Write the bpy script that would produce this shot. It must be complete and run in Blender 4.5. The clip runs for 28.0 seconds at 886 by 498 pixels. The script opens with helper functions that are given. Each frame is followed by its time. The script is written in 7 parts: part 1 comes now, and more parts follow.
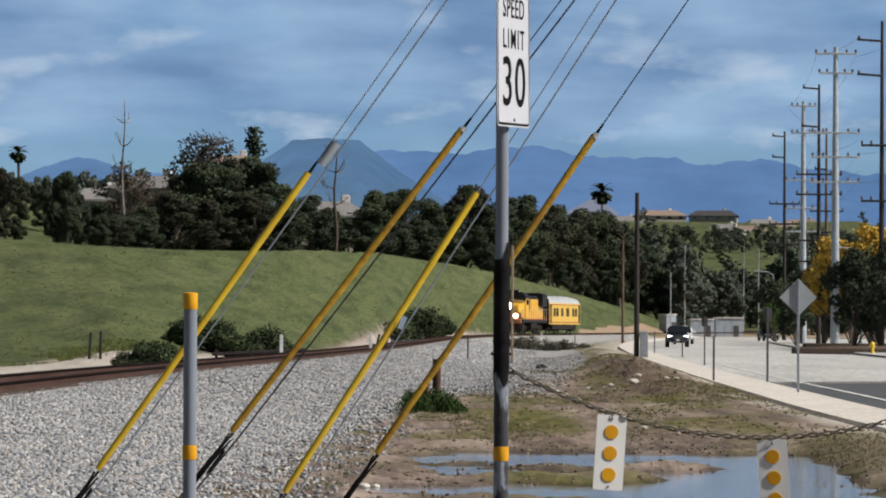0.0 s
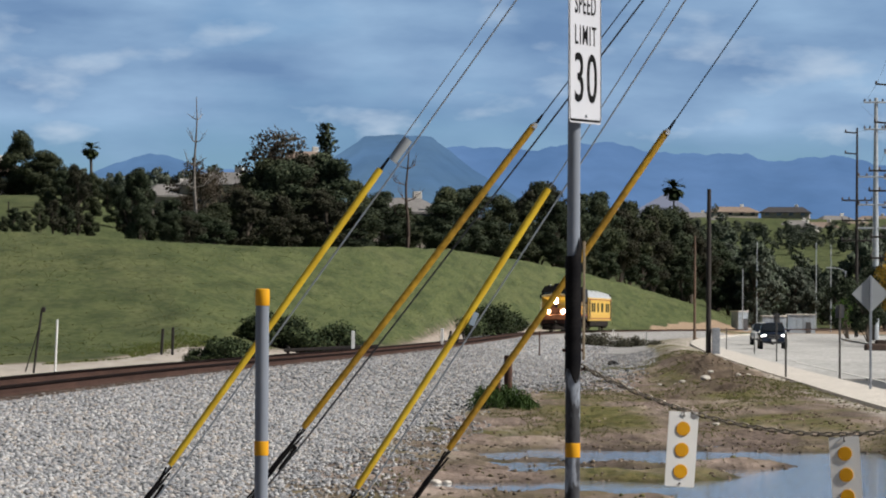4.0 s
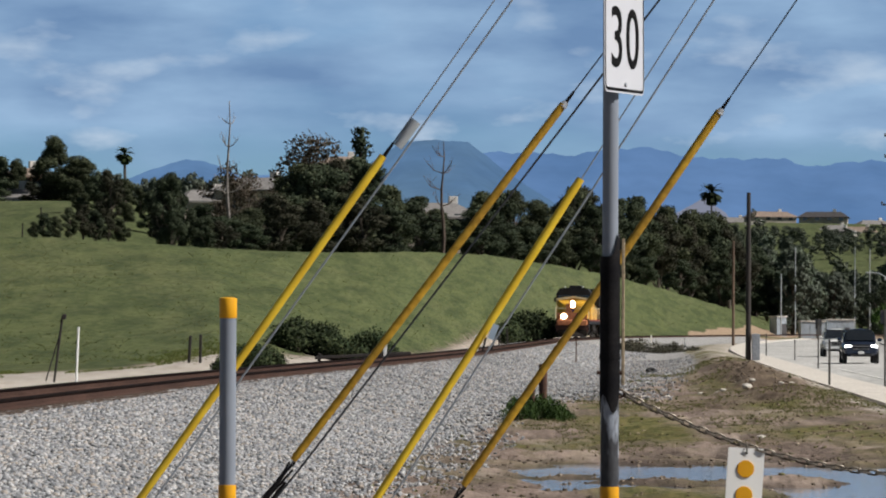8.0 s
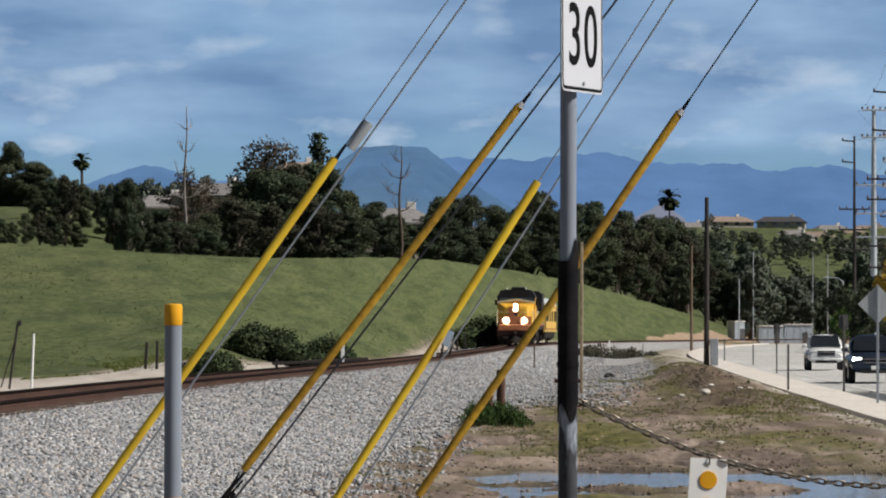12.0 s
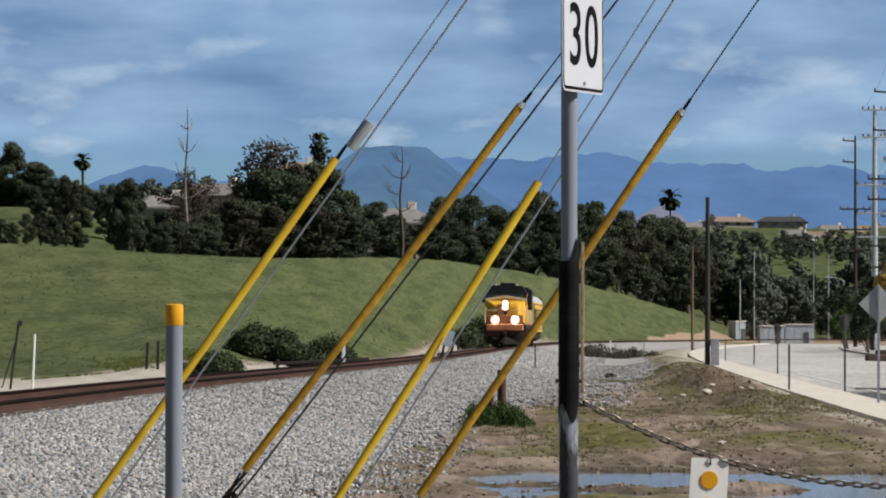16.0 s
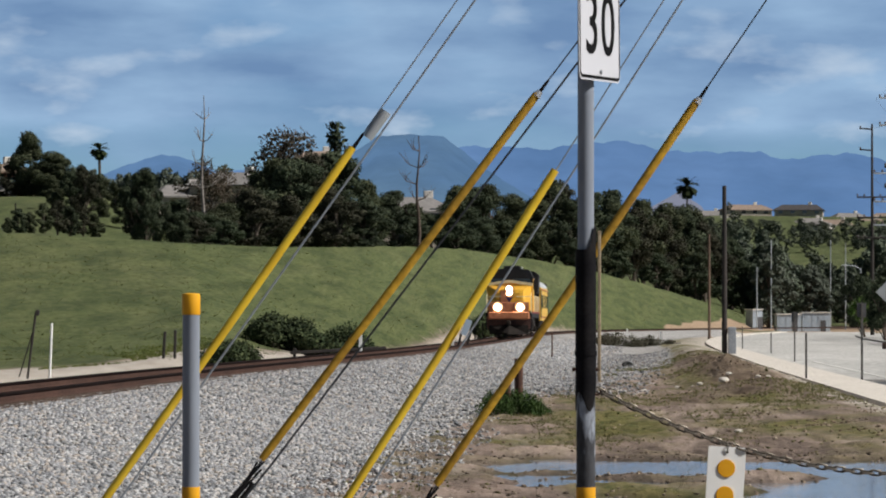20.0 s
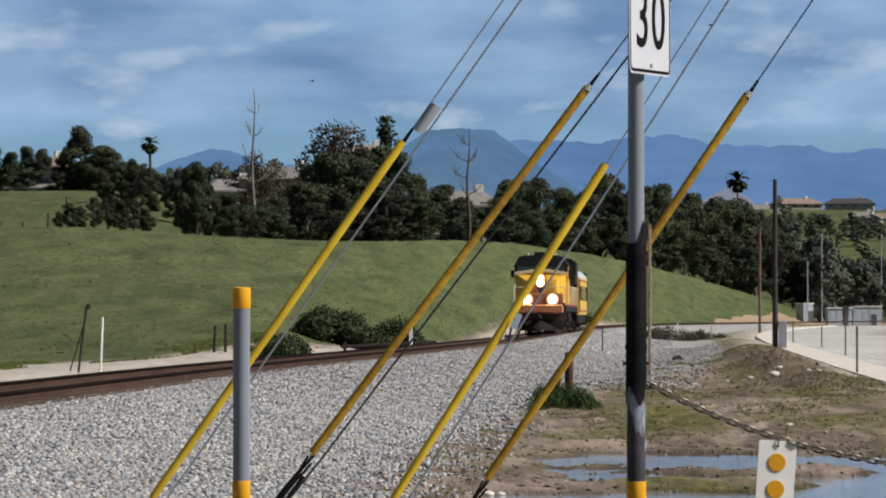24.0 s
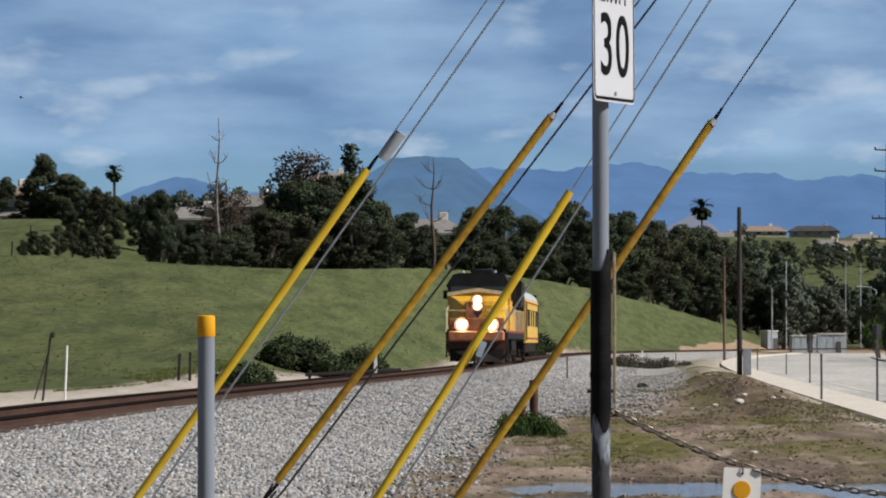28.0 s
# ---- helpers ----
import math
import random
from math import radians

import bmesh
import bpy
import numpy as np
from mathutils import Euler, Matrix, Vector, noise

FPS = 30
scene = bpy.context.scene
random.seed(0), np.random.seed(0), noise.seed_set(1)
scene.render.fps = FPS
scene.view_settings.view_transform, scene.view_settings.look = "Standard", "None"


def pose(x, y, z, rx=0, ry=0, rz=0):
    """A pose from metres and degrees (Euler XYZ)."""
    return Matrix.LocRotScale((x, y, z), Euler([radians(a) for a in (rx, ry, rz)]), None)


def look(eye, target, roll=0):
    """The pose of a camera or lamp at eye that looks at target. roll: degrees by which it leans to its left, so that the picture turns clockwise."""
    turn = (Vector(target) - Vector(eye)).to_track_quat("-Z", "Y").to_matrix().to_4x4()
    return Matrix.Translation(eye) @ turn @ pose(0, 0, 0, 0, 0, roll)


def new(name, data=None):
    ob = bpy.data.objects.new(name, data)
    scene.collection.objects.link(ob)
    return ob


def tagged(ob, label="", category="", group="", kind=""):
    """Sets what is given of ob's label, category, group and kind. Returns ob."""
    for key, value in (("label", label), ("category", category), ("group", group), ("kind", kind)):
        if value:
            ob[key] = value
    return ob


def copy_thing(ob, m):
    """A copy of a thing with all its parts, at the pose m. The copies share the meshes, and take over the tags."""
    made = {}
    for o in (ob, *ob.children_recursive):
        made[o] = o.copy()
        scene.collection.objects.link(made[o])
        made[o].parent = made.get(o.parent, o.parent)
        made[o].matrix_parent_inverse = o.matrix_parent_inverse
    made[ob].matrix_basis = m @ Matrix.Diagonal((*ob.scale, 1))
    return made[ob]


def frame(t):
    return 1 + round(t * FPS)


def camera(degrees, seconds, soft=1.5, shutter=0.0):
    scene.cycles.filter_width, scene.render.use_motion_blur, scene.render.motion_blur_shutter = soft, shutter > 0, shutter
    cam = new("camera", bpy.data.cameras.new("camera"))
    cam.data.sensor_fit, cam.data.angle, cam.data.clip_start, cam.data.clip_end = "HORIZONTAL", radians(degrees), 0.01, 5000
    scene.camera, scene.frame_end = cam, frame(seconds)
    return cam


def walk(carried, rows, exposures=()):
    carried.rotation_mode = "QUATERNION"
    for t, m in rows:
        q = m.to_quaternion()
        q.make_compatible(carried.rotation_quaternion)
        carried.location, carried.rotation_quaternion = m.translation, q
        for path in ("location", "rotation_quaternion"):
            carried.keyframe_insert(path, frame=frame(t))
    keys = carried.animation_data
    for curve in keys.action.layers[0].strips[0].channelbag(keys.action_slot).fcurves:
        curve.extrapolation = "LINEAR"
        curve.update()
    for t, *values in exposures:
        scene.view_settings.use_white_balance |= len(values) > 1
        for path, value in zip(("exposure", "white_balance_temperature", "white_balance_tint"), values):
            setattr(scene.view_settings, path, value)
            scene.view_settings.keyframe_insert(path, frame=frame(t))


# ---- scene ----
# The camera stands beside a level railway and a street; it is hand-held and turns, and steps forward once.
cam = camera(13.72, 28.0, soft=2.0)


def view(x, y, z, yaw, pitch, roll):
    return pose(x, y, z) @ pose(0, 0, 0, 90 + pitch, 0, -yaw) @ pose(0, 0, 0, 0, 0, roll)


walk(cam, [(r[0], view(*r[1:])) for r in (
    (0.00, -0.136, -3.947, 1.953, 1.017, 1.155, 0.286),
    (0.50, -0.136, -3.947, 1.953, 0.991, 1.144, 0.288),
    (1.00, -0.136, -3.947, 1.953, 0.868, 1.125, 0.282),
    (1.50, -0.136, -3.947, 1.953, 0.760, 1.122, 0.305),
    (2.00, -0.136, -3.947, 1.953, 0.601, 1.107, 0.310),
    (2.50, -0.136, -3.947, 1.953, 0.440, 1.094, 0.336),
    (3.00, -0.136, -3.947, 1.953, 0.309, 1.086, 0.271),
    (3.50, -0.136, -3.947, 1.953, 0.112, 1.093, 0.300),
    (5.50, -0.136, -3.947, 1.953, -0.504, 1.056, 0.421),
    (6.00, -0.136, -3.947, 1.953, -0.535, 1.035, 0.467),
    (6.50, -0.136, -3.947, 1.953, -0.581, 1.146, 0.506),
    (7.00, -0.136, -3.947, 1.953, -0.384, 1.085, 0.510),
    (7.50, -0.119, -3.452, 1.959, -0.294, 1.148, 0.524),
    (7.70, -0.016, -0.474, 1.994, -0.711, 1.191, 0.287),
    (8.00, -0.017, -0.489, 1.994, -0.677, 1.175, 0.257),
    (8.40, -0.000, -0.000, 2.000, -0.629, 1.420, 0.199),
    (8.70, -0.000, -0.000, 2.000, -0.537, 1.442, 0.227),
    (9.00, -0.000, -0.000, 2.000, -0.373, 1.375, 0.154),
    (9.50, -0.000, -0.000, 2.000, -0.237, 1.205, 0.223),
    (10.00, -0.000, -0.000, 2.000, -0.196, 1.266, 0.206),
    (10.50, -0.000, -0.000, 2.000, -0.135, 1.267, 0.144),
    (11.00, -0.000, -0.000, 2.000, -0.115, 1.270, 0.166),
    (11.50, -0.000, -0.000, 2.000, -0.073, 1.271, 0.154),
    (12.00, -0.000, -0.000, 2.000, -0.025, 1.262, 0.151),
    (12.50, -0.000, -0.000, 2.000, -0.011, 1.265, 0.177),
    (14.50, -0.000, -0.000, 2.000, -0.174, 1.301, 0.191),
    (15.00, -0.000, -0.000, 2.000, -0.118, 1.288, 0.158),
    (15.50, -0.000, -0.000, 2.000, -0.093, 1.277, 0.127),
    (16.00, -0.000, -0.000, 2.000, -0.039, 1.263, 0.130),
    (16.50, -0.000, -0.000, 2.000, -0.028, 1.221, 0.113),
    (17.00, -0.000, -0.000, 2.000, 0.000, 1.178, 0.000),
    (17.50, -0.000, -0.000, 2.000, -0.001, 1.188, 0.015),
    (18.00, -0.000, -0.000, 2.000, -0.042, 1.180, -0.009),
    (18.50, -0.000, -0.000, 2.000, -0.102, 1.178, 0.007),
    (19.00, -0.000, -0.000, 2.000, -0.122, 1.143, -0.008),
    (19.50, -0.000, -0.000, 2.000, -0.224, 1.109, 0.057),
    (20.00, -0.000, -0.000, 2.000, -0.299, 1.088, 0.032),
    (20.50, -0.000, -0.000, 2.000, -0.380, 1.091, 0.026),
    (21.00, -0.000, -0.000, 2.000, -0.434, 1.064, 0.083),
    (21.50, -0.000, -0.000, 2.000, -0.576, 1.014, 0.049),
    (23.50, -0.000, -0.000, 2.000, -0.993, 0.953, 0.048),
    (24.00, -0.000, -0.000, 2.000, -1.081, 0.993, 0.029),
    (24.50, -0.000, -0.000, 2.000, -1.119, 1.052, 0.097),
    (25.00, -0.000, -0.000, 2.000, -1.125, 1.117, 0.116),
    (25.50, -0.000, -0.000, 2.000, -1.085, 0.972, 0.088),
    (26.00, -0.000, -0.000, 2.000, -1.032, 1.463, 0.168),
    (26.50, -0.000, -0.000, 2.000, -0.880, 1.383, 0.133),
    (27.00, -0.000, -0.000, 2.000, -0.744, 1.401, 0.059),
    (27.50, -0.000, -0.000, 2.000, -0.605, 1.428, 0.051),
    (28.00, -0.000, -0.000, 2.000, -0.530, 1.426, -0.043),

)])

# ---- world, sun ----
SUN_AZ, SUN_EL = 104.0, 43.0  # degrees clockwise from +Y, degrees up
world = bpy.data.worlds.new("sky")
scene.world = world
world.use_nodes = True
wn, wl = world.node_tree.nodes, world.node_tree.links
bg = wn["Background"]
sky = wn.new("ShaderNodeTexSky")
sky.sky_type, sky.sun_disc = "NISHITA", False
sky.sun_elevation, sky.sun_rotation = radians(SUN_EL), radians(SUN_AZ)
sky.air_density, sky.dust_density, sky.ozone_density = 1.0, 0.2, 3.0
coord = wn.new("ShaderNodeTexCoord")
flat = wn.new("ShaderNodeMapping")
flat.inputs["Scale"].default_value = (1.0, 1.0, 2.9)
wl.new(coord.outputs["Generated"], flat.inputs["Vector"])
soft_map = wn.new("ShaderNodeMapping")
soft_map.inputs["Scale"].default_value = (1.0, 1.0, 3.4)
wl.new(coord.outputs["Generated"], soft_map.inputs["Vector"])
big = wn.new("ShaderNodeTexNoise")
big.inputs["Scale"].default_value, big.inputs["Detail"].default_value = 9.0, 5.0
big.inputs["Roughness"].default_value = 0.5
small = wn.new("ShaderNodeTexNoise")
small.inputs["Scale"].default_value, small.inputs["Detail"].default_value = 15.0, 6.0
small.inputs["Roughness"].default_value = 0.5
wl.new(flat.outputs[0], big.inputs["Vector"])
wl.new(soft_map.outputs[0], small.inputs["Vector"])
cover = wn.new("ShaderNodeValToRGB")
cover.color_ramp.elements[0].position, cover.color_ramp.elements[1].position = 0.40, 0.62
# the cloud sheet thickens upwards
part_z = wn.new("ShaderNodeSeparateXYZ")
wl.new(coord.outputs["Generated"], part_z.inputs[0])
more = wn.new("ShaderNodeMapRange")
more.inputs[1].default_value, more.inputs[2].default_value = 0.032, 0.085
more.inputs[3].default_value, more.inputs[4].default_value = -0.16, 0.20
wl.new(part_z.outputs["Z"], more.inputs[0])
thick = wn.new("ShaderNodeMath")
thick.operation = "ADD"
wl.new(big.outputs["Fac"], thick.inputs[0])
wl.new(more.outputs[0], thick.inputs[1])
wl.new(thick.outputs[0], cover.inputs[0])
tone = wn.new("ShaderNodeValToRGB")
tone.color_ramp.elements[0].position, tone.color_ramp.elements[0].color = 0.36, (1.80, 3.12, 5.4, 1)
tone.color_ramp.elements[1].position, tone.color_ramp.elements[1].color = 0.68, (3.9, 5.85, 8.3, 1)
wl.new(small.outputs["Fac"], tone.inputs[0])
mixc = wn.new("ShaderNodeMix")
mixc.data_type = "RGBA"
wl.new(cover.outputs[0], mixc.inputs[0])
clear = wn.new("ShaderNodeVectorMath")
clear.operation = "MULTIPLY"
clear.inputs[1].default_value = (0.46, 0.69, 1.06)
wl.new(sky.outputs[0], clear.inputs[0])
wl.new(clear.outputs[0], mixc.inputs[6])
# the unseen sky overhead is darkened to cut the fill light
high = wn.new("ShaderNodeMapRange")
high.inputs[1].default_value, high.inputs[2].default_value = 0.10, 0.22
high.inputs[3].default_value, high.inputs[4].default_value = 1.0, 0.06
wl.new(part_z.outputs["Z"], high.inputs[0])
base = wn.new("ShaderNodeVectorMath")
base.operation = "MULTIPLY"
wl.new(tone.outputs[0], base.inputs[0])
wl.new(high.outputs[0], base.inputs[1])
wl.new(base.outputs[0], mixc.inputs[7])
# white puffs low over the mountains
puff = wn.new("ShaderNodeTexNoise")
puff.inputs["Scale"].default_value, puff.inputs["Detail"].default_value = 24.0, 5.0
lump = wn.new("ShaderNodeMapping")
lump.inputs["Scale"].default_value = (1.0, 1.0, 2.6)
wl.new(coord.outputs["Generated"], lump.inputs["Vector"])
wl.new(lump.outputs[0], puff.inputs["Vector"])
rim = wn.new("ShaderNodeMapRange")
rim.inputs[1].default_value, rim.inputs[2].default_value = 0.57, 0.70
wl.new(puff.outputs["Fac"], rim.inputs[0])
low = wn.new("ShaderNodeMapRange")
low.inputs[1].default_value, low.inputs[2].default_value = 0.12, 0.05
low.inputs[3].default_value, low.inputs[4].default_value = 0.25, 0.85
wl.new(part_z.outputs["Z"], low.inputs[0])
both = wn.new("ShaderNodeMath")
both.operation = "MULTIPLY"
wl.new(rim.outputs[0], both.inputs[0])
wl.new(low.outputs[0], both.inputs[1])
white = wn.new("ShaderNodeMix")
white.data_type = "RGBA"
white.inputs[7].default_value = (6.0, 7.3, 8.9, 1)
wl.new(both.outputs[0], white.inputs[0])
wl.new(mixc.outputs[2], white.inputs[6])
wl.new(white.outputs[2], bg.inputs["Color"])
bg.inputs["Strength"].default_value = 0.0715

sun = new("sun", bpy.data.lights.new("sun", "SUN"))
sun.data.energy, sun.data.angle, sun.data.color = 5.2, radians(0.6), (1.0, 0.95, 0.87)
a, e = radians(SUN_AZ), radians(SUN_EL)
sun.matrix_world = look((60 * math.sin(a) * math.cos(e), 60 * math.cos(a) * math.cos(e), 60 * math.sin(e)), (0, 0, 0))
scene.view_settings.exposure = 0.25

# ---- materials ----


def mat(name, base, other=None, rough=0.7, metal=0.0, scale=4.0, fine=0.0, bump=0.0, spread=0.5, per_object=0.0, emit=None, power=0.0, spec=0.4, stretch=None):
    """A surface whose colour wanders between two tones, with finer grain and relief."""
    m = bpy.data.materials.new(name)
    m.use_nodes = True
    n, l = m.node_tree.nodes, m.node_tree.links
    b = n["Principled BSDF"]
    b.inputs["Roughness"].default_value, b.inputs["Metallic"].default_value = rough, metal
    b.inputs["Specular IOR Level"].default_value = spec
    other = other or tuple(c * 0.75 for c in base)
    tc = n.new("ShaderNodeTexCoord")
    src = tc.outputs["Object"]
    if stretch:
        mp = n.new("ShaderNodeMapping")
        mp.inputs["Scale"].default_value = stretch
        l.new(src, mp.inputs["Vector"])
        src = mp.outputs[0]
    t1 = n.new("ShaderNodeTexNoise")
    t1.inputs["Scale"].default_value, t1.inputs["Detail"].default_value = scale, 6.0
    l.new(src, t1.inputs["Vector"])
    ramp = n.new("ShaderNodeValToRGB")
    ramp.color_ramp.elements[0].position, ramp.color_ramp.elements[1].position = 0.5 - spread / 3, 0.5 + spread / 3
    ramp.color_ramp.elements[0].color, ramp.color_ramp.elements[1].color = (*base, 1), (*other, 1)
    l.new(t1.outputs["Fac"], ramp.inputs[0])
    col = ramp.outputs[0]
    if fine:
        t2 = n.new("ShaderNodeTexNoise")
        t2.inputs["Scale"].default_value, t2.inputs["Detail"].default_value = fine, 3.0
        l.new(src, t2.inputs["Vector"])
        r2 = n.new("ShaderNodeMapRange")
        r2.inputs[1].default_value, r2.inputs[2].default_value = 0.3, 0.7
        r2.inputs[3].default_value, r2.inputs[4].default_value = 0.7, 1.25
        l.new(t2.outputs["Fac"], r2.inputs[0])
        mul = n.new("ShaderNodeVectorMath")
        mul.operation = "MULTIPLY"
        l.new(col, mul.inputs[0])
        l.new(r2.outputs[0], mul.inputs[1])
        col = mul.outputs[0]
        if bump:
            bn = n.new("ShaderNodeBump")
            bn.inputs["Strength"].default_value, bn.inputs["Distance"].default_value = 0.6, bump
            l.new(t2.outputs["Fac"], bn.inputs["Height"])
            l.new(bn.outputs[0], b.inputs["Normal"])
    if per_object:
        oi = n.new("ShaderNodeObjectInfo")
        r3 = n.new("ShaderNodeMapRange")
        r3.inputs[3].default_value, r3.inputs[4].default_value = 1 - per_object, 1 + per_object
        l.new(oi.outputs["Random"], r3.inputs[0])
        mu = n.new("ShaderNodeVectorMath")
        mu.operation = "MULTIPLY"
        l.new(col, mu.inputs[0])
        l.new(r3.outputs[0], mu.inputs[1])
        col = mu.outputs[0]
    l.new(col, b.inputs["Base Color"])
    if emit:
        b.inputs["Emission Color"].default_value = (*emit, 1)
        b.inputs["Emission Strength"].default_value = power
    return m


def island_mat(name, tones, rough=0.9, spec=0.2, transl=0.0):
    """Pieces of one mesh, each with its own tone."""
    m = bpy.data.materials.new(name)
    m.use_nodes = True
    n, l = m.node_tree.nodes, m.node_tree.links
    b = n["Principled BSDF"]
    b.inputs["Roughness"].default_value, b.inputs["Specular IOR Level"].default_value = rough, spec
    g = n.new("ShaderNodeNewGeometry")
    ramp = n.new("ShaderNodeValToRGB")
    els = ramp.color_ramp.elements
    while len(els) < len(tones):
        els.new(0.5)
    for i, t in enumerate(tones):
        els[i].position, els[i].color = i / (len(tones) - 1), (*t, 1)
    l.new(g.outputs["Random Per Island"], ramp.inputs[0])
    oi = n.new("ShaderNodeObjectInfo")
    r3 = n.new("ShaderNodeMapRange")
    r3.inputs[3].default_value, r3.inputs[4].default_value = 0.75, 1.25
    l.new(oi.outputs["Random"], r3.inputs[0])
    mu = n.new("ShaderNodeVectorMath")
    mu.operation = "MULTIPLY"
    l.new(ramp.outputs[0], mu.inputs[0])
    l.new(r3.outputs[0], mu.inputs[1])
    l.new(mu.outputs[0], b.inputs["Base Color"])
    if transl:
        # thin blades let light through
        tr, mx = n.new("ShaderNodeBsdfTranslucent"), n.new("ShaderNodeMixShader")
        mx.inputs[0].default_value = transl
        l.new(mu.outputs[0], tr.inputs["Color"])
        l.new(b.outputs[0], mx.inputs[1])
        l.new(tr.outputs[0], mx.inputs[2])
        l.new(mx.outputs[0], n["Material Output"].inputs["Surface"])
    return m


M = {}
M["galv"] = mat("galvanised_steel", (0.34, 0.36, 0.40), (0.26, 0.28, 0.31), 0.5, 0.35, 5, 60)
M["paint_grey"] = mat("grey_paint", (0.22, 0.248, 0.300), (0.185, 0.208, 0.255), 0.7, 0.0, 7, spec=0.12, stretch=(1, 1, 0.3))
M["flaked"] = mat("flaking_grey_paint", (0.27, 0.30, 0.36), (0.05, 0.052, 0.06), 0.7, 0.0, 9, 60, spec=0.15, spread=0.08, stretch=(1, 1, 0.35))
M["strap"] = mat("pale_bamboo_stake", (0.36, 0.29, 0.20), (0.26, 0.20, 0.14), 0.8, 0, 8, 50)
M["band"] = mat("amber_reflective_tape", (0.66, 0.33, 0.012), (0.58, 0.27, 0.012), 0.55, 0, 8, spec=0.2)
M["black_tube"] = mat("blackened_steel_sleeve", (0.006, 0.006, 0.008), (0.014, 0.013, 0.014), 0.75, 0.0, 9, 80, 0.001, spec=0.08)
M["rust"] = mat("rust", (0.10, 0.045, 0.028), (0.05, 0.025, 0.02), 0.8, 0.2, 8, 60, 0.002)
M["guard_new"] = mat("yellow_plastic", (0.84, 0.58, 0.04), (0.72, 0.47, 0.03), 0.45, 0, 5, spread=0.35)
M["guard_old"] = mat("weathered_yellow_plastic", (0.50, 0.30, 0.030), (0.36, 0.205, 0.028), 0.6, 0, 3.5, 26, spec=0.25)
M["guard_clear"] = mat("faded_plastic", (0.40, 0.44, 0.48), (0.35, 0.385, 0.42), 0.5, 0, 5)
M["wire"] = mat("guy_strand", (0.055, 0.06, 0.07), (0.035, 0.04, 0.05), 0.55, 0.5, 20)
M["wire_bright"] = mat("bright_guy_strand", (0.29, 0.33, 0.39), (0.22, 0.255, 0.31), 0.5, 0.1, 20)
M["white"] = mat("white_sheeting", (0.80, 0.80, 0.80), (0.72, 0.72, 0.72), 0.45, 0, 5)
M["black"] = mat("black_print", (0.008, 0.008, 0.009), None, 0.75, spec=0.05)
M["chain"] = mat("chain_steel", (0.20, 0.18, 0.155), (0.07, 0.058, 0.05), 0.5, 0.6, 30)
M["rail"] = mat("rusty_rail", (0.070, 0.039, 0.031), (0.046, 0.026, 0.021), 0.85, 0.0, 2, 30, spec=0.15, stretch=(1, 0.2, 1))
# near-black colour stands for the shade beneath the rail head
M["rail_head"] = mat("shade_dark_rail_head", (0.007, 0.005, 0.005), (0.014, 0.009, 0.008), 0.8, 0.0, 3, 20, spec=0.05)
M["tie"] = mat("weathered_timber", (0.075, 0.050, 0.038), (0.045, 0.032, 0.027), 0.9, 0, 5, 40, per_object=0.3)
M["wood_pole"] = mat("creosoted_pole", (0.13, 0.085, 0.06), (0.08, 0.055, 0.042), 0.85, 0, 1.5, 25, stretch=(1, 1, 0.15), per_object=0.25)
M["wood_dark"] = mat("dark_pole", (0.035, 0.028, 0.026), (0.02, 0.018, 0.018), 0.85, 0, 2, 25, stretch=(1, 1, 0.15))
M["steel_pole"] = mat("pale_steel_pole", (0.42, 0.46, 0.50), (0.36, 0.39, 0.43), 0.5, 0.2, 1, 12, stretch=(1, 1, 0.2))
M["insul"] = mat("insulator", (0.12, 0.10, 0.10), None, 0.3)
M["sidewalk"] = mat("concrete_walk", (0.60, 0.56, 0.515), (0.51, 0.475, 0.44), 0.9, 0, 0.6, 9, 0.004)
M["asphalt_old"] = mat("bleached_asphalt", (0.47, 0.465, 0.46), (0.36, 0.358, 0.355), 0.9, 0, 0.22, 5, 0.004, stretch=(1, 0.15, 1))
M["asphalt_new"] = mat("dark_asphalt", (0.075, 0.080, 0.088), (0.06, 0.064, 0.072), 0.9, 0, 0.4, 9, 0.003)
M["line"] = mat("road_paint", (0.72, 0.72, 0.70), (0.5, 0.5, 0.48), 0.8, 0, 3, 20)
M["leaf_dark"] = island_mat("eucalyptus_leaves", [(0.014, 0.021, 0.013), (0.026, 0.038, 0.021), (0.042, 0.055, 0.031), (0.066, 0.078, 0.047)])
M["leaf_bush"] = island_mat("bush_leaves", [(0.010, 0.018, 0.009), (0.022, 0.036, 0.015), (0.045, 0.062, 0.027), (0.075, 0.092, 0.042)])
M["leaf_green"] = island_mat("bright_leaves", [(0.03, 0.06, 0.014), (0.05, 0.10, 0.02), (0.08, 0.13, 0.03)], transl=0.3)
M["leaf_yellow"] = island_mat("autumn_leaves", [(0.26, 0.17, 0.03), (0.42, 0.27, 0.04), (0.52, 0.33, 0.05), (0.22, 0.18, 0.04)])
M["bark"] = mat("bark", (0.10, 0.08, 0.065), (0.06, 0.05, 0.04), 0.95, 0, 3, 12, 0.02)
M["bark_pale"] = mat("bleached_bark", (0.26, 0.235, 0.22), (0.10, 0.088, 0.08), 0.9, 0, 2, 12)
M["twig"] = mat("dead_twigs", (0.10, 0.075, 0.06), (0.07, 0.05, 0.045), 0.95)
M["palm"] = island_mat("palm_fronds", [(0.012, 0.020, 0.008), (0.03, 0.042, 0.015)])

# ---- mesh building ----


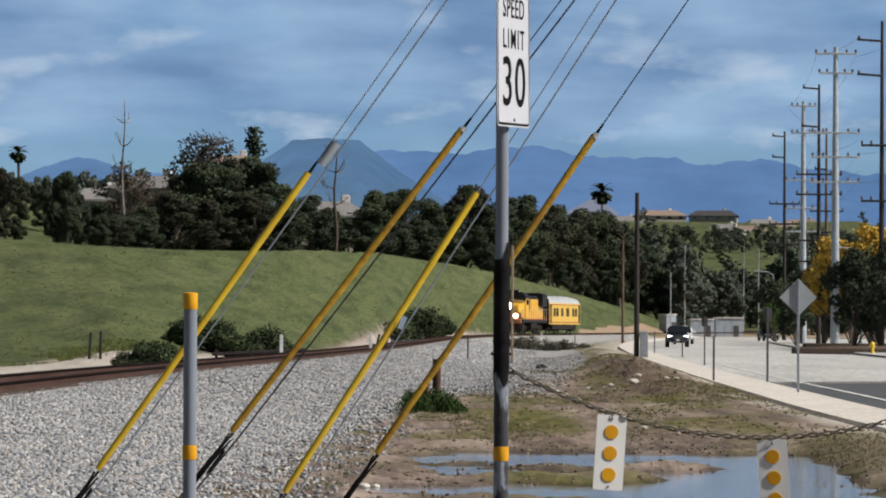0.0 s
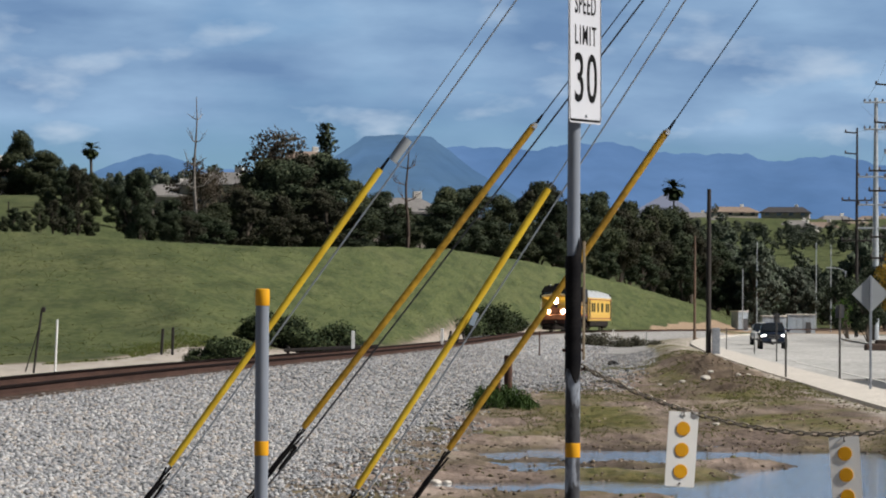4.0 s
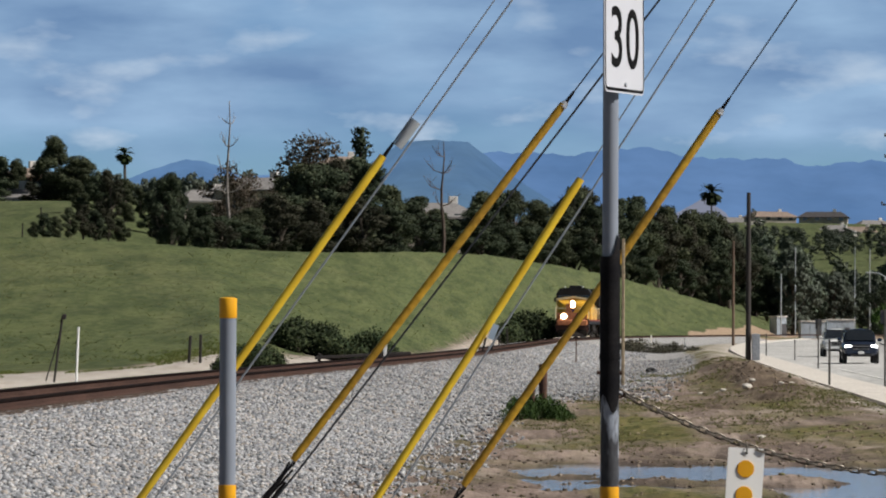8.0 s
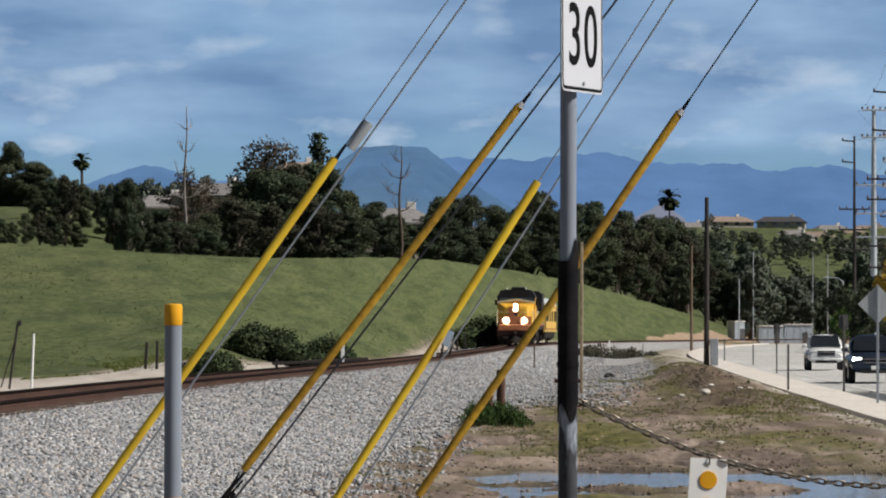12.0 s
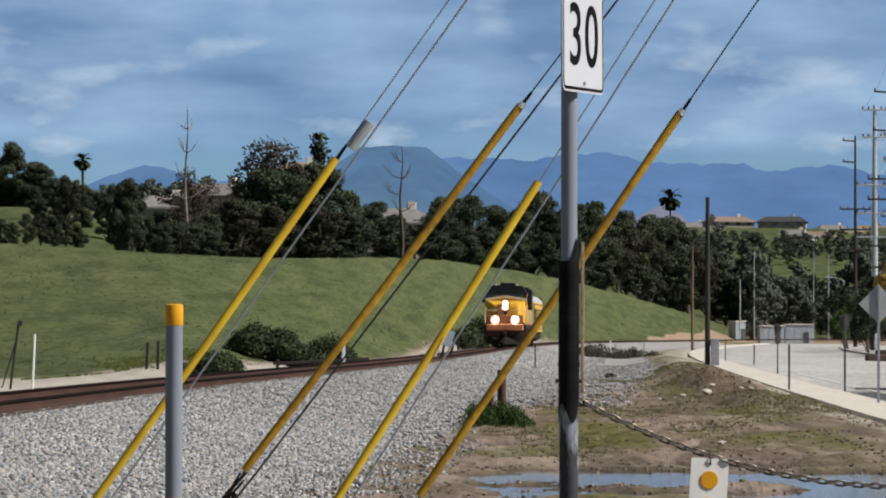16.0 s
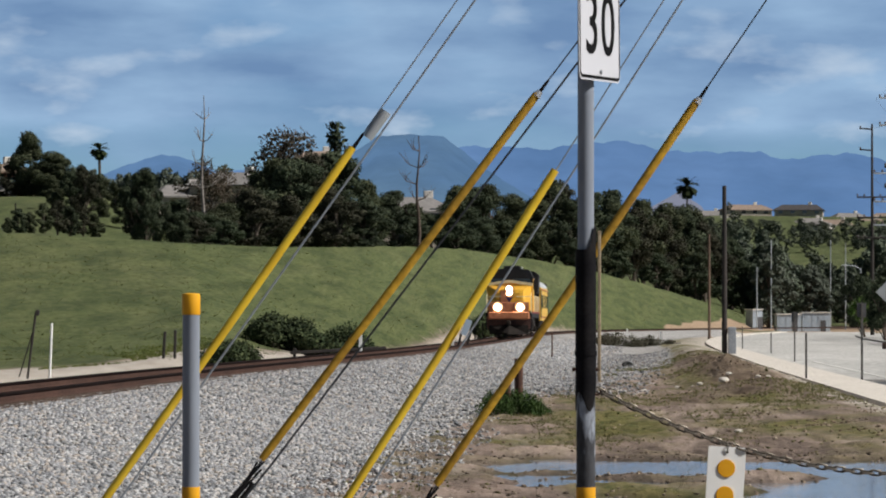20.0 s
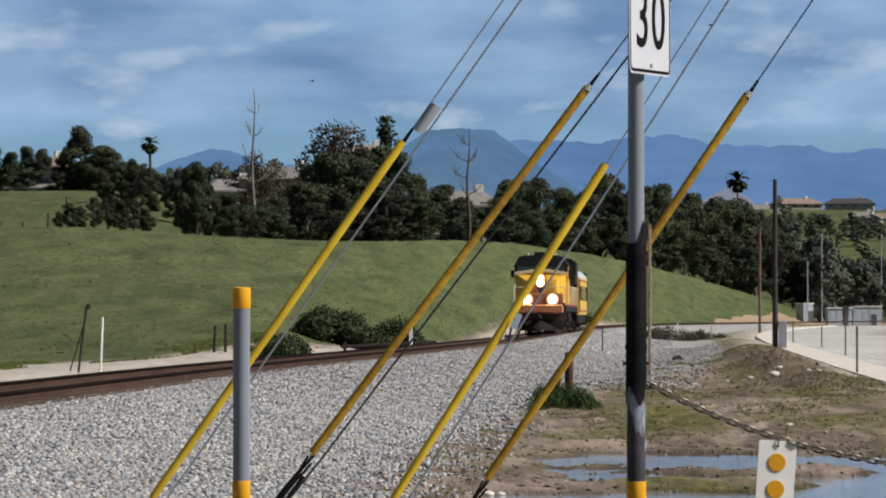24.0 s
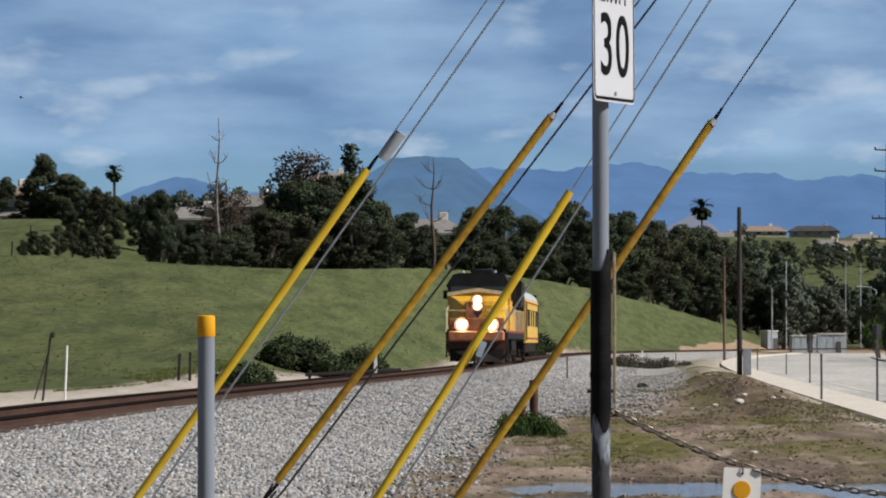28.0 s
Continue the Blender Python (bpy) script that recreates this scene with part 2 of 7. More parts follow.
class Mesh:
    """Collects vertices and faces."""

    def __init__(self):
        self.v, self.f = [], []

    def add(self, vs, fs):
        o = len(self.v)
        self.v += [tuple(p) for p in vs]
        self.f += [tuple(i + o for i in q) for q in fs]
        return self

    def box(self, sx, sy, sz, m=None, bev=0.0):
        """A box with chamfered upright and level edges, centred."""
        m = m or Matrix()
        if bev <= 0:
            vs = [Vector((x * sx / 2, y * sy / 2, z * sz / 2)) for x in (-1, 1) for y in (-1, 1) for z in (-1, 1)]
            fs = [(0, 1, 3, 2), (4, 6, 7, 5), (0, 4, 5, 1), (2, 3, 7, 6), (0, 2, 6, 4), (1, 5, 7, 3)]
            return self.add([m @ p for p in vs], fs)
        b = min(bev, sx / 2.1, sy / 2.1, sz / 2.1)
        vs = []
        for z, k in ((-sz / 2, b), (-sz / 2 + b, 0), (sz / 2 - b, 0), (sz / 2, b)):
            x, y = sx / 2 - k, sy / 2 - k
            c = b if k == 0 else b * 0.5
            vs += [(-x + c, -y, z), (x - c, -y, z), (x, -y + c, z), (x, y - c, z), (x - c, y, z), (-x + c, y, z), (-x, y - c, z), (-x, -y + c, z)]
        fs = [tuple(range(7, -1, -1)), tuple(range(24, 32))]
        for r in range(3):
            fs += [(r * 8 + i, r * 8 + (i + 1) % 8, r * 8 + 8 + (i + 1) % 8, r * 8 + 8 + i) for i in range(8)]
        return self.add([m @ Vector(p) for p in vs], fs)

    def tube(self, pts, radii, n=8, cap=True):
        """A round bar swept along points."""
        pts = [Vector(p) for p in pts]
        if not isinstance(radii, (list, tuple)):
            radii = [radii] * len(pts)
        vs, side = [], None
        for i, p in enumerate(pts):
            d = (pts[min(i + 1, len(pts) - 1)] - pts[max(i - 1, 0)]).normalized()
            if side is None:
                side = d.cross(Vector((0, 0, 1)) if abs(d.z) < 0.9 else Vector((0, 1, 0))).normalized()
            side = (side - d * side.dot(d)).normalized()
            up = d.cross(side)
            vs += [p + (side * math.cos(6.28318 * k / n) + up * math.sin(6.28318 * k / n)) * radii[i] for k in range(n)]
        fs = []
        for i in range(len(pts) - 1):
            fs += [(i * n + k, i * n + (k + 1) % n, i * n + n + (k + 1) % n, i * n + n + k) for k in range(n)]
        if cap:
            fs += [tuple(range(n - 1, -1, -1)), tuple(range((len(pts) - 1) * n, len(pts) * n))]
        return self.add(vs, fs)

    def prism(self, outline, depth, m=None):
        """An outline (x, z) pushed along y from -depth/2 to depth/2."""
        m, n = m or Matrix(), len(outline)
        vs = [m @ Vector((x, -depth / 2, z)) for x, z in outline] + [m @ Vector((x, depth / 2, z)) for x, z in outline]
        fs = [tuple(range(n)), tuple(range(2 * n - 1, n - 1, -1))] + [(i, i + n, (i + 1) % n + n, (i + 1) % n) for i in range(n)]
        return self.add(vs, fs)

    def sweep(self, outline, line, z=0.0):
        """An outline (offset to the right, height) swept along plan points (x, y)."""
        n, vs = len(outline), []
        for i, (x, y) in enumerate(line):
            (ax, ay), (bx, by) = line[max(i - 1, 0)], line[min(i + 1, len(line) - 1)]
            L = math.hypot(bx - ax, by - ay)
            nx, ny = (by - ay) / L, -(bx - ax) / L
            vs += [(x + nx * o, y + ny * o, z + h) for o, h in outline]
        fs = [(i * n + k, i * n + (k + 1) % n, i * n + n + (k + 1) % n, i * n + n + k) for i in range(len(line) - 1) for k in range(n)]
        fs += [tuple(range(n - 1, -1, -1)), tuple(range((len(line) - 1) * n, len(line) * n))]
        return self.add(vs, fs)

    def data(self, name, smooth=True):
        me = bpy.data.meshes.new(name)
        me.from_pydata(self.v, [], self.f)
        if smooth:
            me.shade_smooth()
            me.set_sharp_from_angle(angle=radians(38))
        return me


def part(name, mesh, material, parent=None, label="", m=None, smooth=True):
    """ONE mesh object, under a thing or a part if one is given."""
    ob = new(name, mesh if isinstance(mesh, bpy.types.Mesh) else mesh.data(name, smooth))
    if material and not ob.data.materials:
        ob.data.materials.append(material)
    if parent:
        ob.parent = parent
    if m is not None:
        ob.matrix_basis = m
    if label:
        ob["label"] = label
    return ob


def thing(name, label, category, m=None, group="", kind=""):
    ob = new(name)
    ob.matrix_basis = m or Matrix()
    return tagged(ob, label, category, group, kind)


def solid(name, mesh, material, label, category, m=None, group="", kind="", smooth=True):
    return tagged(part(name, mesh, material, None, "", m, smooth), label, category, group, kind)


# ---- plan: track, street edge, hill ----
TRACK = ((18, -9.8), (60, -7.95), (82, -6.8), (104, -5.2), (139, -2.6), (180, -0.06), (216, 1.75), (243.5, 3.07), (265.5, 4.07), (307, 6.18), (343, 8.84), (366, 11.2), (388, 13.9), (412, 18.0), (436, 23.3), (480, 34.0), (530, 48.0), (600, 70.0), (800, 140.0))
STREET = ((-15.4, 7.4), (30.8, 8.3), (56.98, 9.2), (80.08, 9.75), (107.8, 10.8), (144.8, 12.3), (200.2, 14.8), (261.8, 17.8), (324.9, 21.5), (400.4, 27.5), (492.8, 37.0), (616, 54.0))
RAIL_Z = 0.83


def spline(knots, q):
    """Smooth value at q of knots (y, x)."""
    ys = [k[0] for k in knots]
    q = min(max(q, ys[0]), ys[-1])
    i = max(0, min(len(knots) - 2, int(np.searchsorted(ys, q)) - 1))
    y0, x0 = knots[i]
    y1, x1 = knots[i + 1]

    def slope(j):
        a, b = knots[max(j - 1, 0)], knots[min(j + 1, len(knots) - 1)]
        return (b[1] - a[1]) / (b[0] - a[0])
    h, t = y1 - y0, (q - y0) / (y1 - y0)
    return ((2 * t**3 - 3 * t**2 + 1) * x0 + (t**3 - 2 * t**2 + t) * h * slope(i) + (3 * t**2 - 2 * t**3) * x1 + (t**3 - t**2) * h * slope(i + 1))


GRID_Y = np.concatenate([np.linspace(-60, 18, 8), np.linspace(19, 700, 682)])
TRACK_X = np.array([spline(TRACK, y) for y in GRID_Y])
STREET_X = np.array([spline(STREET, y) for y in GRID_Y])


def track_x(y):
    return np.interp(y, GRID_Y, TRACK_X)


def street_x(y):
    return np.interp(y, GRID_Y, STREET_X)


def smooth(v):
    v = np.clip(v, 0, 1)
    return v * v * (3 - 2 * v)


# bearing (x / y), distance of the hill's toe and of its crest, height of the crest
HILL_B = (-0.2597, -0.1201, -0.08896, -0.07468, -0.05844, -0.0513, -0.02792, -0.01299, -0.0006494, 0.01494, 0.02987, 0.0487, 0.06818, 0.08117)
HILL_TOE = (104, 130, 129, 127, 147.8, 163.2, 203.3, 243.3, 264.9, 331.1, 385, 474.3, 572.9, 616)
HILL_TOP = (231, 246.4, 254.1, 261.8, 277.2, 286.4, 315.7, 351.1, 377.3, 438.9, 492.8, 592.9, 677.6, 708.4)
HILL_Z = (7.5, 7.86, 7.58, 7.47, 7.49, 7.65, 8.25, 8.9, 9.24, 9.4, 9.2, 7.9, 4.8, 1.2)


def waves(x, y, s, seed=0.0):
    return (np.sin(x * s + 1.3 * np.sin(y * s * 0.7 + seed)) * np.cos(y * s * 1.13 + 1.7 * np.sin(x * s * 0.61 + seed * 2)))


def ground_z(x, y):
    x, y = np.asarray(x, float), np.asarray(y, float)
    yy = np.maximum(y, 1.0)
    b = np.clip(x / yy, -1.2, 1.2)
    rough = 0.05 * waves(x, y, 0.9) * smooth((260 - y) / 100) + 0.035 * waves(x, y, 2.3, 1.0) * smooth((165 - y) / 70) + 0.022 * waves(x, y, 5.1, 2.0) * smooth((75 - y) / 30) + 0.030 * waves(x * 1.1, y * 0.6, 6.3, 4.0) * smooth((y - 58) / 8) * smooth((175 - y) / 40)
    edge, tx = street_x(y), track_x(y)
    u = x - tx                      # to the right of the track
    w = edge - x                    # to the left of the walk
    # low dirt between track and street
    z = -0.17 + 1.25 * rough - (0.200 - 0.05 * waves(x * 0.4, y, 0.9, 2.0)) * np.maximum.reduce([np.exp(-(((y - 44.0) / 2.0) ** 2)) * smooth((x + 0.9) / 1.2), np.exp(-(((y - 49.9) / 1.4) ** 2)) * smooth((x - 0.1) / 1.0), np.exp(-(((y - 55.6) / 3.2) ** 2)) * smooth((x + 0.3) / 1.3), smooth((x - 2.1 - 1.2 * smooth((y - 45) / 3) - 1.3 * smooth((y - 50) / 3)) / 1.3) * smooth((y - 30) / 5) * smooth((61 - y) / 5)])
    z = z + 0.5 * smooth((26 - y) / 12) * smooth((6 - x) / 6)
    reach = 4.5 - 2.6 * smooth((y - 26) / 8) * smooth((72 - y) / 12)
    z = z + (0.02 - z) * smooth((reach + 1.0 - w) / reach) + (0.42 + 3.5 * rough) * np.exp(-(((w - 2.4) / 1.5) ** 2)) * smooth((y - 84) / 46) * (1 - 0.85 * smooth((y - 231) / 46)) + 0.11 * waves(x + 0.12 * y, y * 0.3, 2.4, 7.0) * np.exp(-(((w - 2.6) / 1.5) ** 2)) * smooth((y - 86) / 15) * smooth((165 - y) / 25)
    z = np.where(w < 0.3, -0.22, z)
    # railway bank
    bank = RAIL_Z - 0.205 - 0.80 * smooth((np.abs(u) - 1.5) / 6.0) + 0.4 * rough * smooth((np.abs(u) - 1.5) / 2)
    k = smooth((8.5 - np.abs(u)) / 2.0)
    z = np.where(x < edge - 1.0, z * (1 - k) + np.maximum(bank, z) * k, z)
    # left of the track: sandy strip, then the hill
    left = smooth((-u - 5.0) / 4.0)
    toe, top, hz = np.interp(b, HILL_B, HILL_TOE), np.interp(b, HILL_B, HILL_TOP), np.interp(b, HILL_B, HILL_Z)
    rise = smooth((y - toe) / (top - toe) * 0.5 + 0.0) * 2
    hill = 0.35 + (hz - 0.35) * np.clip(rise, 0, 1) - 0.013 * np.maximum(y - top, 0) + 0.10 * waves(x, y, 0.05, 3.0) * np.clip(rise, 0, 1)
    hill = np.maximum(hill, 0.0) + 0.15 * rough
    in_hill = smooth((-u - 5.0) / 4.0) * smooth((0.0831 - b) / 0.008)
    z = z * (1 - in_hill) + hill * in_hill
    # a higher field further back on the left
    z = z + 11.5 * smooth((y - 285) / 170) * smooth((-b - 0.05) / 0.05)
    # distant rise with the houses
    far = smooth((y - 662) / 585)
    z = z + far * (25 + 5 * waves(x, y, 0.009, 1.0)) * smooth((0.9 - np.abs(b)) / 0.3)
    ridge_end = smooth((b - 0.056) / 0.012) * smooth((0.150 - b) / 0.02)
    z = z + ridge_end * (2.5 * smooth((y - 700) / 440) + 7.5 * smooth((y - 1135) / 100))
    return z


def gz(x, y):
    return float(ground_z(x, y))

# ---- ground sheet ----


def attribute(me, name, values):
    at = me.attributes.new(name, "FLOAT", "POINT")
    at.data.foreach_set("value", np.asarray(values, np.float32))


def ground_material():
    m = bpy.data.materials.new("earth_and_grass")
    m.use_nodes = True
    n, l = m.node_tree.nodes, m.node_tree.links
    b = n["Principled BSDF"]
    b.inputs["Roughness"].default_value, b.inputs["Specular IOR Level"].default_value = 0.95, 0.15
    tc = n.new("ShaderNodeTexCoord")

    def noise_tex(scale, detail=6.0, stretch=(1, 1, 1)):
        mp = n.new("ShaderNodeMapping")
        mp.inputs["Scale"].default_value = stretch
        l.new(tc.outputs["Object"], mp.inputs["Vector"])
        t = n.new("ShaderNodeTexNoise")
        t.inputs["Scale"].default_value, t.inputs["Detail"].default_value, t.inputs["Roughness"].default_value = scale, detail, 0.64
        l.new(mp.outputs[0], t.inputs["Vector"])
        return t.outputs["Fac"]

    def ramp(fac, *stops):
        r = n.new("ShaderNodeValToRGB")
        while len(r.color_ramp.elements) < len(stops):
            r.color_ramp.elements.new(0.5)
        for i, (p, c) in enumerate(stops):
            r.color_ramp.elements[i].position, r.color_ramp.elements[i].color = p, (*c, 1)
        l.new(fac, r.inputs[0])
        return r.outputs[0]

    def mix(fac, a, c):
        x = n.new("ShaderNodeMix")
        x.data_type = "RGBA"
        l.new(fac, x.inputs[0])
        l.new(a, x.inputs[6])
        l.new(c, x.inputs[7])
        return x.outputs[2]

    def masked(name, noise_out, lo, hi):
        at = n.new("ShaderNodeAttribute")
        at.attribute_name = name
        ad = n.new("ShaderNodeMath")
        ad.operation = "ADD"
        l.new(at.outputs["Fac"], ad.inputs[0])
        l.new(noise_out, ad.inputs[1])
        mr = n.new("ShaderNodeMapRange")
        mr.inputs[1].default_value, mr.inputs[2].default_value = lo, hi
        l.new(ad.outputs[0], mr.inputs[0])
        return mr.outputs[0]

    fine, mid, wide = noise_tex(6.0), noise_tex(0.9), noise_tex(0.16, 8.0, (1, 0.1, 2.6))
    dirt = ramp(noise_tex(0.55, 9.0, (1, 0.16, 1)), (0.34, (0.095, 0.068, 0.058)), (0.45, (0.197, 0.150, 0.126)), (0.56, (0.315, 0.249, 0.212)), (0.68, (0.468, 0.399, 0.358)))
    dirt = mix(ramp(fine, (0.42, (0, 0, 0)), (0.62, (0.55, 0.55, 0.55))), dirt, ramp(noise_tex(11.0), (0.35, (0.078, 0.058, 0.051)), (0.65, (0.440, 0.360, 0.326))))
    dirt = mix(ramp(noise_tex(1.4, 9.0, (1, 0.12, 1)), (0.41, (0.9, 0.9, 0.9)), (0.54, (0, 0, 0))), dirt, ramp(noise_tex(9.0), (0.35, (0.062, 0.048, 0.042)), (0.65, (0.158, 0.123, 0.104))))
    sand = ramp(noise_tex(1.6, 8.0, (1, 0.12, 1)), (0.3, (0.30, 0.27, 0.24)), (0.7, (0.42, 0.385, 0.35)))
    grass = ramp(wide, (0.30, (0.060, 0.068, 0.029)), (0.48, (0.069, 0.086, 0.034)), (0.60, (0.095, 0.098, 0.048)), (0.75, (0.077, 0.093, 0.038)))
    streak = ramp(noise_tex(2.6, 10.0, (1, 0.22, 2.4)), (0.36, (0.036, 0.050, 0.019)), (0.48, (0.067, 0.084, 0.033)), (0.60, (0.091, 0.104, 0.046)), (0.72, (0.127, 0.127, 0.070)))
    grass = mix(ramp(noise_tex(0.6, 6.0, (1, 0.2, 2.6)), (0.3, (0.55, 0.55, 0.55)), (0.7, (0.9, 0.9, 0.9))), grass, streak)
    blotch = n.new("ShaderNodeVectorMath")
    blotch.operation = "MULTIPLY"
    l.new(grass, blotch.inputs[0])
    l.new(ramp(noise_tex(0.42, 9.0, (1, 0.2, 2.6)), (0.36, (0.62, 0.67, 0.68)), (0.50, (0.96, 0.98, 1.0)), (0.62, (1.22, 1.18, 1.20))), blotch.inputs[1])
    grass = blotch.outputs[0]
    weed = ramp(noise_tex(3.0), (0.35, (0.055, 0.065, 0.02)), (0.6, (0.15, 0.13, 0.055)))
    gravel = ramp(noise_tex(13.0, 3.0), (0.32, (0.165, 0.164, 0.168)), (0.5, (0.28, 0.278, 0.283)), (0.66, (0.44, 0.435, 0.435)))
    gravel = mix(ramp(noise_tex(2.2, 5.0), (0.35, (0, 0, 0)), (0.65, (0.5, 0.5, 0.5))), gravel, ramp(noise_tex(4.5, 5.0), (0.35, (0.16, 0.155, 0.15)), (0.65, (0.46, 0.45, 0.44))))
    sand = mix(masked("tan", fine, 0.7, 1.2), sand, ramp(noise_tex(0.8), (0.35, (0.23, 0.165, 0.115)), (0.65, (0.34, 0.255, 0.185))))
    c = mix(masked("sand", mid, 0.85, 1.15), dirt, sand)
    c = mix(masked("weed", noise_tex(0.30, 8.0, (1, 0.4, 1)), 1.02, 1.20), c, weed)
    c = mix(masked("churned", mid, 0.95, 1.35), c, ramp(noise_tex(1.3, 9.0, (2.5, 0.6, 1)), (0.38, (0.055, 0.040, 0.030)), (0.62, (0.16, 0.122, 0.092))))
    c = mix(masked("gravel", fine, 0.9, 1.1), c, gravel)
    c = mix(masked("rusty", fine, 0.9, 1.3), c, ramp(noise_tex(8.0), (0.35, (0.045, 0.028, 0.020)), (0.65, (0.13, 0.082, 0.058))))
    c = mix(masked("grass", mid, 0.9, 1.1), c, grass)
    wet = n.new("ShaderNodeAttribute")
    wet.attribute_name = "wet"
    dk = n.new("ShaderNodeMapRange")
    dk.inputs[3].default_value, dk.inputs[4].default_value = 1.0, 0.5
    l.new(wet.outputs["Fac"], dk.inputs[0])
    mu = n.new("ShaderNodeVectorMath")
    mu.operation = "MULTIPLY"
    l.new(c, mu.inputs[0])
    l.new(dk.outputs[0], mu.inputs[1])
    l.new(mu.outputs[0], b.inputs["Base Color"])
    bp = n.new("ShaderNodeBump")
    bp.inputs["Strength"].default_value, bp.inputs["Distance"].default_value = 0.9, 0.14
    l.new(noise_tex(2.4, 10.0, (1, 0.6, 1)), bp.inputs["Height"])
    l.new(bp.outputs[0], b.inputs["Normal"])
    return m


def build_ground():
    radii = np.concatenate([np.geomspace(0.6, 21, 24), np.geomspace(21.5, 200, 440), np.geomspace(203, 1080, 130), np.geomspace(1120, 4600, 22)])
    angles = np.concatenate([np.arange(-10.4, 11.8, 0.085), np.arange(13, 348.5, 3.5)])
    nr, na = len(radii), len(angles)
    A, Rr = np.meshgrid(np.radians(angles), radii)
    x, y = (Rr * np.sin(A)).ravel(), (Rr * np.cos(A)).ravel()
    z = ground_z(x, y)
    vs = np.column_stack([x, y, z])
    idx = np.arange(nr * na).reshape(nr, na)
    nxt = np.roll(idx, -1, axis=1)
    fs = np.stack([idx[:-1], idx[1:], nxt[1:], nxt[:-1]], -1).reshape(-1, 4)
    vs = np.vstack([vs, [[0, 0, gz(0.1, 0.1)]]])
    me = bpy.data.meshes.new("ground")
    me.from_pydata(vs.tolist(), [], fs.tolist() + [(nr * na, int(idx[0][i]), int(nxt[0][i])) for i in range(na)])
    x, y = vs[:, 0], vs[:, 1]
    u, w = x - track_x(y), street_x(y) - x
    b = x / np.maximum(y, 1)
    toe = np.interp(b, HILL_B, HILL_TOE) + 3 * waves(x, y, 0.25, 2.0)
    scrape = smooth((b - 0.050) / 0.006) * smooth((np.interp(b, (0.048, 0.062, 0.072, 0.082), (0.3, 2.0, 2.3, 1.2)) + 0.5 * waves(x, y, 0.11, 4.0) - vs[:, 2]) / 0.8) * smooth((y - toe + 10) / 12) * smooth((toe + 150 - y) / 20)
    hillside = (1 - scrape) * smooth((-u - np.interp(b, (-0.095, -0.08, -0.062, -0.055, -0.02), (8.4, 8.4, 7.2, 7.0, 5.0))) / 4) * smooth((y - toe + 5 + (10 + 12 * smooth((b + 0.083) / 0.012)) * smooth((-0.056 - b) / 0.008)) / 12) * smooth((0.091 - b) / 0.008)
    far = smooth((y - 460) / 120)
    attribute(me, "grass", np.clip(hillside * 0.95 + far * 0.7 * (1 - scrape), 0, 0.9))
    attribute(me, "gravel", 0.9 * smooth((7.0 + 3.2 * smooth((y - 110) / 50) * (u > 0) - np.abs(u - 1.2)) / (2.0 + 2.0 * smooth((70 - y) / 20) * (u > 0))) * (y < 650))
    attribute(me, "sand", 0.85 * np.clip(smooth((-u - 4) / 3) * (1 - hillside) + 0.8 * smooth((1.6 - w) / 1.2) + 0.75 * smooth((y - 146) / 46) * smooth(u / 8) * (w > -1) + scrape + 0.8 * smooth((y - 385) / 30) * (b > 0.032), 0, 1))
    # soil turned over along the bank and in two hollows behind the puddle
    turned = 0.9 * np.exp(-(((w - 2.5) / 1.8) ** 2)) * smooth((y - 86) / 15) * smooth((175 - y) / 25)
    for cx, cy, sx, sy, k in ((5.9, 98, 1.4, 13, 0.85), (4.9, 67, 1.5, 7, 0.75), (2.6, 63, 1.3, 4, 0.65)):
        turned = np.maximum(turned, k * np.exp(-(((x - cx) / sx) ** 2) - ((y - cy) / sy) ** 2))
    attribute(me, "churned", turned)
    attribute(me, "rusty", smooth((1.34 - np.abs(u)) / 0.4) * (y > 0))
    attribute(me, "tan", scrape + smooth((y - 385) / 30) * (b > 0.032))
    attribute(me, "weed", (0.525 + 0.03 * smooth((62 - y) / 8)) * smooth((u - 5) / 1.5) * (w > 0.2) + 0.10 * np.exp(-((w - 3) / 1.5) ** 2) + 0.28 * np.exp(-(((x - 3.0) / 1.0) ** 2) - ((y - 78) / 13) ** 2))
    attribute(me, "wet", smooth((-0.16 - vs[:, 2]) / 0.09) * (y < 92) * (w > 0.4))
    me.shade_smooth()
    return solid("ground", me, ground_material(), "dirt, gravel and green grass on rolling ground", "ground", kind="structure", smooth=False)


build_ground()

# standing rainwater in the low dirt
water = mat("muddy_water", (0.27, 0.29, 0.33), (0.20, 0.215, 0.25), 0.07, 0, 0.5, 7, 0.009, spec=1.0, stretch=(0.35, 1, 1))
me = Mesh()
me.add([(-1.5, 22, 0), (10.5, 22, 0), (12, 92, 0), (-1.5, 92, 0), (-1.5, 22, -0.3), (10.5, 22, -0.3), (12, 92, -0.3), (-1.5, 92, -0.3)],
       [(0, 1, 2, 3), (7, 6, 5, 4), (0, 4, 5, 1), (1, 5, 6, 2), (2, 6, 7, 3), (3, 7, 4, 0)])
solid("puddle_water", me, water, "shallow muddy rain puddle reflecting the sky", "puddle", pose(0, 0, -0.255), kind="structure")

# ---- street ----


def plan_line(fn, y0, y1, step):
    return [(float(fn(y)), float(y)) for y in np.arange(y0, y1 + 0.01, step)]


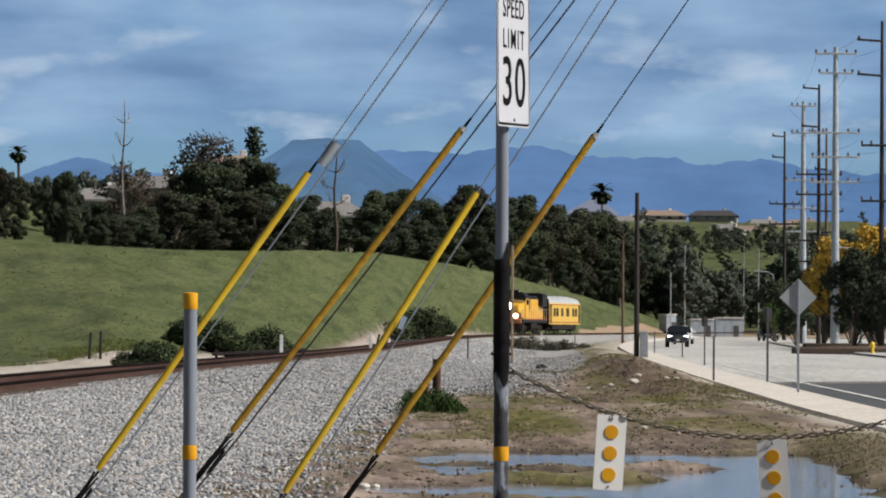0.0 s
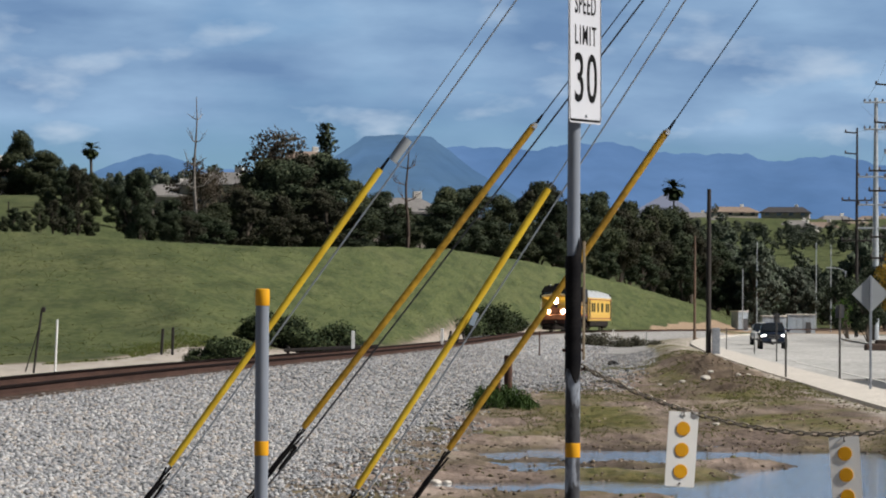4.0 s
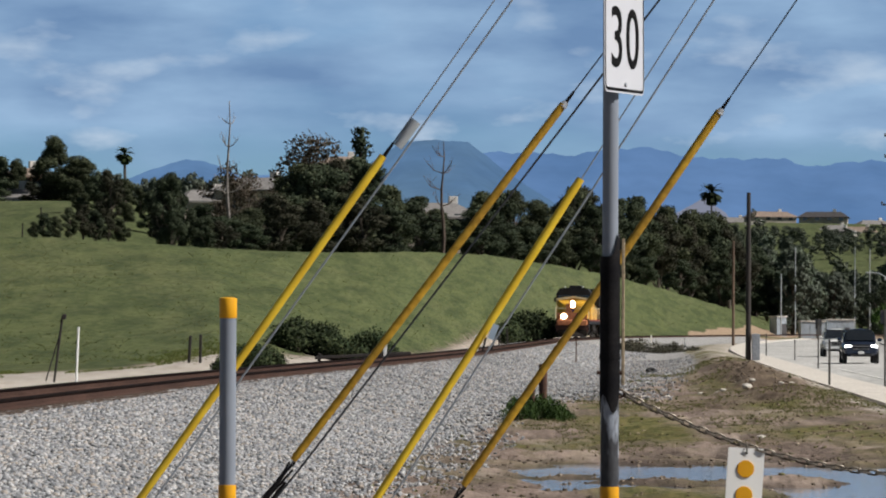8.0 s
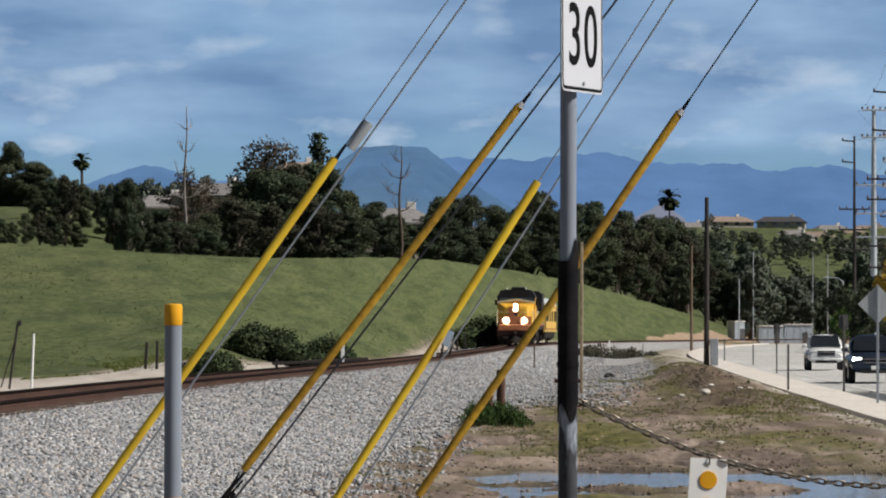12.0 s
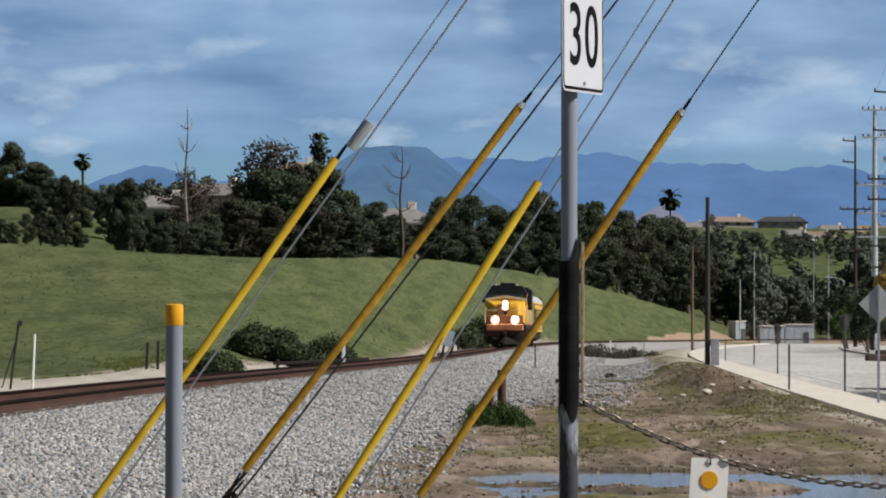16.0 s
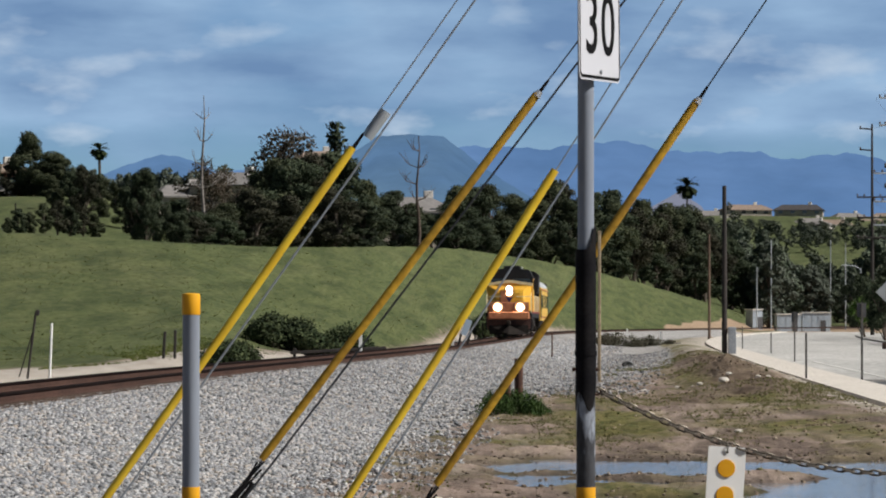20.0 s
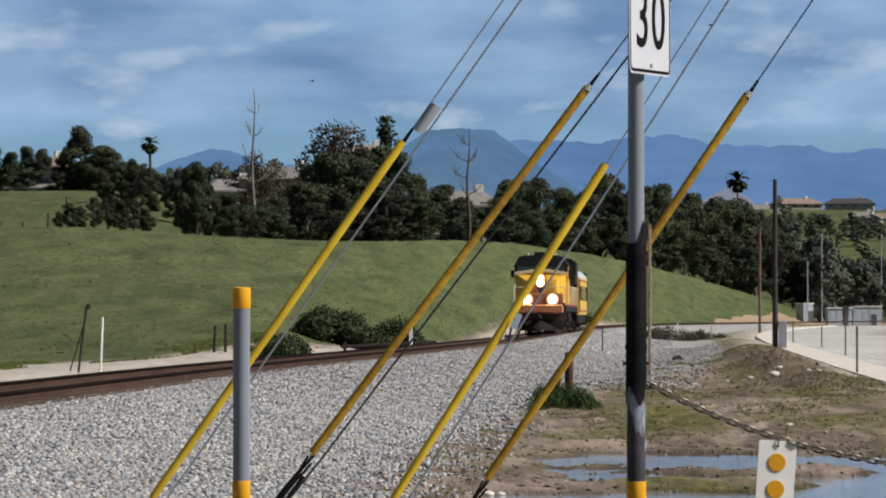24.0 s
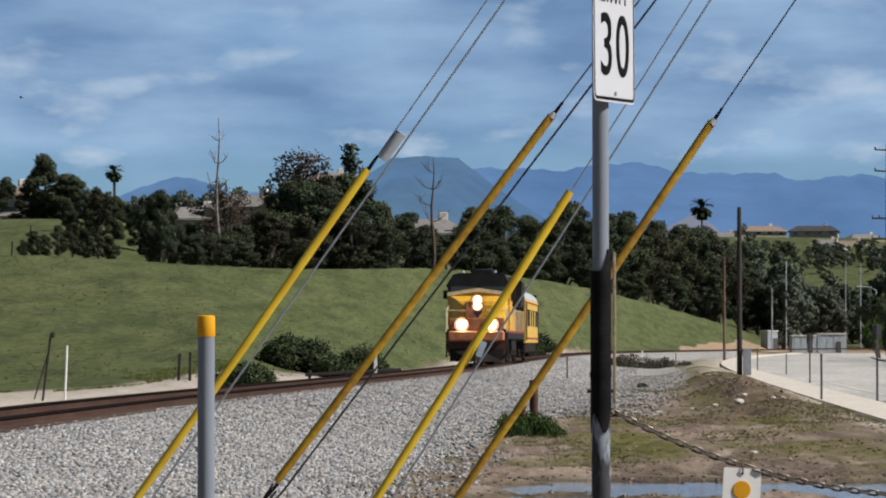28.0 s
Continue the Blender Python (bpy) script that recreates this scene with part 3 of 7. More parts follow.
WALK_W, ROAD_W = 1.75, 14.0
street_line = plan_line(street_x, -8, 588, 4)
solid("pavement", Mesh().sweep([(0, -0.25), (0, 0.03), (WALK_W, 0.03), (WALK_W, -0.25)], street_line), M["sidewalk"], "pale concrete footway along the street", "pavement", kind="structure", smooth=False)
road_far = [p for p in street_line if p[1] > 126]
road_near = [p for p in street_line if p[1] < 127]
solid("road", Mesh().sweep([(WALK_W, -0.3), (WALK_W, -0.10), (WALK_W + ROAD_W / 2, -0.02), (WALK_W + ROAD_W, -0.10), (WALK_W + ROAD_W, -0.3)], road_far), M["asphalt_old"], "sun-bleached grey asphalt street", "road", kind="structure", smooth=False)
solid("road", Mesh().sweep([(WALK_W, -0.3), (WALK_W, -0.10), (WALK_W + ROAD_W / 2, -0.02), (WALK_W + ROAD_W, -0.10), (WALK_W + ROAD_W, -0.3)], road_near), M["asphalt_new"], "dark new asphalt street", "road", kind="structure", smooth=False)
solid("edge_line", Mesh().sweep([(WALK_W + 1.5, -0.12), (WALK_W + 1.5, -0.068), (WALK_W + 1.65, -0.066), (WALK_W + 1.65, -0.12)], street_line[:48]), M["line"], "white painted edge line on the street", "road marking", kind="structure", smooth=False)
solid("pavement", Mesh().sweep([(WALK_W + ROAD_W, -0.3), (WALK_W + ROAD_W, 0.05), (WALK_W + ROAD_W + 26, 0.08), (WALK_W + ROAD_W + 26, -0.3)], [p for p in street_line if p[1] < 510]), M["asphalt_old"], "pale paved forecourt beyond the street", "pavement", kind="structure", smooth=False)

# ---- railway ----
track_line = plan_line(track_x, 18, 690, 3)
web = [(-0.075, 0), (-0.075, 0.012), (-0.012, 0.03), (-0.012, 0.118), (0.012, 0.118), (0.012, 0.03), (0.075, 0.012), (0.075, 0)]
head = [(-0.013, 0.112), (-0.037, 0.128), (-0.037, 0.168), (-0.028, 0.172), (0.028, 0.172), (0.037, 0.168), (0.037, 0.128), (0.013, 0.112)]
track = thing("railway_track", "rusty steel rails on timber sleepers in grey ballast", "railway track", pose(0, 0, 0), kind="structure")
for side in (-0.7555, 0.7555):
    rail = part("rail", Mesh().sweep([(o + side, h) for o, h in web], track_line, RAIL_Z - 0.172), M["rail"], track, "rust-brown steel rail", smooth=False)
    part("rail_head", Mesh().sweep([(o + side, h) for o, h in head], track_line, RAIL_Z - 0.172), M["rail_head"], rail, "rail head darkened for the shade line under it", smooth=False)
sleeper = Mesh().box(2.6, 0.23, 0.18, bev=0.015).data("sleeper", False)
sleeper.materials.append(M["tie"])
for i in range(300):
    y = 48 + i * 0.55
    x, dx = float(track_x(y)), float(track_x(y + 0.5) - track_x(y - 0.5))
    part("sleeper", sleeper, None, track, m=pose(x, y, RAIL_Z - 0.172 - 0.085, 0, 0, -math.degrees(math.atan(dx))))

# ---- posts, chain, speed sign ----
POST_Y = 14.63


def band(z0, z1, r):
    return Mesh().tube([(0, 0, z0), (0, 0, z0 + 0.004), (0, 0, z1 - 0.004), (0, 0, z1)], [r - 0.001, r, r, r - 0.001], 28)


def gate_post(x, y, z0, label):
    g = gz(x, y)
    t = thing("gate_post", label, "post", pose(x, y, g), group="chain gate posts")
    h = z0 - g
    part("pipe", Mesh().tube([(0, 0, -0.3), (0, 0, h - 0.012)], 0.034, 28), M["paint_grey"], t)
    part("cap_band", Mesh().tube([(0, 0, h - 0.083), (0, 0, h - 0.079), (0, 0, h - 0.006), (0, 0, h), (0, 0, h + 0.003)], [0.035, 0.0362, 0.0362, 0.034, 0.02], 28), M["band"], t, "amber reflective band round the top")
    part("lower_band", band(1.261 - g, 1.333 - g, 0.0362), M["band"], t, "amber reflective band")
    part("footing", Mesh().tube([(0, 0, -0.3), (0, 0, 0.02), (0, 0, 0.035)], [0.16, 0.15, 0.12], 20), M["sidewalk"], t, "round concrete footing")
    return t


gate_post(-1.077, POST_Y, 2.099, "grey steel pipe post with amber reflective bands")
gate_post(3.20, POST_Y, 1.80, "grey steel pipe post holding the end of the chain")

PX = 0.491
g = gz(PX, POST_Y)
post = thing("speed_limit_sign", "white speed limit sign on a patched grey pipe post", "road sign", pose(PX, POST_Y, g))
part("upper_pipe", Mesh().tube([(0, 0, 2.0 - g), (0, 0, 3.72 - g)], 0.0325, 28), M["paint_grey"], post)
part("lower_pipe", Mesh().tube([(0, 0, -0.3), (0, 0, 1.80 - g)], 0.0375, 28), M["flaked"], post, "grey pipe with flaking paint")
# sleeve with a torn lower edge
sl = Mesh()
n, rows = 28, []
for k in range(n):
    a = 6.28318 * k / n
    low = 1.70 + 0.035 * math.sin(a * 2 + 0.5) + 0.03 * math.sin(a * 3 + 2) - 0.05 * max(0, math.cos(a - 3.6))
    top = 2.276 + (0.10 * max(0, math.cos(a + 0.5)) ** 6)
    for z in (low, 1.9, 2.2, top):
        sl.v.append((0.0415 * math.cos(a), 0.0415 * math.sin(a), z - g))
for k in range(n):
    for j in range(3):
        p, q = k * 4 + j, ((k + 1) % n) * 4 + j
        sl.f.append((p, q, q + 1, p + 1))
part("sleeve", sl, M["black_tube"], post, "blackened steel sleeve with a torn edge")
part("sleeve_bolt", Mesh().tube([(-0.054, -0.006, 1.80 - g), (0.050, -0.006, 1.80 - g)], 0.008, 8), M["rust"], post)
part("clamp", Mesh().tube([(0, 0, 1.855 - g), (0, 0, 1.875 - g)], 0.0445, 24), M["black_tube"], post)
part("side_strap", Mesh().box(0.013, 0.012, 0.60, pose(0.0535, 0.0, 2.05 - g), 0.002), M["strap"], post, "thin pale stake tied beside the sleeve")
part("lower_band", band(1.261 - g, 1.333 - g, 0.039), M["band"], post, "amber reflective band")
part("eye_bolt", Mesh().tube([(0.03 + 0.016 * math.cos(k / 10 * 6.283) + 0.014, 0, 1.715 - g + 0.016 * math.sin(k / 10 * 6.283)) for k in range(11)], 0.004, 6), M["rust"], post)
part("footing", Mesh().tube([(0, 0, -0.3), (0, 0, 0.02), (0, 0, 0.035)], [0.17, 0.16, 0.12], 20), M["sidewalk"], post, "round concrete footing")


def rounded(w, h, r, k=5):
    pts = []
    for cx, cz, a0 in ((w / 2 - r, h / 2 - r, 0), (-w / 2 + r, h / 2 - r, 90), (-w / 2 + r, -h / 2 + r, 180), (w / 2 - r, -h / 2 + r, 270)):
        pts += [(cx + r * math.cos(radians(a0 + 90 * i / k)), cz + r * math.sin(radians(a0 + 90 * i / k))) for i in range(k + 1)]
    return pts


def letters(text, size, m, parent, material, name="lettering", squeeze=1.0, space=1.0):
    cu = bpy.data.curves.new(name, "FONT")
    cu.body, cu.size, cu.align_x, cu.align_y = text, size, "CENTER", "CENTER"
    cu.extrude, cu.offset, cu.space_character = 0.0008, size * 0.005, space
    tmp = bpy.data.objects.new(name, cu)
    me = bpy.data.meshes.new_from_object(tmp)
    bpy.data.objects.remove(tmp)
    me.transform(m @ pose(0, 0, 0, 90) @ Matrix.Diagonal((squeeze, 1, 1, 1)))
    return part(name, me, material, parent, "black lettering", smooth=False)


M["sheeting"] = mat("white_retroreflective_sheeting", (0.50, 0.51, 0.56), (0.48, 0.49, 0.54), 0.5, 0, 3.0, spec=0.3)
TURN = 72.4
plate_m = pose(0.0525, -0.0145, 3.326 - g, 0, -1.6, TURN)  # its face looks along local -y
plate = part("plate", Mesh().prism(rounded(0.61, 0.762, 0.038), 0.003, plate_m), M["sheeting"], post, "white retroreflective plate")
rim = Mesh()
o, i2 = rounded(0.594, 0.746, 0.032), rounded(0.570, 0.722, 0.022)
nn = len(o)
rim.add([plate_m @ Vector((x, -0.0028, z)) for x, z in o] + [plate_m @ Vector((x, -0.0028, z)) for x, z in i2], [(k, (k + 1) % nn, (k + 1) % nn + nn, k + nn) for k in range(nn)])
part("border", rim, M["black"], plate, "thin black border", smooth=False)
letters("SPEED", 0.140, plate_m @ pose(0, -0.003, 0.212), plate, M["black"], squeeze=0.95, space=1.15)
letters("LIMIT", 0.140, plate_m @ pose(0, -0.003, 0.057), plate, M["black"], squeeze=0.98, space=1.30)
letters("30", 0.350, plate_m @ pose(0, -0.003, -0.167), plate, M["black"], squeeze=1.22, space=1.12)
part("plate_bolt", Mesh().tube([(0, 0, 0), (0, -0.008, 0)], 0.008, 8), M["galv"], plate, m=plate_m @ pose(0, -0.002, -0.345))

# chain with hanging reflector plates
chain = thing("chain", "heavy rusty steel chain slung between two posts", "chain", pose(PX + 0.055, POST_Y, 1.715))
link = Mesh()
loop = [((0.013 if math.cos(a) > 0 else -0.013) + 0.0105 * math.cos(a), 0, 0.0105 * math.sin(a)) for a in np.linspace(0.13, 6.413, 13)]
link.tube(loop, 0.0042, 6, False)
link = link.data("link")
link.materials.append(M["chain"])
X0, X1, SAG = PX + 0.055, 3.20 - 0.04, 0.355


def chain_z(x):
    s = (x - X0) / (X1 - X0)
    return 1.715 + 0.05 * s - 4 * SAG * s * (1 - s)


x, k = X0, 0
while x < X1:
    sl_ = math.atan((chain_z(x + 0.01) - chain_z(x - 0.01)) / 0.02)
    part("link", link, None, chain, m=pose(x - X0, 0, chain_z(x) - 1.715, 0, 0, 0) @ pose(0, 0, 0, 0, -math.degrees(sl_), 0) @ pose(0, 0, 0, 20 + 90 * (k % 2)))
    x += 0.036 * math.cos(sl_)
    k += 1


def marker(x, ztop, lean, turn):
    t = thing("object_marker", "white hanging plate with three amber reflectors", "reflector sign", pose(x, POST_Y - 0.012, ztop, 0, lean, turn), group="plates on the chain")
    p = part("plate", Mesh().prism([(a, c - 0.19) for a, c in rounded(0.152, 0.378, 0.008)], 0.003), M["white"], t, "scuffed white metal plate")
    for d in (-0.0865, -0.193, -0.302):
        part("reflector", Mesh().tube([(0, -0.0016, d), (0, -0.005, d), (0, -0.006, d)], [0.036, 0.036, 0.034], 24), M["band"], t, "round amber reflector", smooth=False)
    for d in (-0.022, -0.362):
        part("bolt", Mesh().tube([(0, -0.001, d), (0, -0.006, d)], 0.005, 8), M["black"], t)
    part("hook", Mesh().tube([(0, -0.004, -0.022), (0, -0.010, 0.0), (0, 0.01, 0.02)], 0.003, 6), M["chain"], t)


marker(1.052, 1.495, 3.6, 8)
marker(1.856, 1.374, -4.0, -6)

# ---- guy wires with their guards and the pole that they hold ----
GUY_Y = 19.25
pole = thing("utility_pole", "tall brown timber pole held by guy wires", "utility pole", pose(5.55, GUY_Y + 0.1, gz(5.55, GUY_Y)))
part("shaft", Mesh().tube([(0, 0, -0.5), (0, 0, 6), (0, 0, 12.6)], [0.19, 0.16, 0.13], 20), M["wood_pole"], pole)
part("crossarm", Mesh().box(0.10, 2.4, 0.12, pose(0.16, 0, 12.0), 0.01), M["wood_pole"], pole)


def guy(low, high, material, label, second, second_mat, faded=0.0, grip=True):
    """low, high: ends (x, z) of the plastic guard; the wire goes on to the pole and down to its anchor."""
    lo, hi = Vector((low[0], 0, low[1])), Vector((high[0], 0, high[1]))
    d = (hi - lo).normalized()
    side = Vector((d.z, 0, -d.x))
    base = lo - d * ((lo.z - gz(lo.x, GUY_Y) - 0.12) / d.z)
    t = thing("guy_wire", label, "guy wire", pose(base.x, GUY_Y, base.z), group="guy wires")
    off = -base
    up = hi + d * ((5.4 - hi.x) / d.x)
    part("strand", Mesh().tube([base + off, up + off], 0.0045, 6), M["wire"] if material == M["guard_old"] else M["wire_bright"], t)
    gl = Mesh()
    c = -side * 0.004
    gl.tube([lo + off + c, lo + off + d * 0.03 + c, (lo + hi) / 2 + off + c + side * 0.006, hi + off - d * 0.05 + c, hi + off + c], [0.017, 0.021, 0.0215, 0.0225, 0.021], 12)
    part("guard", gl, material, t, "plastic guy guard")
    if grip:
        part("wire_grip", Mesh().tube([hi + off, hi + off + d * 0.09], [0.011, 0.007], 8), M["black_tube"], t, "dark grip above the guard")
    if material == M["guard_old"]:
        part("guard_clip", Mesh().tube([hi + off - d * 0.012, hi + off + d * 0.02], [0.024, 0.016], 10), M["galv"], t, "bright metal clip")
    part("turnbuckle", Mesh().tube([lo + off - d * 0.05, lo + off - d * 0.12, lo + off - d * 0.30, lo + off - d * 0.36], [0.007, 0.012, 0.012, 0.007], 8), M["black_tube"], t, "blackened turnbuckle")
    part("anchor_rod", Mesh().tube([off + base + d * 0.35, off + base - d * 0.5], 0.009, 8), M["black_tube"], t)
    for k, (a0, a1) in enumerate(((0.012, -0.020), (-0.013, 0.016), (0.026, 0.004))):
        part("grip_strand", Mesh().tube([lo + off + side * a0 - d * 0.02 * k, lo + off + side * (a0 * 0.3 + a1 * 0.7) - d * 0.22, off + base + side * a1 + d * 0.12], [0.006, 0.008, 0.006], 6), M["black_tube"], t, "black twisted grip strand")
    if second:
        s2 = side * second
        part("second_strand", Mesh().tube([base + off + s2 * 0.15, lo + off + s2 * 0.8, hi + off + s2, up + off + s2 * 1.2], 0.0062 if second_mat == M["wire_bright"] else 0.0065, 6), second_mat, t)
        part("second_clamp", Mesh().tube([lo + off + s2 * 0.5 - d * 0.3, lo + off + s2 * 0.5 - d * 0.12], 0.009, 8), M["black_tube"], t)
    if faded:
        p = hi + d * 0.085 + side * second * 0.42
        part("upper_guard", Mesh().tube([p + off, p + off + d * faded], [0.027, 0.030], 10), M["guard_clear"], t, "faded translucent guard")
    return t


guy((-1.885, 1.022), (-0.570, 2.895), M["guard_new"], "guy wire in a bright yellow plastic guard", 0.075, M["wire_bright"], 0.17)
guy((-1.045, 1.262), (0.395, 3.175), M["guard_old"], "guy wire in a weathered brownish yellow guard", 0.066, M["wire"])
slack = guy((-0.709, 0.883), (0.490, 2.777), M["guard_new"], "slack guy wire in a bright yellow plastic guard", 0.080, M["wire_bright"], grip=False)
guy((-0.132, 1.131), (1.232, 3.140), M["guard_old"], "single guy wire in a weathered ochre guard", 0.0, M["wire"])
part("tag", Mesh().prism(rounded(0.034, 0.085, 0.006), 0.002), mat("pale_blue_plastic", (0.40, 0.50, 0.62), (0.34, 0.43, 0.55), 0.4), slack, "pale blue plastic tag", slack.matrix_basis.inverted() @ pose(0.022, GUY_Y - 0.03, 1.956, 0, 22))

# ---- plants ----


def leaves(mesh_name, centres, per, size, rng, squash=0.8):
    """Clumps of small leaf faces round the given centres (x, y, z, radius)."""
    vs, fs = [], []
    for cx, cy, cz, r in centres:
        n = int(per * (r / 0.9) ** 2)
        d = rng.normal(size=(n, 3))
        d /= np.linalg.norm(d, axis=1)[:, None]
        p = d * (r * (0.42 + 0.58 * rng.uniform(0, 1, n) ** 0.6 + 0.30 * rng.uniform(0, 1, n) ** 8))[:, None] * (1, 1, squash) + (cx, cy, cz)
        a = rng.normal(size=(n, 3))
        a /= np.linalg.norm(a, axis=1)[:, None]
        b = np.cross(a, d)
        b /= np.linalg.norm(b, axis=1)[:, None] + 1e-6
        s = (size * rng.uniform(0.6, 1.4, n))[:, None]
        o = len(vs)
        q = np.stack([p - a * s, p + b * s * 0.55, p + a * s, p - b * s * 0.55], 1).reshape(-1, 3)
        vs.extend(q.tolist())
        fs.extend((o + np.arange(4 * n).reshape(-1, 4)).tolist())
    me = bpy.data.meshes.new(mesh_name)
    me.from_pydata(vs, [], fs)
    return me


def tree_kind(seed, leaf, height=10.0, spread=3.2, low=0.25, clumps=34, size=0.20, lean=0.3, bark=None, label="", category="tree", taper=1.0, per=170, clump=1.0):
    """One tree at the origin: tapered trunk, limbs, and a crown of leaf clumps with gaps."""
    rng = np.random.default_rng(seed)
    t = thing("tree", label, category)
    tm = Mesh()
    tops = [(0, 0, -0.4)]
    for i in range(1, 6):
        tops.append((tops[-1][0] + rng.normal(0, lean * 0.4), tops[-1][1] + rng.normal(0, lean * 0.4), height * 0.9 * i / 5))
    tm.tube(tops, [height * 0.026 * (1 - 0.85 * i / 5) for i in range(6)], 7)
    cs = []
    for k in range(clumps):
        f = low + (0.97 - low) * (k + 0.5) / clumps
        j = min(4, int(f * 5 / 0.9 * 0.9))
        a = rng.uniform(0, 6.283)
        wide = spread * (math.sin(math.pi * min(1, (f - low) / (1 - low) * 0.85 + 0.15)) ** 0.7) * taper if taper > 0 else spread * (1.02 - f)
        rr = wide * rng.uniform(0.15, 1.0)
        c = (tops[j][0] + rr * math.cos(a), tops[j][1] + rr * math.sin(a), height * f)
        r = rng.uniform(0.55, 1.25) * height / 10 * (clump if taper > 0 else 0.45 + 0.75 * (1 - f))
        cs.append((*c, r))
        if k % 2 == 0:
            s = tops[max(0, j - 1)]
            tm.tube([s, ((s[0] + c[0]) / 2, (s[1] + c[1]) / 2, (s[2] + c[2]) / 2 + 0.2), c], [0.10, 0.07, 0.025], 5)
    part("trunk", tm, bark or M["bark"], t)
    part("crown", leaves("crown", cs, per, size, rng), leaf, t, smooth=False)
    return t


def bush_kind(seed, leaf, label, n=14, wide=1.6, high=1.5, per=220, size=0.11):
    rng = np.random.default_rng(seed)
    t = thing("bush", label, "bush")
    cs, tm = [], Mesh()
    for k in range(n):
        a, r = rng.uniform(0, 6.283), wide * rng.uniform(0, 1)
        c = (r * math.cos(a), r * math.sin(a), high * math.sqrt(max(0.05, 1 - 0.85 * (r / wide) ** 2)) * rng.uniform(0.25, 0.95))
        cs.append((*c, rng.uniform(0.26, 0.55) * min(1.0, wide)))
        tm.tube([(0.1 * math.cos(a), 0.1 * math.sin(a), -0.15), c], [0.03, 0.01], 4)
    part("woody_base", tm, M["bark"], t)
    part("foliage", leaves("foliage", cs, per, size, rng), leaf, t, smooth=False)
    return t


def dead_tree(seed, height, spread, material, label):
    rng = np.random.default_rng(seed)
    t = thing("dead_tree", label, "tree")
    tm = Mesh()
    pts = [(0.12 * math.sin(i * 1.3), 0.1 * math.cos(i * 1.7), height * i / 7 - 0.3 * (i == 0)) for i in range(8)]
    tm.tube(pts, [0.20 - 0.17 * i / 7 for i in range(8)], 7)
    part("trunk", tm, material, t, "bare bleached trunk")
    for k in range(11):
        bm_ = Mesh()
        f = 0.42 + 0.55 * k / 11
        i = int(f * 7)
        s, a = pts[i], rng.uniform(0, 6.283)
        L = spread * rng.uniform(0.35, 1.0) * (1.1 - f * 0.7)
        mid = (s[0] + L * 0.55 * math.cos(a), s[1] + L * 0.55 * math.sin(a), s[2] + L * 0.15)
        end = (s[0] + L * math.cos(a + 0.2), s[1] + L * math.sin(a + 0.2), s[2] + L * 0.65)
        bm_.tube([s, mid, end], [0.05, 0.035, 0.012], 5)
        for q in range(3):
            e2 = (end[0] + rng.normal(0, 0.35), end[1] + rng.normal(0, 0.35), end[2] + rng.uniform(0.1, 0.6))
            bm_.tube([mid if q else end, e2], [0.022, 0.007], 4)
        part("branch", bm_, material, t, "bare broken branch")
    return t


def palm_kind(height, label, r=2.0):
    rng = np.random.default_rng(5)
    t = thing("palm_tree", label, "palm")
    part("trunk", Mesh().tube([(0, 0, -0.4), (0.1, 0, height * 0.5), (0, 0, height)], [0.26, 0.19, 0.17], 8), M["bark"], t)
    fm = Mesh()
    for k in range(64):
        a, el = k * 2.4, rng.uniform(-0.9, 1.25)
        prev = Vector((0, 0, height))
        for s in range(4):
            step = Vector((math.cos(a) * math.cos(el - 0.28 * s), math.sin(a) * math.cos(el - 0.28 * s), math.sin(el - 0.28 * s))) * r / 4
            q = prev + step
            w = Vector((-math.sin(a), math.cos(a), 0)) * (0.16 + 0.10 * s) * r / 2.4
            fm.add([prev - w, prev + w, q + w * 0.75, q - w * 0.75], [(0, 1, 2, 3)])
            prev = q
    part("fronds", fm, M["palm"], t, "fan of dark green fronds", smooth=False)
    return t


M["leaf_olive"] = island_mat("olive_leaves", [(0.018, 0.025, 0.014), (0.034, 0.043, 0.022), (0.052, 0.062, 0.032), (0.080, 0.088, 0.050)])
M["leaf_russet"] = island_mat("russet_leaves", [(0.016, 0.018, 0.012), (0.030, 0.031, 0.020), (0.050, 0.047, 0.032), (0.034, 0.040, 0.022)])
EUC = [tree_kind(s, M[("leaf_dark", "leaf_olive", "leaf_dark", "leaf_russet", "leaf_dark", "leaf_olive", "leaf_russet")[s - 1]], 10, sp, lo, cl, 0.14, label="dark green eucalyptus tree on the grassy hill", per=360)
       for s, sp, lo, cl in ((1, 3.0, 0.12, 36), (2, 2.4, 0.15, 30), (3, 3.6, 0.10, 42), (4, 2.8, 0.2, 30), (6, 3.3, 0.05, 44))]
# leaf tones paled to put the far slope's haze into the colour
M["leaf_haze_grey"] = island_mat("haze_tinted_grey_leaves", [(0.055, 0.070, 0.055), (0.085, 0.100, 0.080), (0.115, 0.130, 0.105)])
M["leaf_haze_sage"] = island_mat("haze_tinted_sage_leaves", [(0.042, 0.058, 0.043), (0.066, 0.084, 0.058), (0.095, 0.110, 0.080)])
FAR = [tree_kind(s, M[lf], 10, sp, lo, 30, 0.24, label="hazy grey-green tree on the distant slope", per=130) for s, lf, sp, lo in ((51, "leaf_haze_grey", 3.2, 0.12), (52, "leaf_haze_sage", 2.8, 0.1), (53, "leaf_haze_sage", 3.6, 0.15))]
CON = tree_kind(11, M["leaf_dark"], 10, 1.6, 0.08, 34, 0.16, label="tall dark conifer above the other trees", taper=0)
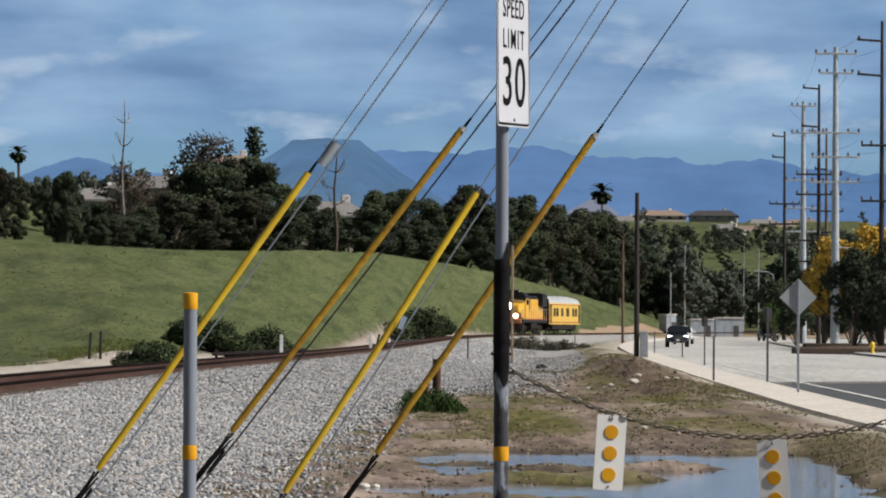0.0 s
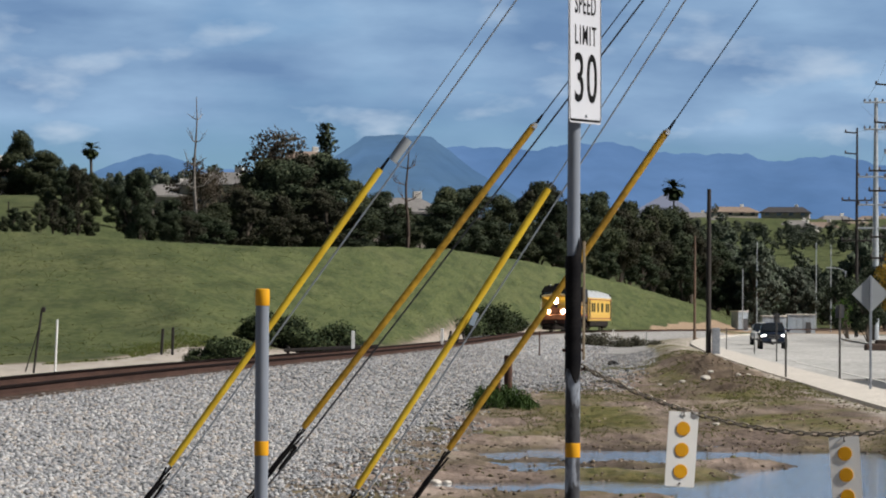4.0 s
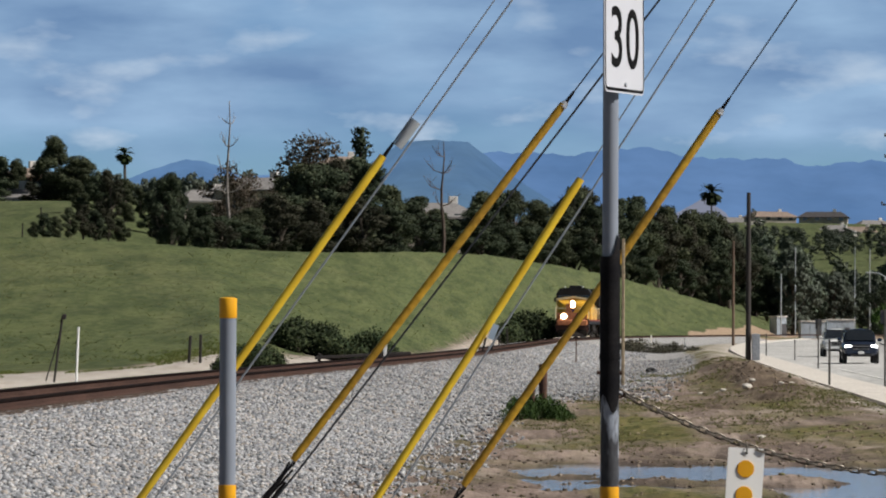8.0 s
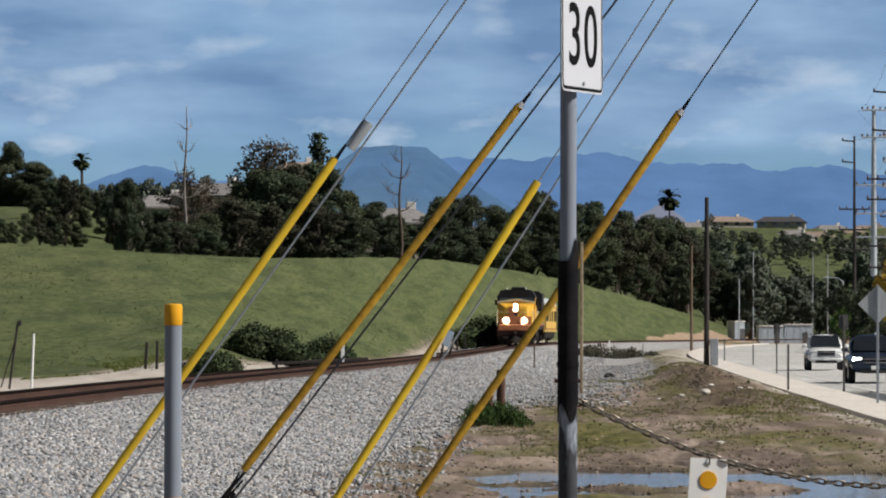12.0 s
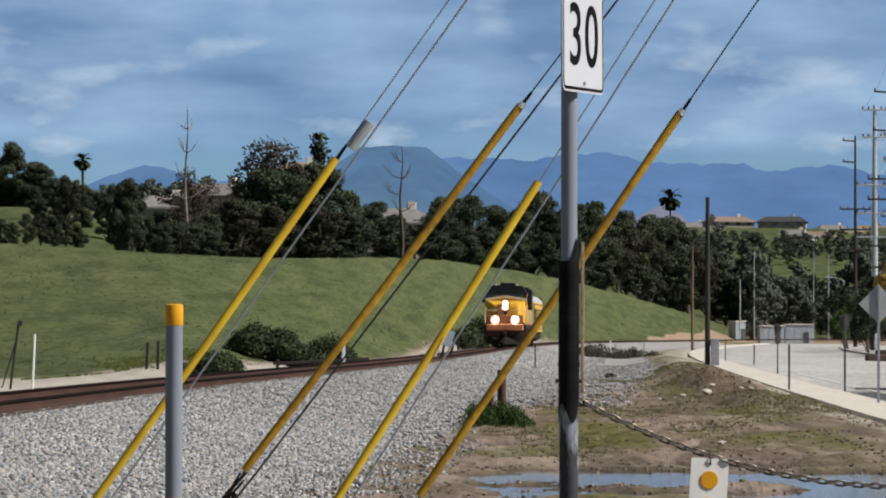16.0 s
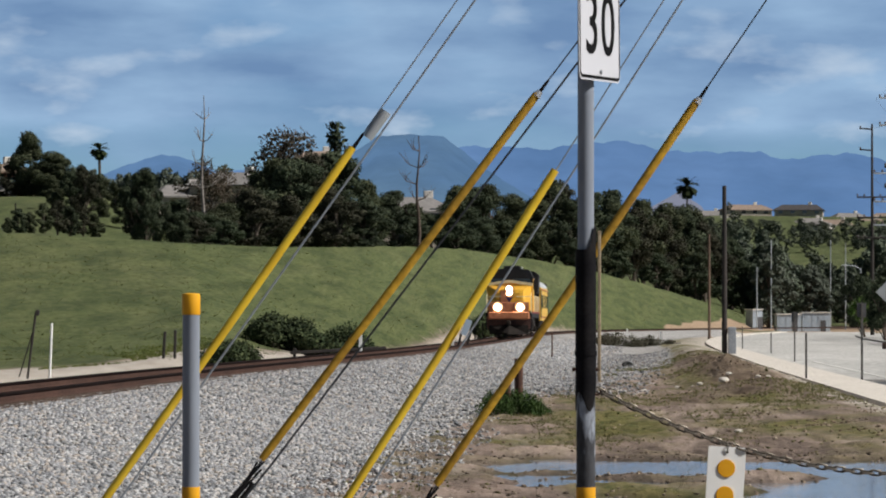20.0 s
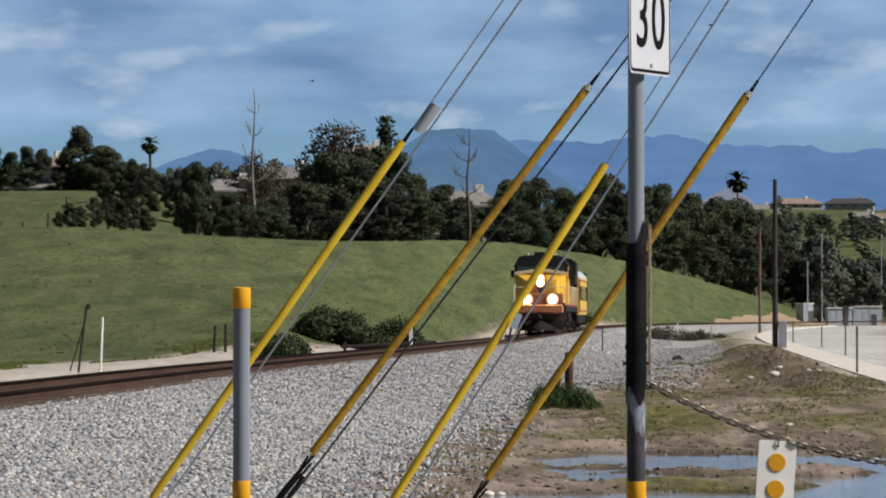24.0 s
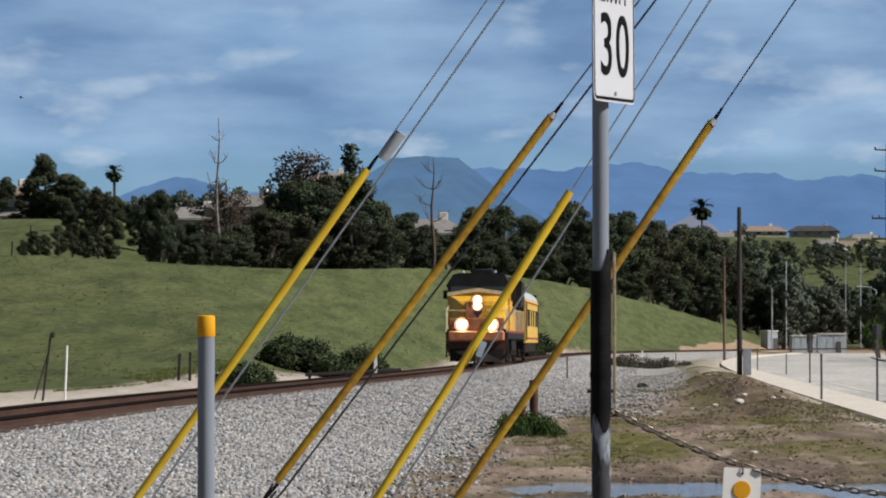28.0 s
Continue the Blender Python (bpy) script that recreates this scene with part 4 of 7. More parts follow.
BROWN = tree_kind(12, island_mat("sparse_brown_leaves", [(0.05, 0.04, 0.03), (0.08, 0.06, 0.045), (0.045, 0.045, 0.03)]), 10, 2.6, 0.3, 22, 0.14, label="thin brownish half-bare tree", per=90)
STREET_TREE = tree_kind(21, M["leaf_dark"], 8, 2.8, 0.22, 34, 0.16, label="dark street tree beyond the road", per=190)
GREEN_TREE = tree_kind(22, M["leaf_green"], 5, 2.0, 0.3, 26, 0.12, label="small bright green street tree")
YELLOW_TREE = tree_kind(23, M["leaf_yellow"], 9, 3.0, 0.3, 34, 0.15, label="tree with yellow autumn leaves", per=190)
used = set()


def plant(kind, x, y, height, base=10.0, rz=0.0, z=None, wide=1.0):
    m = pose(x, y, gz(x, y) if z is None else z, 0, 0, rz) @ Matrix.Diagonal((wide * height / base, wide * height / base, height / base, 1))
    if kind not in used:
        used.add(kind)
        kind.matrix_basis = m
        return kind
    s = kind.scale.copy()
    kind.scale = (1, 1, 1)
    c = copy_thing(kind, m)
    kind.scale = s
    return c


rng = np.random.default_rng(77)
# skyline of the trees behind the hill: bearing, height of tops as slope above the eye, nearest distance
SKY_B = (-0.1295, -0.1203, -0.1165, -0.1112, -0.105, -0.09883, -0.09273, -0.08812, -0.08195, -0.07584, -0.06968, -0.06201, -0.05591, -0.05201, -0.04357, -0.03747, -0.0313, -0.02825, -0.02208, -0.01597, -0.01214, -0.006753, -0.003701, 0.002468, 0.008571, 0.01474, 0.02091, 0.02701, 0.03318, 0.04084, 0.04851, 0.05312, 0.06078, 0.06844, 0.07617, 0.08227)
SKY_T = (0.03896, 0.04026, 0.04545, 0.0435, 0.0452, 0.0440, 0.0418, 0.0425, 0.0350, 0.0310, 0.0300, 0.0335, 0.0390, 0.0410, 0.0430, 0.0440, 0.0425, 0.0400, 0.03766, 0.03442, 0.02922, 0.02922, 0.03506, 0.03831, 0.03701, 0.03506, 0.03766, 0.03701, 0.03506, 0.03539, 0.03442, 0.03149, 0.03052, 0.02857, 0.02403, 0.02208)
for row, (dd, fall) in enumerate(((8, 0.62), (24, 0.93), (46, 1.03))):
    for i, b in enumerate(np.arange(-0.133, 0.083, (0.0124, 0.0075, 0.0055)[row])):
        b = b + rng.uniform(-0.0026, 0.0026) + row * 0.002
        if (row < 2 and b < -0.045 and rng.uniform(0, 1) < 0.22) or (b < -0.106 and (row < 2 or rng.uniform(0, 1) < 0.3)) or -0.106 <= b < -0.0788 or (-0.0195 < b < -0.006 and row < 2) or b > 0.0735 or (b > 0.066 and row == 2):
            continue
        d = float(np.interp(b, HILL_B, HILL_TOP)) + dd + rng.uniform(-5, 8) + (170 if b < -0.104 else 0)
        x, z = b * d, gz(b * d, d)
        h = 2 + float(np.interp(b, SKY_B, SKY_T)) * fall * rng.uniform((0.6, 0.78, 0.9)[row], 1.0) * d - z
        if h > 1.6:
            plant(EUC[int(rng.integers(0, 5))], x, d, max(h, 3.0), rz=rng.uniform(0, 360), wide=float(np.clip(11 / max(h, 3), 1.05, 1.6)))
for b, t, d, kind in ((-0.03364, 0.05442, 363.4, CON), (-0.05, 0.05065, 357.3, BROWN), (-0.04545, 0.05, 366.5, BROWN), (-0.07013, 0.04286, 378.8, BROWN), (-0.06494, 0.04026, 385, BROWN)):
    plant(kind, b * d, d, 2 + t * d - gz(b * d, d), rz=rng.uniform(0, 360))
# single trees on the left, the field showing between them
for b, t, wd, back in ((-0.1110, 0.0385, 1.0, 140), (-0.1065, 0.0400, 1.0, 120), (-0.1025, 0.0415, 0.9, 115), (-0.0985, 0.0390, 1.0, 125), (-0.0945, 0.0372, 1.1, 135), (-0.0915, 0.0360, 1.0, 110), (-0.0885, 0.0392, 0.8, 16), (-0.0862, 0.0408, 0.72, 12), (-0.0838, 0.0360, 0.8, 18), (-0.0772, 0.0290, 1.1, 14)):
    d = float(np.interp(b, HILL_B, HILL_TOP)) + back
    plant(EUC[int(rng.integers(0, 5))], b * d, d, 2 + t * d - gz(b * d, d), rz=rng.uniform(0, 360), wide=wd)
for b, t, d in ((-0.0725, 0.0335, 402), (-0.0685, 0.0380, 398), (-0.0575, 0.0365, 398)):
    plant(BROWN, b * d, d, 2 + t * d - gz(b * d, d), rz=rng.uniform(0, 360), wide=1.2)
# trees, hedge and gardens on the rise behind the field
for b, t, d, wd in ((-0.1205, 0.0460, 472, 0.9), (-0.1165, 0.0500, 470, 1.0), (-0.1285, 0.0440, 490, 0.9), (-0.1325, 0.0450, 492, 1.0), (-0.1130, 0.0430, 480, 0.9), (-0.1370, 0.0435, 485, 1.0), (-0.1420, 0.0450, 490, 1.0), (-0.1475, 0.0440, 488, 1.0)):
    plant(EUC[int(rng.integers(0, 5))], b * d, d, 2 + t * d - gz(b * d, d), rz=rng.uniform(0, 360), wide=wd)
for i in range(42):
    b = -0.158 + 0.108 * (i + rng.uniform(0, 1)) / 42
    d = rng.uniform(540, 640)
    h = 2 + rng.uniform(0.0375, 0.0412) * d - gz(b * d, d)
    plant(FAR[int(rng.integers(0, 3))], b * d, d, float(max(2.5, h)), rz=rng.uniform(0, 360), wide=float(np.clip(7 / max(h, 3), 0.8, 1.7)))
# low bushy trees on the shoulder of the hill
for b, h in ((-0.1235, 2.2), (-0.1205, 3.4), (-0.1175, 3.0), (-0.1140, 4.4), (-0.1100, 4.8), (-0.1065, 4.2), (-0.1030, 3.6), (-0.0995, 3.4)):
    d = float(np.interp(b, HILL_B, HILL_TOP)) + 5
    plant(EUC[int(rng.integers(0, 5))], b * d, d, h * 0.52, rz=rng.uniform(0, 360), wide=1.15)
d1 = dead_tree(31, 13.0, 3.0, M["bark_pale"], "tall bare dead tree with a bleached trunk")
d1.matrix_basis = pose(-21.7, 308, gz(-21.7, 308)) @ Matrix.Scale((20.7 - gz(-21.7, 308)) / 13.0, 4)
d2 = dead_tree(33, 10.0, 3.4, M["twig"], "slender dark leafless tree")
d2.matrix_basis = pose(-4.35, 362, gz(-4.35, 362)) @ Matrix.Scale((20.1 - gz(-4.35, 362)) / 10.0, 4)
pm = palm_kind(18.0, "tall fan palm above the treetops", 3.0)
pm.matrix_basis = pose(48.2, 790, 30.5 - 18.0)
p2 = palm_kind(9.0, "small fan palm on the far slope", 1.4)
p2.matrix_basis = pose(-45.6, 462, 23.2 - 9.0)

# bushes at the foot of the hill
BUSH = [bush_kind(41, M["leaf_bush"], "rounded dark green bush at the foot of the hill", 26, 1.15, 1.6, 420, 0.075), bush_kind(42, M["leaf_bush"], "spreading dark green bush at the foot of the hill", 30, 1.45, 1.4, 420, 0.075)]
for b, d, s in ((-0.0552, 181, 0.70), (-0.0518, 181, 1.05), (-0.0478, 182, 1.20), (-0.0440, 182, 1.10), (-0.0412, 183, 0.75), (-0.0372, 182, 0.95), (-0.0338, 181, 1.18), (-0.0308, 183, 1.0), (-0.0284, 182, 0.62), (-0.0245, 176, 0.28), (-0.0702, 138, 0.50), (-0.0672, 138, 0.68), (-0.0640, 138, 0.74), (-0.0604, 139, 0.72), (-0.0580, 139, 0.50),
                (0.0068, 326, 1.5), (0.0100, 330, 1.9), (0.0135, 335, 2.0), (0.0165, 340, 1.5)):
    plant(BUSH[int(rng.integers(0, 2))], b * d, d, s * 0.98, 1.0, rz=rng.uniform(0, 360), wide=1.02)

BRUSH = bush_kind(47, island_mat("dry_brush_leaves", [(0.035, 0.033, 0.024), (0.065, 0.062, 0.044), (0.10, 0.092, 0.068), (0.05, 0.058, 0.034)]), "low grey-brown dry brush on the dirt", 22, 1.5, 0.62, 300, 0.07)
for x, y, s in ((10.6, 283, 1.0), (12.0, 288, 1.35), (13.3, 284, 0.75), (14.9, 290, 1.0), (16.6, 293, 0.5)):
    plant(BRUSH, x, y, s, 1.0, rz=rng.uniform(0, 360))

# weeds by the rusty stub
WEED = bush_kind(45, island_mat("weed_leaves", [(0.018, 0.036, 0.010), (0.035, 0.066, 0.017), (0.065, 0.105, 0.028)], transl=0.2), "low bushy green weeds on the dirt", 18, 1.1, 0.55, 420, 0.055)
for x, y, s in ((0.62, 80.5, 0.72), (0.98, 81.5, 0.86), (1.38, 81.0, 0.74), (1.25, 83.3, 0.80), (1.75, 82.0, 0.42)):
    plant(WEED, x, y, s, 1.0, rz=rng.uniform(0, 360), wide=0.55)

# street trees beyond the road
for x0, y, h, k in ((39.5, 302, 10, STREET_TREE), (42, 292, 10.5, STREET_TREE), (44.8, 285, 11, STREET_TREE), (41.3, 316, 9.5, STREET_TREE), (44.4, 322, 10, STREET_TREE), (47.5, 300, 12, STREET_TREE), (38.4, 334, 7, STREET_TREE), (48.5, 318, 12, STREET_TREE),
                    (44.2, 352, 12.5, YELLOW_TREE), (47.6, 350, 14, YELLOW_TREE), (43.2, 372, 9, STREET_TREE), (46.2, 378, 9.5, STREET_TREE), (44.2, 404, 5.5, GREEN_TREE), (46.0, 398, 6.0, GREEN_TREE), (45.5, 418, 8.5, STREET_TREE), (48.2, 395, 9.5, STREET_TREE), (50.5, 372, 11, STREET_TREE),
                    (51, 440, 10, STREET_TREE), (54, 462, 10, STREET_TREE), (58.5, 380, 16, BROWN), (52.5, 335, 12, STREET_TREE), (49, 262, 12, STREET_TREE), (46, 250, 11, STREET_TREE)):
    plant(k, x0, y, 0.82 * h, {STREET_TREE: 8.0, GREEN_TREE: 5.0, YELLOW_TREE: 9.0, BROWN: 10.0}[k], rz=rng.uniform(0, 360), z=0.08)
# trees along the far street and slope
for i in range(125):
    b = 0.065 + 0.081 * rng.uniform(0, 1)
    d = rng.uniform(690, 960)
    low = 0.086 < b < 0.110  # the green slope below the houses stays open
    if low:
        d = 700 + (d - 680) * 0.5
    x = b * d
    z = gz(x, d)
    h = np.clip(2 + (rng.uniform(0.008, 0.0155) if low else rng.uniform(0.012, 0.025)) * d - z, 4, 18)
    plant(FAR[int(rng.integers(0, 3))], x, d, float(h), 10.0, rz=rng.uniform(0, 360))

def woods(name, spots, label):
    """A far wood as one mesh: light crowns of leaf clumps at (x, y, z, height, width)."""
    r2 = np.random.default_rng(8)
    lite = []
    for s in range(4):
        cs = []
        for k in range(22):
            f = 0.12 + 0.85 * (k + 0.5) / 22
            a, rr = r2.uniform(0, 6.283), 3.3 * math.sin(math.pi * min(1, f * 0.85 + 0.15)) ** 0.7 * r2.uniform(0.15, 1.0)
            cs.append((rr * math.cos(a), rr * math.sin(a), 10 * f, r2.uniform(0.6, 1.25)))
        me = leaves("crown", cs, 42, 0.36, r2)
        co = np.empty(len(me.vertices) * 3, np.float32)
        me.vertices.foreach_get("co", co)
        lite.append(co.reshape(-1, 3))
        bpy.data.meshes.remove(me)
    out = []
    for x, y, z, h, wd in spots:
        v = lite[int(r2.integers(0, 4))]
        a = r2.uniform(0, 6.283)
        k = wd * h / 10
        out.append(np.column_stack([x + k * (v[:, 0] * math.cos(a) - v[:, 1] * math.sin(a)), y + k * (v[:, 0] * math.sin(a) + v[:, 1] * math.cos(a)), z + v[:, 2] * h / 10]))
    co = np.vstack(out).astype(np.float32)
    me = bpy.data.meshes.new(name)
    n = len(co)
    me.vertices.add(n)
    me.vertices.foreach_set("co", co.ravel())
    me.loops.add(n)
    me.loops.foreach_set("vertex_index", np.arange(n, dtype=np.int32))
    me.polygons.add(n // 4)
    me.polygons.foreach_set("loop_start", np.arange(0, n, 4, dtype=np.int32))
    me.update(calc_edges=True)
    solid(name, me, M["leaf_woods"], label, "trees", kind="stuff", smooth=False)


# distance haze is mixed into the leaf colour of these woods
M["leaf_woods"] = island_mat("haze_tinted_leaves", [(0.035, 0.048, 0.036), (0.058, 0.074, 0.052), (0.080, 0.094, 0.070), (0.100, 0.112, 0.086)])
spots = []
for i in range(60):
    b = -0.17 + 0.325 * rng.uniform(0, 1)
    d = rng.uniform(800, 1260)
    spots.append((b * d, d, gz(b * d, d), rng.uniform(5, 11) * (0.38 if b > 0.055 and d > 940 else 1.0), 1.3))
for i in range(130):
    b = 0.060 + 0.084 * rng.uniform(0, 1)
    d = rng.uniform(1060, 1135)
    z = gz(b * d, d)
    h = 2 + float(np.interp(b, (0.058, 0.071, 0.084, 0.104, 0.13), (0.0285, 0.0265, 0.0255, 0.0252, 0.0260))) * rng.uniform(0.86, 1.03) * d - z
    if h > 2:
        spots.append((b * d, d, z, h, float(np.clip(8 / h, 0.8, 1.6))))
# low scrub and garden trees between the houses
for i in range(190):
    b, d = rng.uniform(0.058, 0.146), rng.uniform(900, 1150)
    if not (0.090 < b < 0.109 and d < 1030):
        spots.append((b * d, d, gz(b * d, d), rng.uniform(2.0, 5.5), rng.uniform(1.3, 2.2)))
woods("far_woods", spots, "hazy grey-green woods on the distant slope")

# ---- distance ----


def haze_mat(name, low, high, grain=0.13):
    # distance haze is put into the colour, which glows by itself
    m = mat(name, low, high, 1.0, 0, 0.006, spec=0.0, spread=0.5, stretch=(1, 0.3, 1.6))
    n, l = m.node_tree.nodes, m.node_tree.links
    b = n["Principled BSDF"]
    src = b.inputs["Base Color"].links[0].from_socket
    # noise paints the shading of folds, and scrub, on the slopes
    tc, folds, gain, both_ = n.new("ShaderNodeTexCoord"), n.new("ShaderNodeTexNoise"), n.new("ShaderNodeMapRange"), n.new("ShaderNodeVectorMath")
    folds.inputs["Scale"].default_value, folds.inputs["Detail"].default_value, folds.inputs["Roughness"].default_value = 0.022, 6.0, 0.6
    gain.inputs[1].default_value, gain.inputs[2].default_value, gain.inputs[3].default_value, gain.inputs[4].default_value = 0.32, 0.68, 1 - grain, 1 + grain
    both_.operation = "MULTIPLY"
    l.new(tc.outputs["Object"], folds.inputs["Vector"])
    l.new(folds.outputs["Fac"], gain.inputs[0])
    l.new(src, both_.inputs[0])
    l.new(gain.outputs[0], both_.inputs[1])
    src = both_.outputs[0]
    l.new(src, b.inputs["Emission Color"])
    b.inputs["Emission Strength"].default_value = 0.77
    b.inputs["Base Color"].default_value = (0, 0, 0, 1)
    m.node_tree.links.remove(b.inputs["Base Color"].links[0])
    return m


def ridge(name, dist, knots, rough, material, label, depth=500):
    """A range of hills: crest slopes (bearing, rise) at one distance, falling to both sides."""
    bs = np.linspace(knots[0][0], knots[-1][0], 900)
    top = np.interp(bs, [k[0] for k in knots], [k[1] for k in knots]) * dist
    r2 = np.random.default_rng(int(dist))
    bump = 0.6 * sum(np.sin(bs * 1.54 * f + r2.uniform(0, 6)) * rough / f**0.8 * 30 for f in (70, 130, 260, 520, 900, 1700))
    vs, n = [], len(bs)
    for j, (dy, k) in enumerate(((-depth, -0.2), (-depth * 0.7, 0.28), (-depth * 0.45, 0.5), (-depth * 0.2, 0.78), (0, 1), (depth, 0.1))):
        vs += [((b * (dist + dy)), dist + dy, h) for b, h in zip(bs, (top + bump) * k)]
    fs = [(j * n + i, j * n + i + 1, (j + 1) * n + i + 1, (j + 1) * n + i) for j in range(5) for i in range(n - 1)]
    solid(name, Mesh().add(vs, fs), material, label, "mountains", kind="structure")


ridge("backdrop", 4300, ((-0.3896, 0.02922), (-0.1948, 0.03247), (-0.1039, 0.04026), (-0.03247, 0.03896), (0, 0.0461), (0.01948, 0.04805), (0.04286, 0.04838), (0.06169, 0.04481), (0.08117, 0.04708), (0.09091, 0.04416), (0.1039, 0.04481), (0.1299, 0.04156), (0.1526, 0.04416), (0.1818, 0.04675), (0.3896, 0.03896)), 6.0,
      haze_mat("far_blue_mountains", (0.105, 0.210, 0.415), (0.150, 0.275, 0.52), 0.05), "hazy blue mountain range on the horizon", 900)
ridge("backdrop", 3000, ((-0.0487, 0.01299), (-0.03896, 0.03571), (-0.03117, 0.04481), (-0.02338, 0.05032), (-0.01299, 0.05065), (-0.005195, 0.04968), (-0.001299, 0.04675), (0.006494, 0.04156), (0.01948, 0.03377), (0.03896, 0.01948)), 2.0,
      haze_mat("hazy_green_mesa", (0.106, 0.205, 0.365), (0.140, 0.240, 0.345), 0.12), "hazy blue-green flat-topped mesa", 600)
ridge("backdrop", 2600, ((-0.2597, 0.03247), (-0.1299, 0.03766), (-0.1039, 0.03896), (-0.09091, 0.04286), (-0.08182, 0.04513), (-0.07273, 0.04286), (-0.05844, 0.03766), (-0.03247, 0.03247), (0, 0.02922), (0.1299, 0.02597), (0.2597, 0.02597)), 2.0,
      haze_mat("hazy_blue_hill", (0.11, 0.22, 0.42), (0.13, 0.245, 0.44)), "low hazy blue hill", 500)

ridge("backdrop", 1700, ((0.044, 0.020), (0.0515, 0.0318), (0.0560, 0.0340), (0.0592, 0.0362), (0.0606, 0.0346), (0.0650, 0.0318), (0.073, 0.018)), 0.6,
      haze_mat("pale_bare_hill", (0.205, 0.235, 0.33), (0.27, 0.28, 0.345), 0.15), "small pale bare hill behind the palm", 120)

# ---- poles and street furniture ----


def power_pole(x, y, h, material, label, arms, steel=False):
    t = thing("power_pole", label, "utility pole", pose(x, y, 0.0), group="transmission poles")
    r = 0.42 if steel else 0.26
    part("shaft", Mesh().tube([(0, 0, -0.5), (0, 0, h * 0.5), (0, 0, h)], [r, r * 0.75, r * 0.45], 12), material, t)
    for z, w in arms:
        one = not steel and z > 18  # the upper arms reach to one side
        arm = part("crossarm", Mesh().box(w * (0.6 if one else 1), 0.16, 0.18, pose(-w * 0.3 if one else 0, -0.2, z, 0, 4 if one else 0), 0.02), material if steel else M["wood_dark"], t)
        for s in ((-0.56,) if one else (-0.48, -0.26, 0.26, 0.48)):
            part("insulator", Mesh().tube([(w * s, -0.2, z + 0.08), (w * s, -0.2, z + 0.22), (w * s, -0.2, z + 0.38)], [0.06, 0.12, 0.07], 6), M["insul"], arm)
    return t


power_pole(40.6, 293, 26.6, M["wood_dark"], "tall dark timber power pole with crossarms", ((25, 3.4), (22.2, 3.4), (16.5, 3.4), (12, 3.4)))
power_pole(39.7, 316, 26.2, M["steel_pole"], "tall pale steel power pole with crossarms", ((25.6, 3.6), (23.9, 3.0), (18.7, 4.2), (16.6, 4.2), (14.4, 4.2)), True)
power_pole(43.9, 363, 26.0, M["wood_dark"], "tall dark timber power pole with many crossarms", ((25.6, 2.8), (21.8, 3.0), (17.0, 4.6), (15.0, 4.6), (10.4, 4.2), (8.3, 4.2)))
power_pole(53.2, 433, 25.4, M["wood_pole"], "brown timber power pole with crossarms", ((24.8, 2.4), (20.5, 2.4), (15.5, 4.0), (13.0, 4.0)))
power_pole(45.6, 391.2, 26.0, M["steel_pole"], "slim grey steel power pole with crossarms", ((25.5, 2.6), (22.6, 2.6), (17.5, 3.8), (14.5, 3.8), (12.0, 3.8)), True)
power_pole(50.4, 452.8, 26.0, M["wood_dark"], "distant dark timber power pole with crossarms", ((25.4, 2.6), (22.8, 2.6), (17, 3.8), (14.5, 3.8), (12, 3.8)))

# conductors between the poles
line_pts = [(40.6, 293), (39.7, 316), (43.9, 363), (45.6, 391.2), (53.2, 433), (50.4, 452.8)]
wires = thing("power_lines", "thin dark sagging power lines between the poles", "power line", pose(0, 0, 0))
for off, z in ((-1.7, 25.4), (1.7, 25.4), (-1.9, 16.9), (1.9, 16.9), (-1.8, 14.4), (1.8, 14.4)):
    for (xa, ya), (xb, yb) in zip(line_pts, line_pts[1:]):
        pts = [(xa + (xb - xa) * s / 6 + off, ya + (yb - ya) * s / 6, z - 1.2 * (s / 6) * (1 - s / 6)) for s in range(7)]
        part("conductor", Mesh().tube(pts, 0.012, 4), M["wire"], wires)


def short_pole(x, y, h, r, material, label, box=False):
    t = thing("timber_pole", label, "utility pole", pose(x, y, gz(x, y)))
    part("shaft", Mesh().tube([(0, 0, -0.4), (0, 0, h)], [r, r * 0.72], 14), material, t)
    if box:
        part("meter_cabinet", Mesh().box(0.45, 0.35, 1.5, pose(0.42, -0.05, 0.72), 0.02), M["galv"], t, "grey metal meter cabinet")
    return t


short_pole(14.8, 207.9, 9.45, 0.16, M["wood_dark"], "dark timber pole standing beside the footway", True)
short_pole(25.2, 375.8, 10.9, 0.15, M["wood_pole"], "slim brown timber pole near the railway")


def street_sign(x, y, h, kind, label, turn=0):
    t = thing("street_sign", label, "road sign", pose(x, y, 0.0, 0, 0, turn), group="signs along the footway")
    part("post", Mesh().box(0.07, 0.06, h, pose(0, 0, h / 2), 0.008), M["galv"] if kind == "diamond" else M["dull_steel"], t)
    if kind == "diamond":
        pts = [(0.54 * math.cos(a), h - 0.50 + 0.54 * math.sin(a)) for a in (0, 1.5708, 3.14159, 4.71239)]
        part("plate", Mesh().prism(pts, 0.004, pose(0, 0.03, 0)), M["plate_back"], t, "bare aluminium back of a diamond sign")
    elif kind == "square":
        part("plate", Mesh().prism([(a, c + h - 0.25) for a, c in rounded(0.30, 0.46, 0.03)], 0.004, pose(0, 0.03, 0)), M["plate_dark"], t, "dark back of a small sign")
    return t


M["pale_block"] = mat("pale_wall_block", (0.46, 0.43, 0.40), (0.36, 0.335, 0.31), 0.9, 0, 2, 12, per_object=0.12)
M["dull_steel"] = mat("dull_steel", (0.12, 0.115, 0.11), (0.07, 0.065, 0.06), 0.6, 0.3, 4, 20)
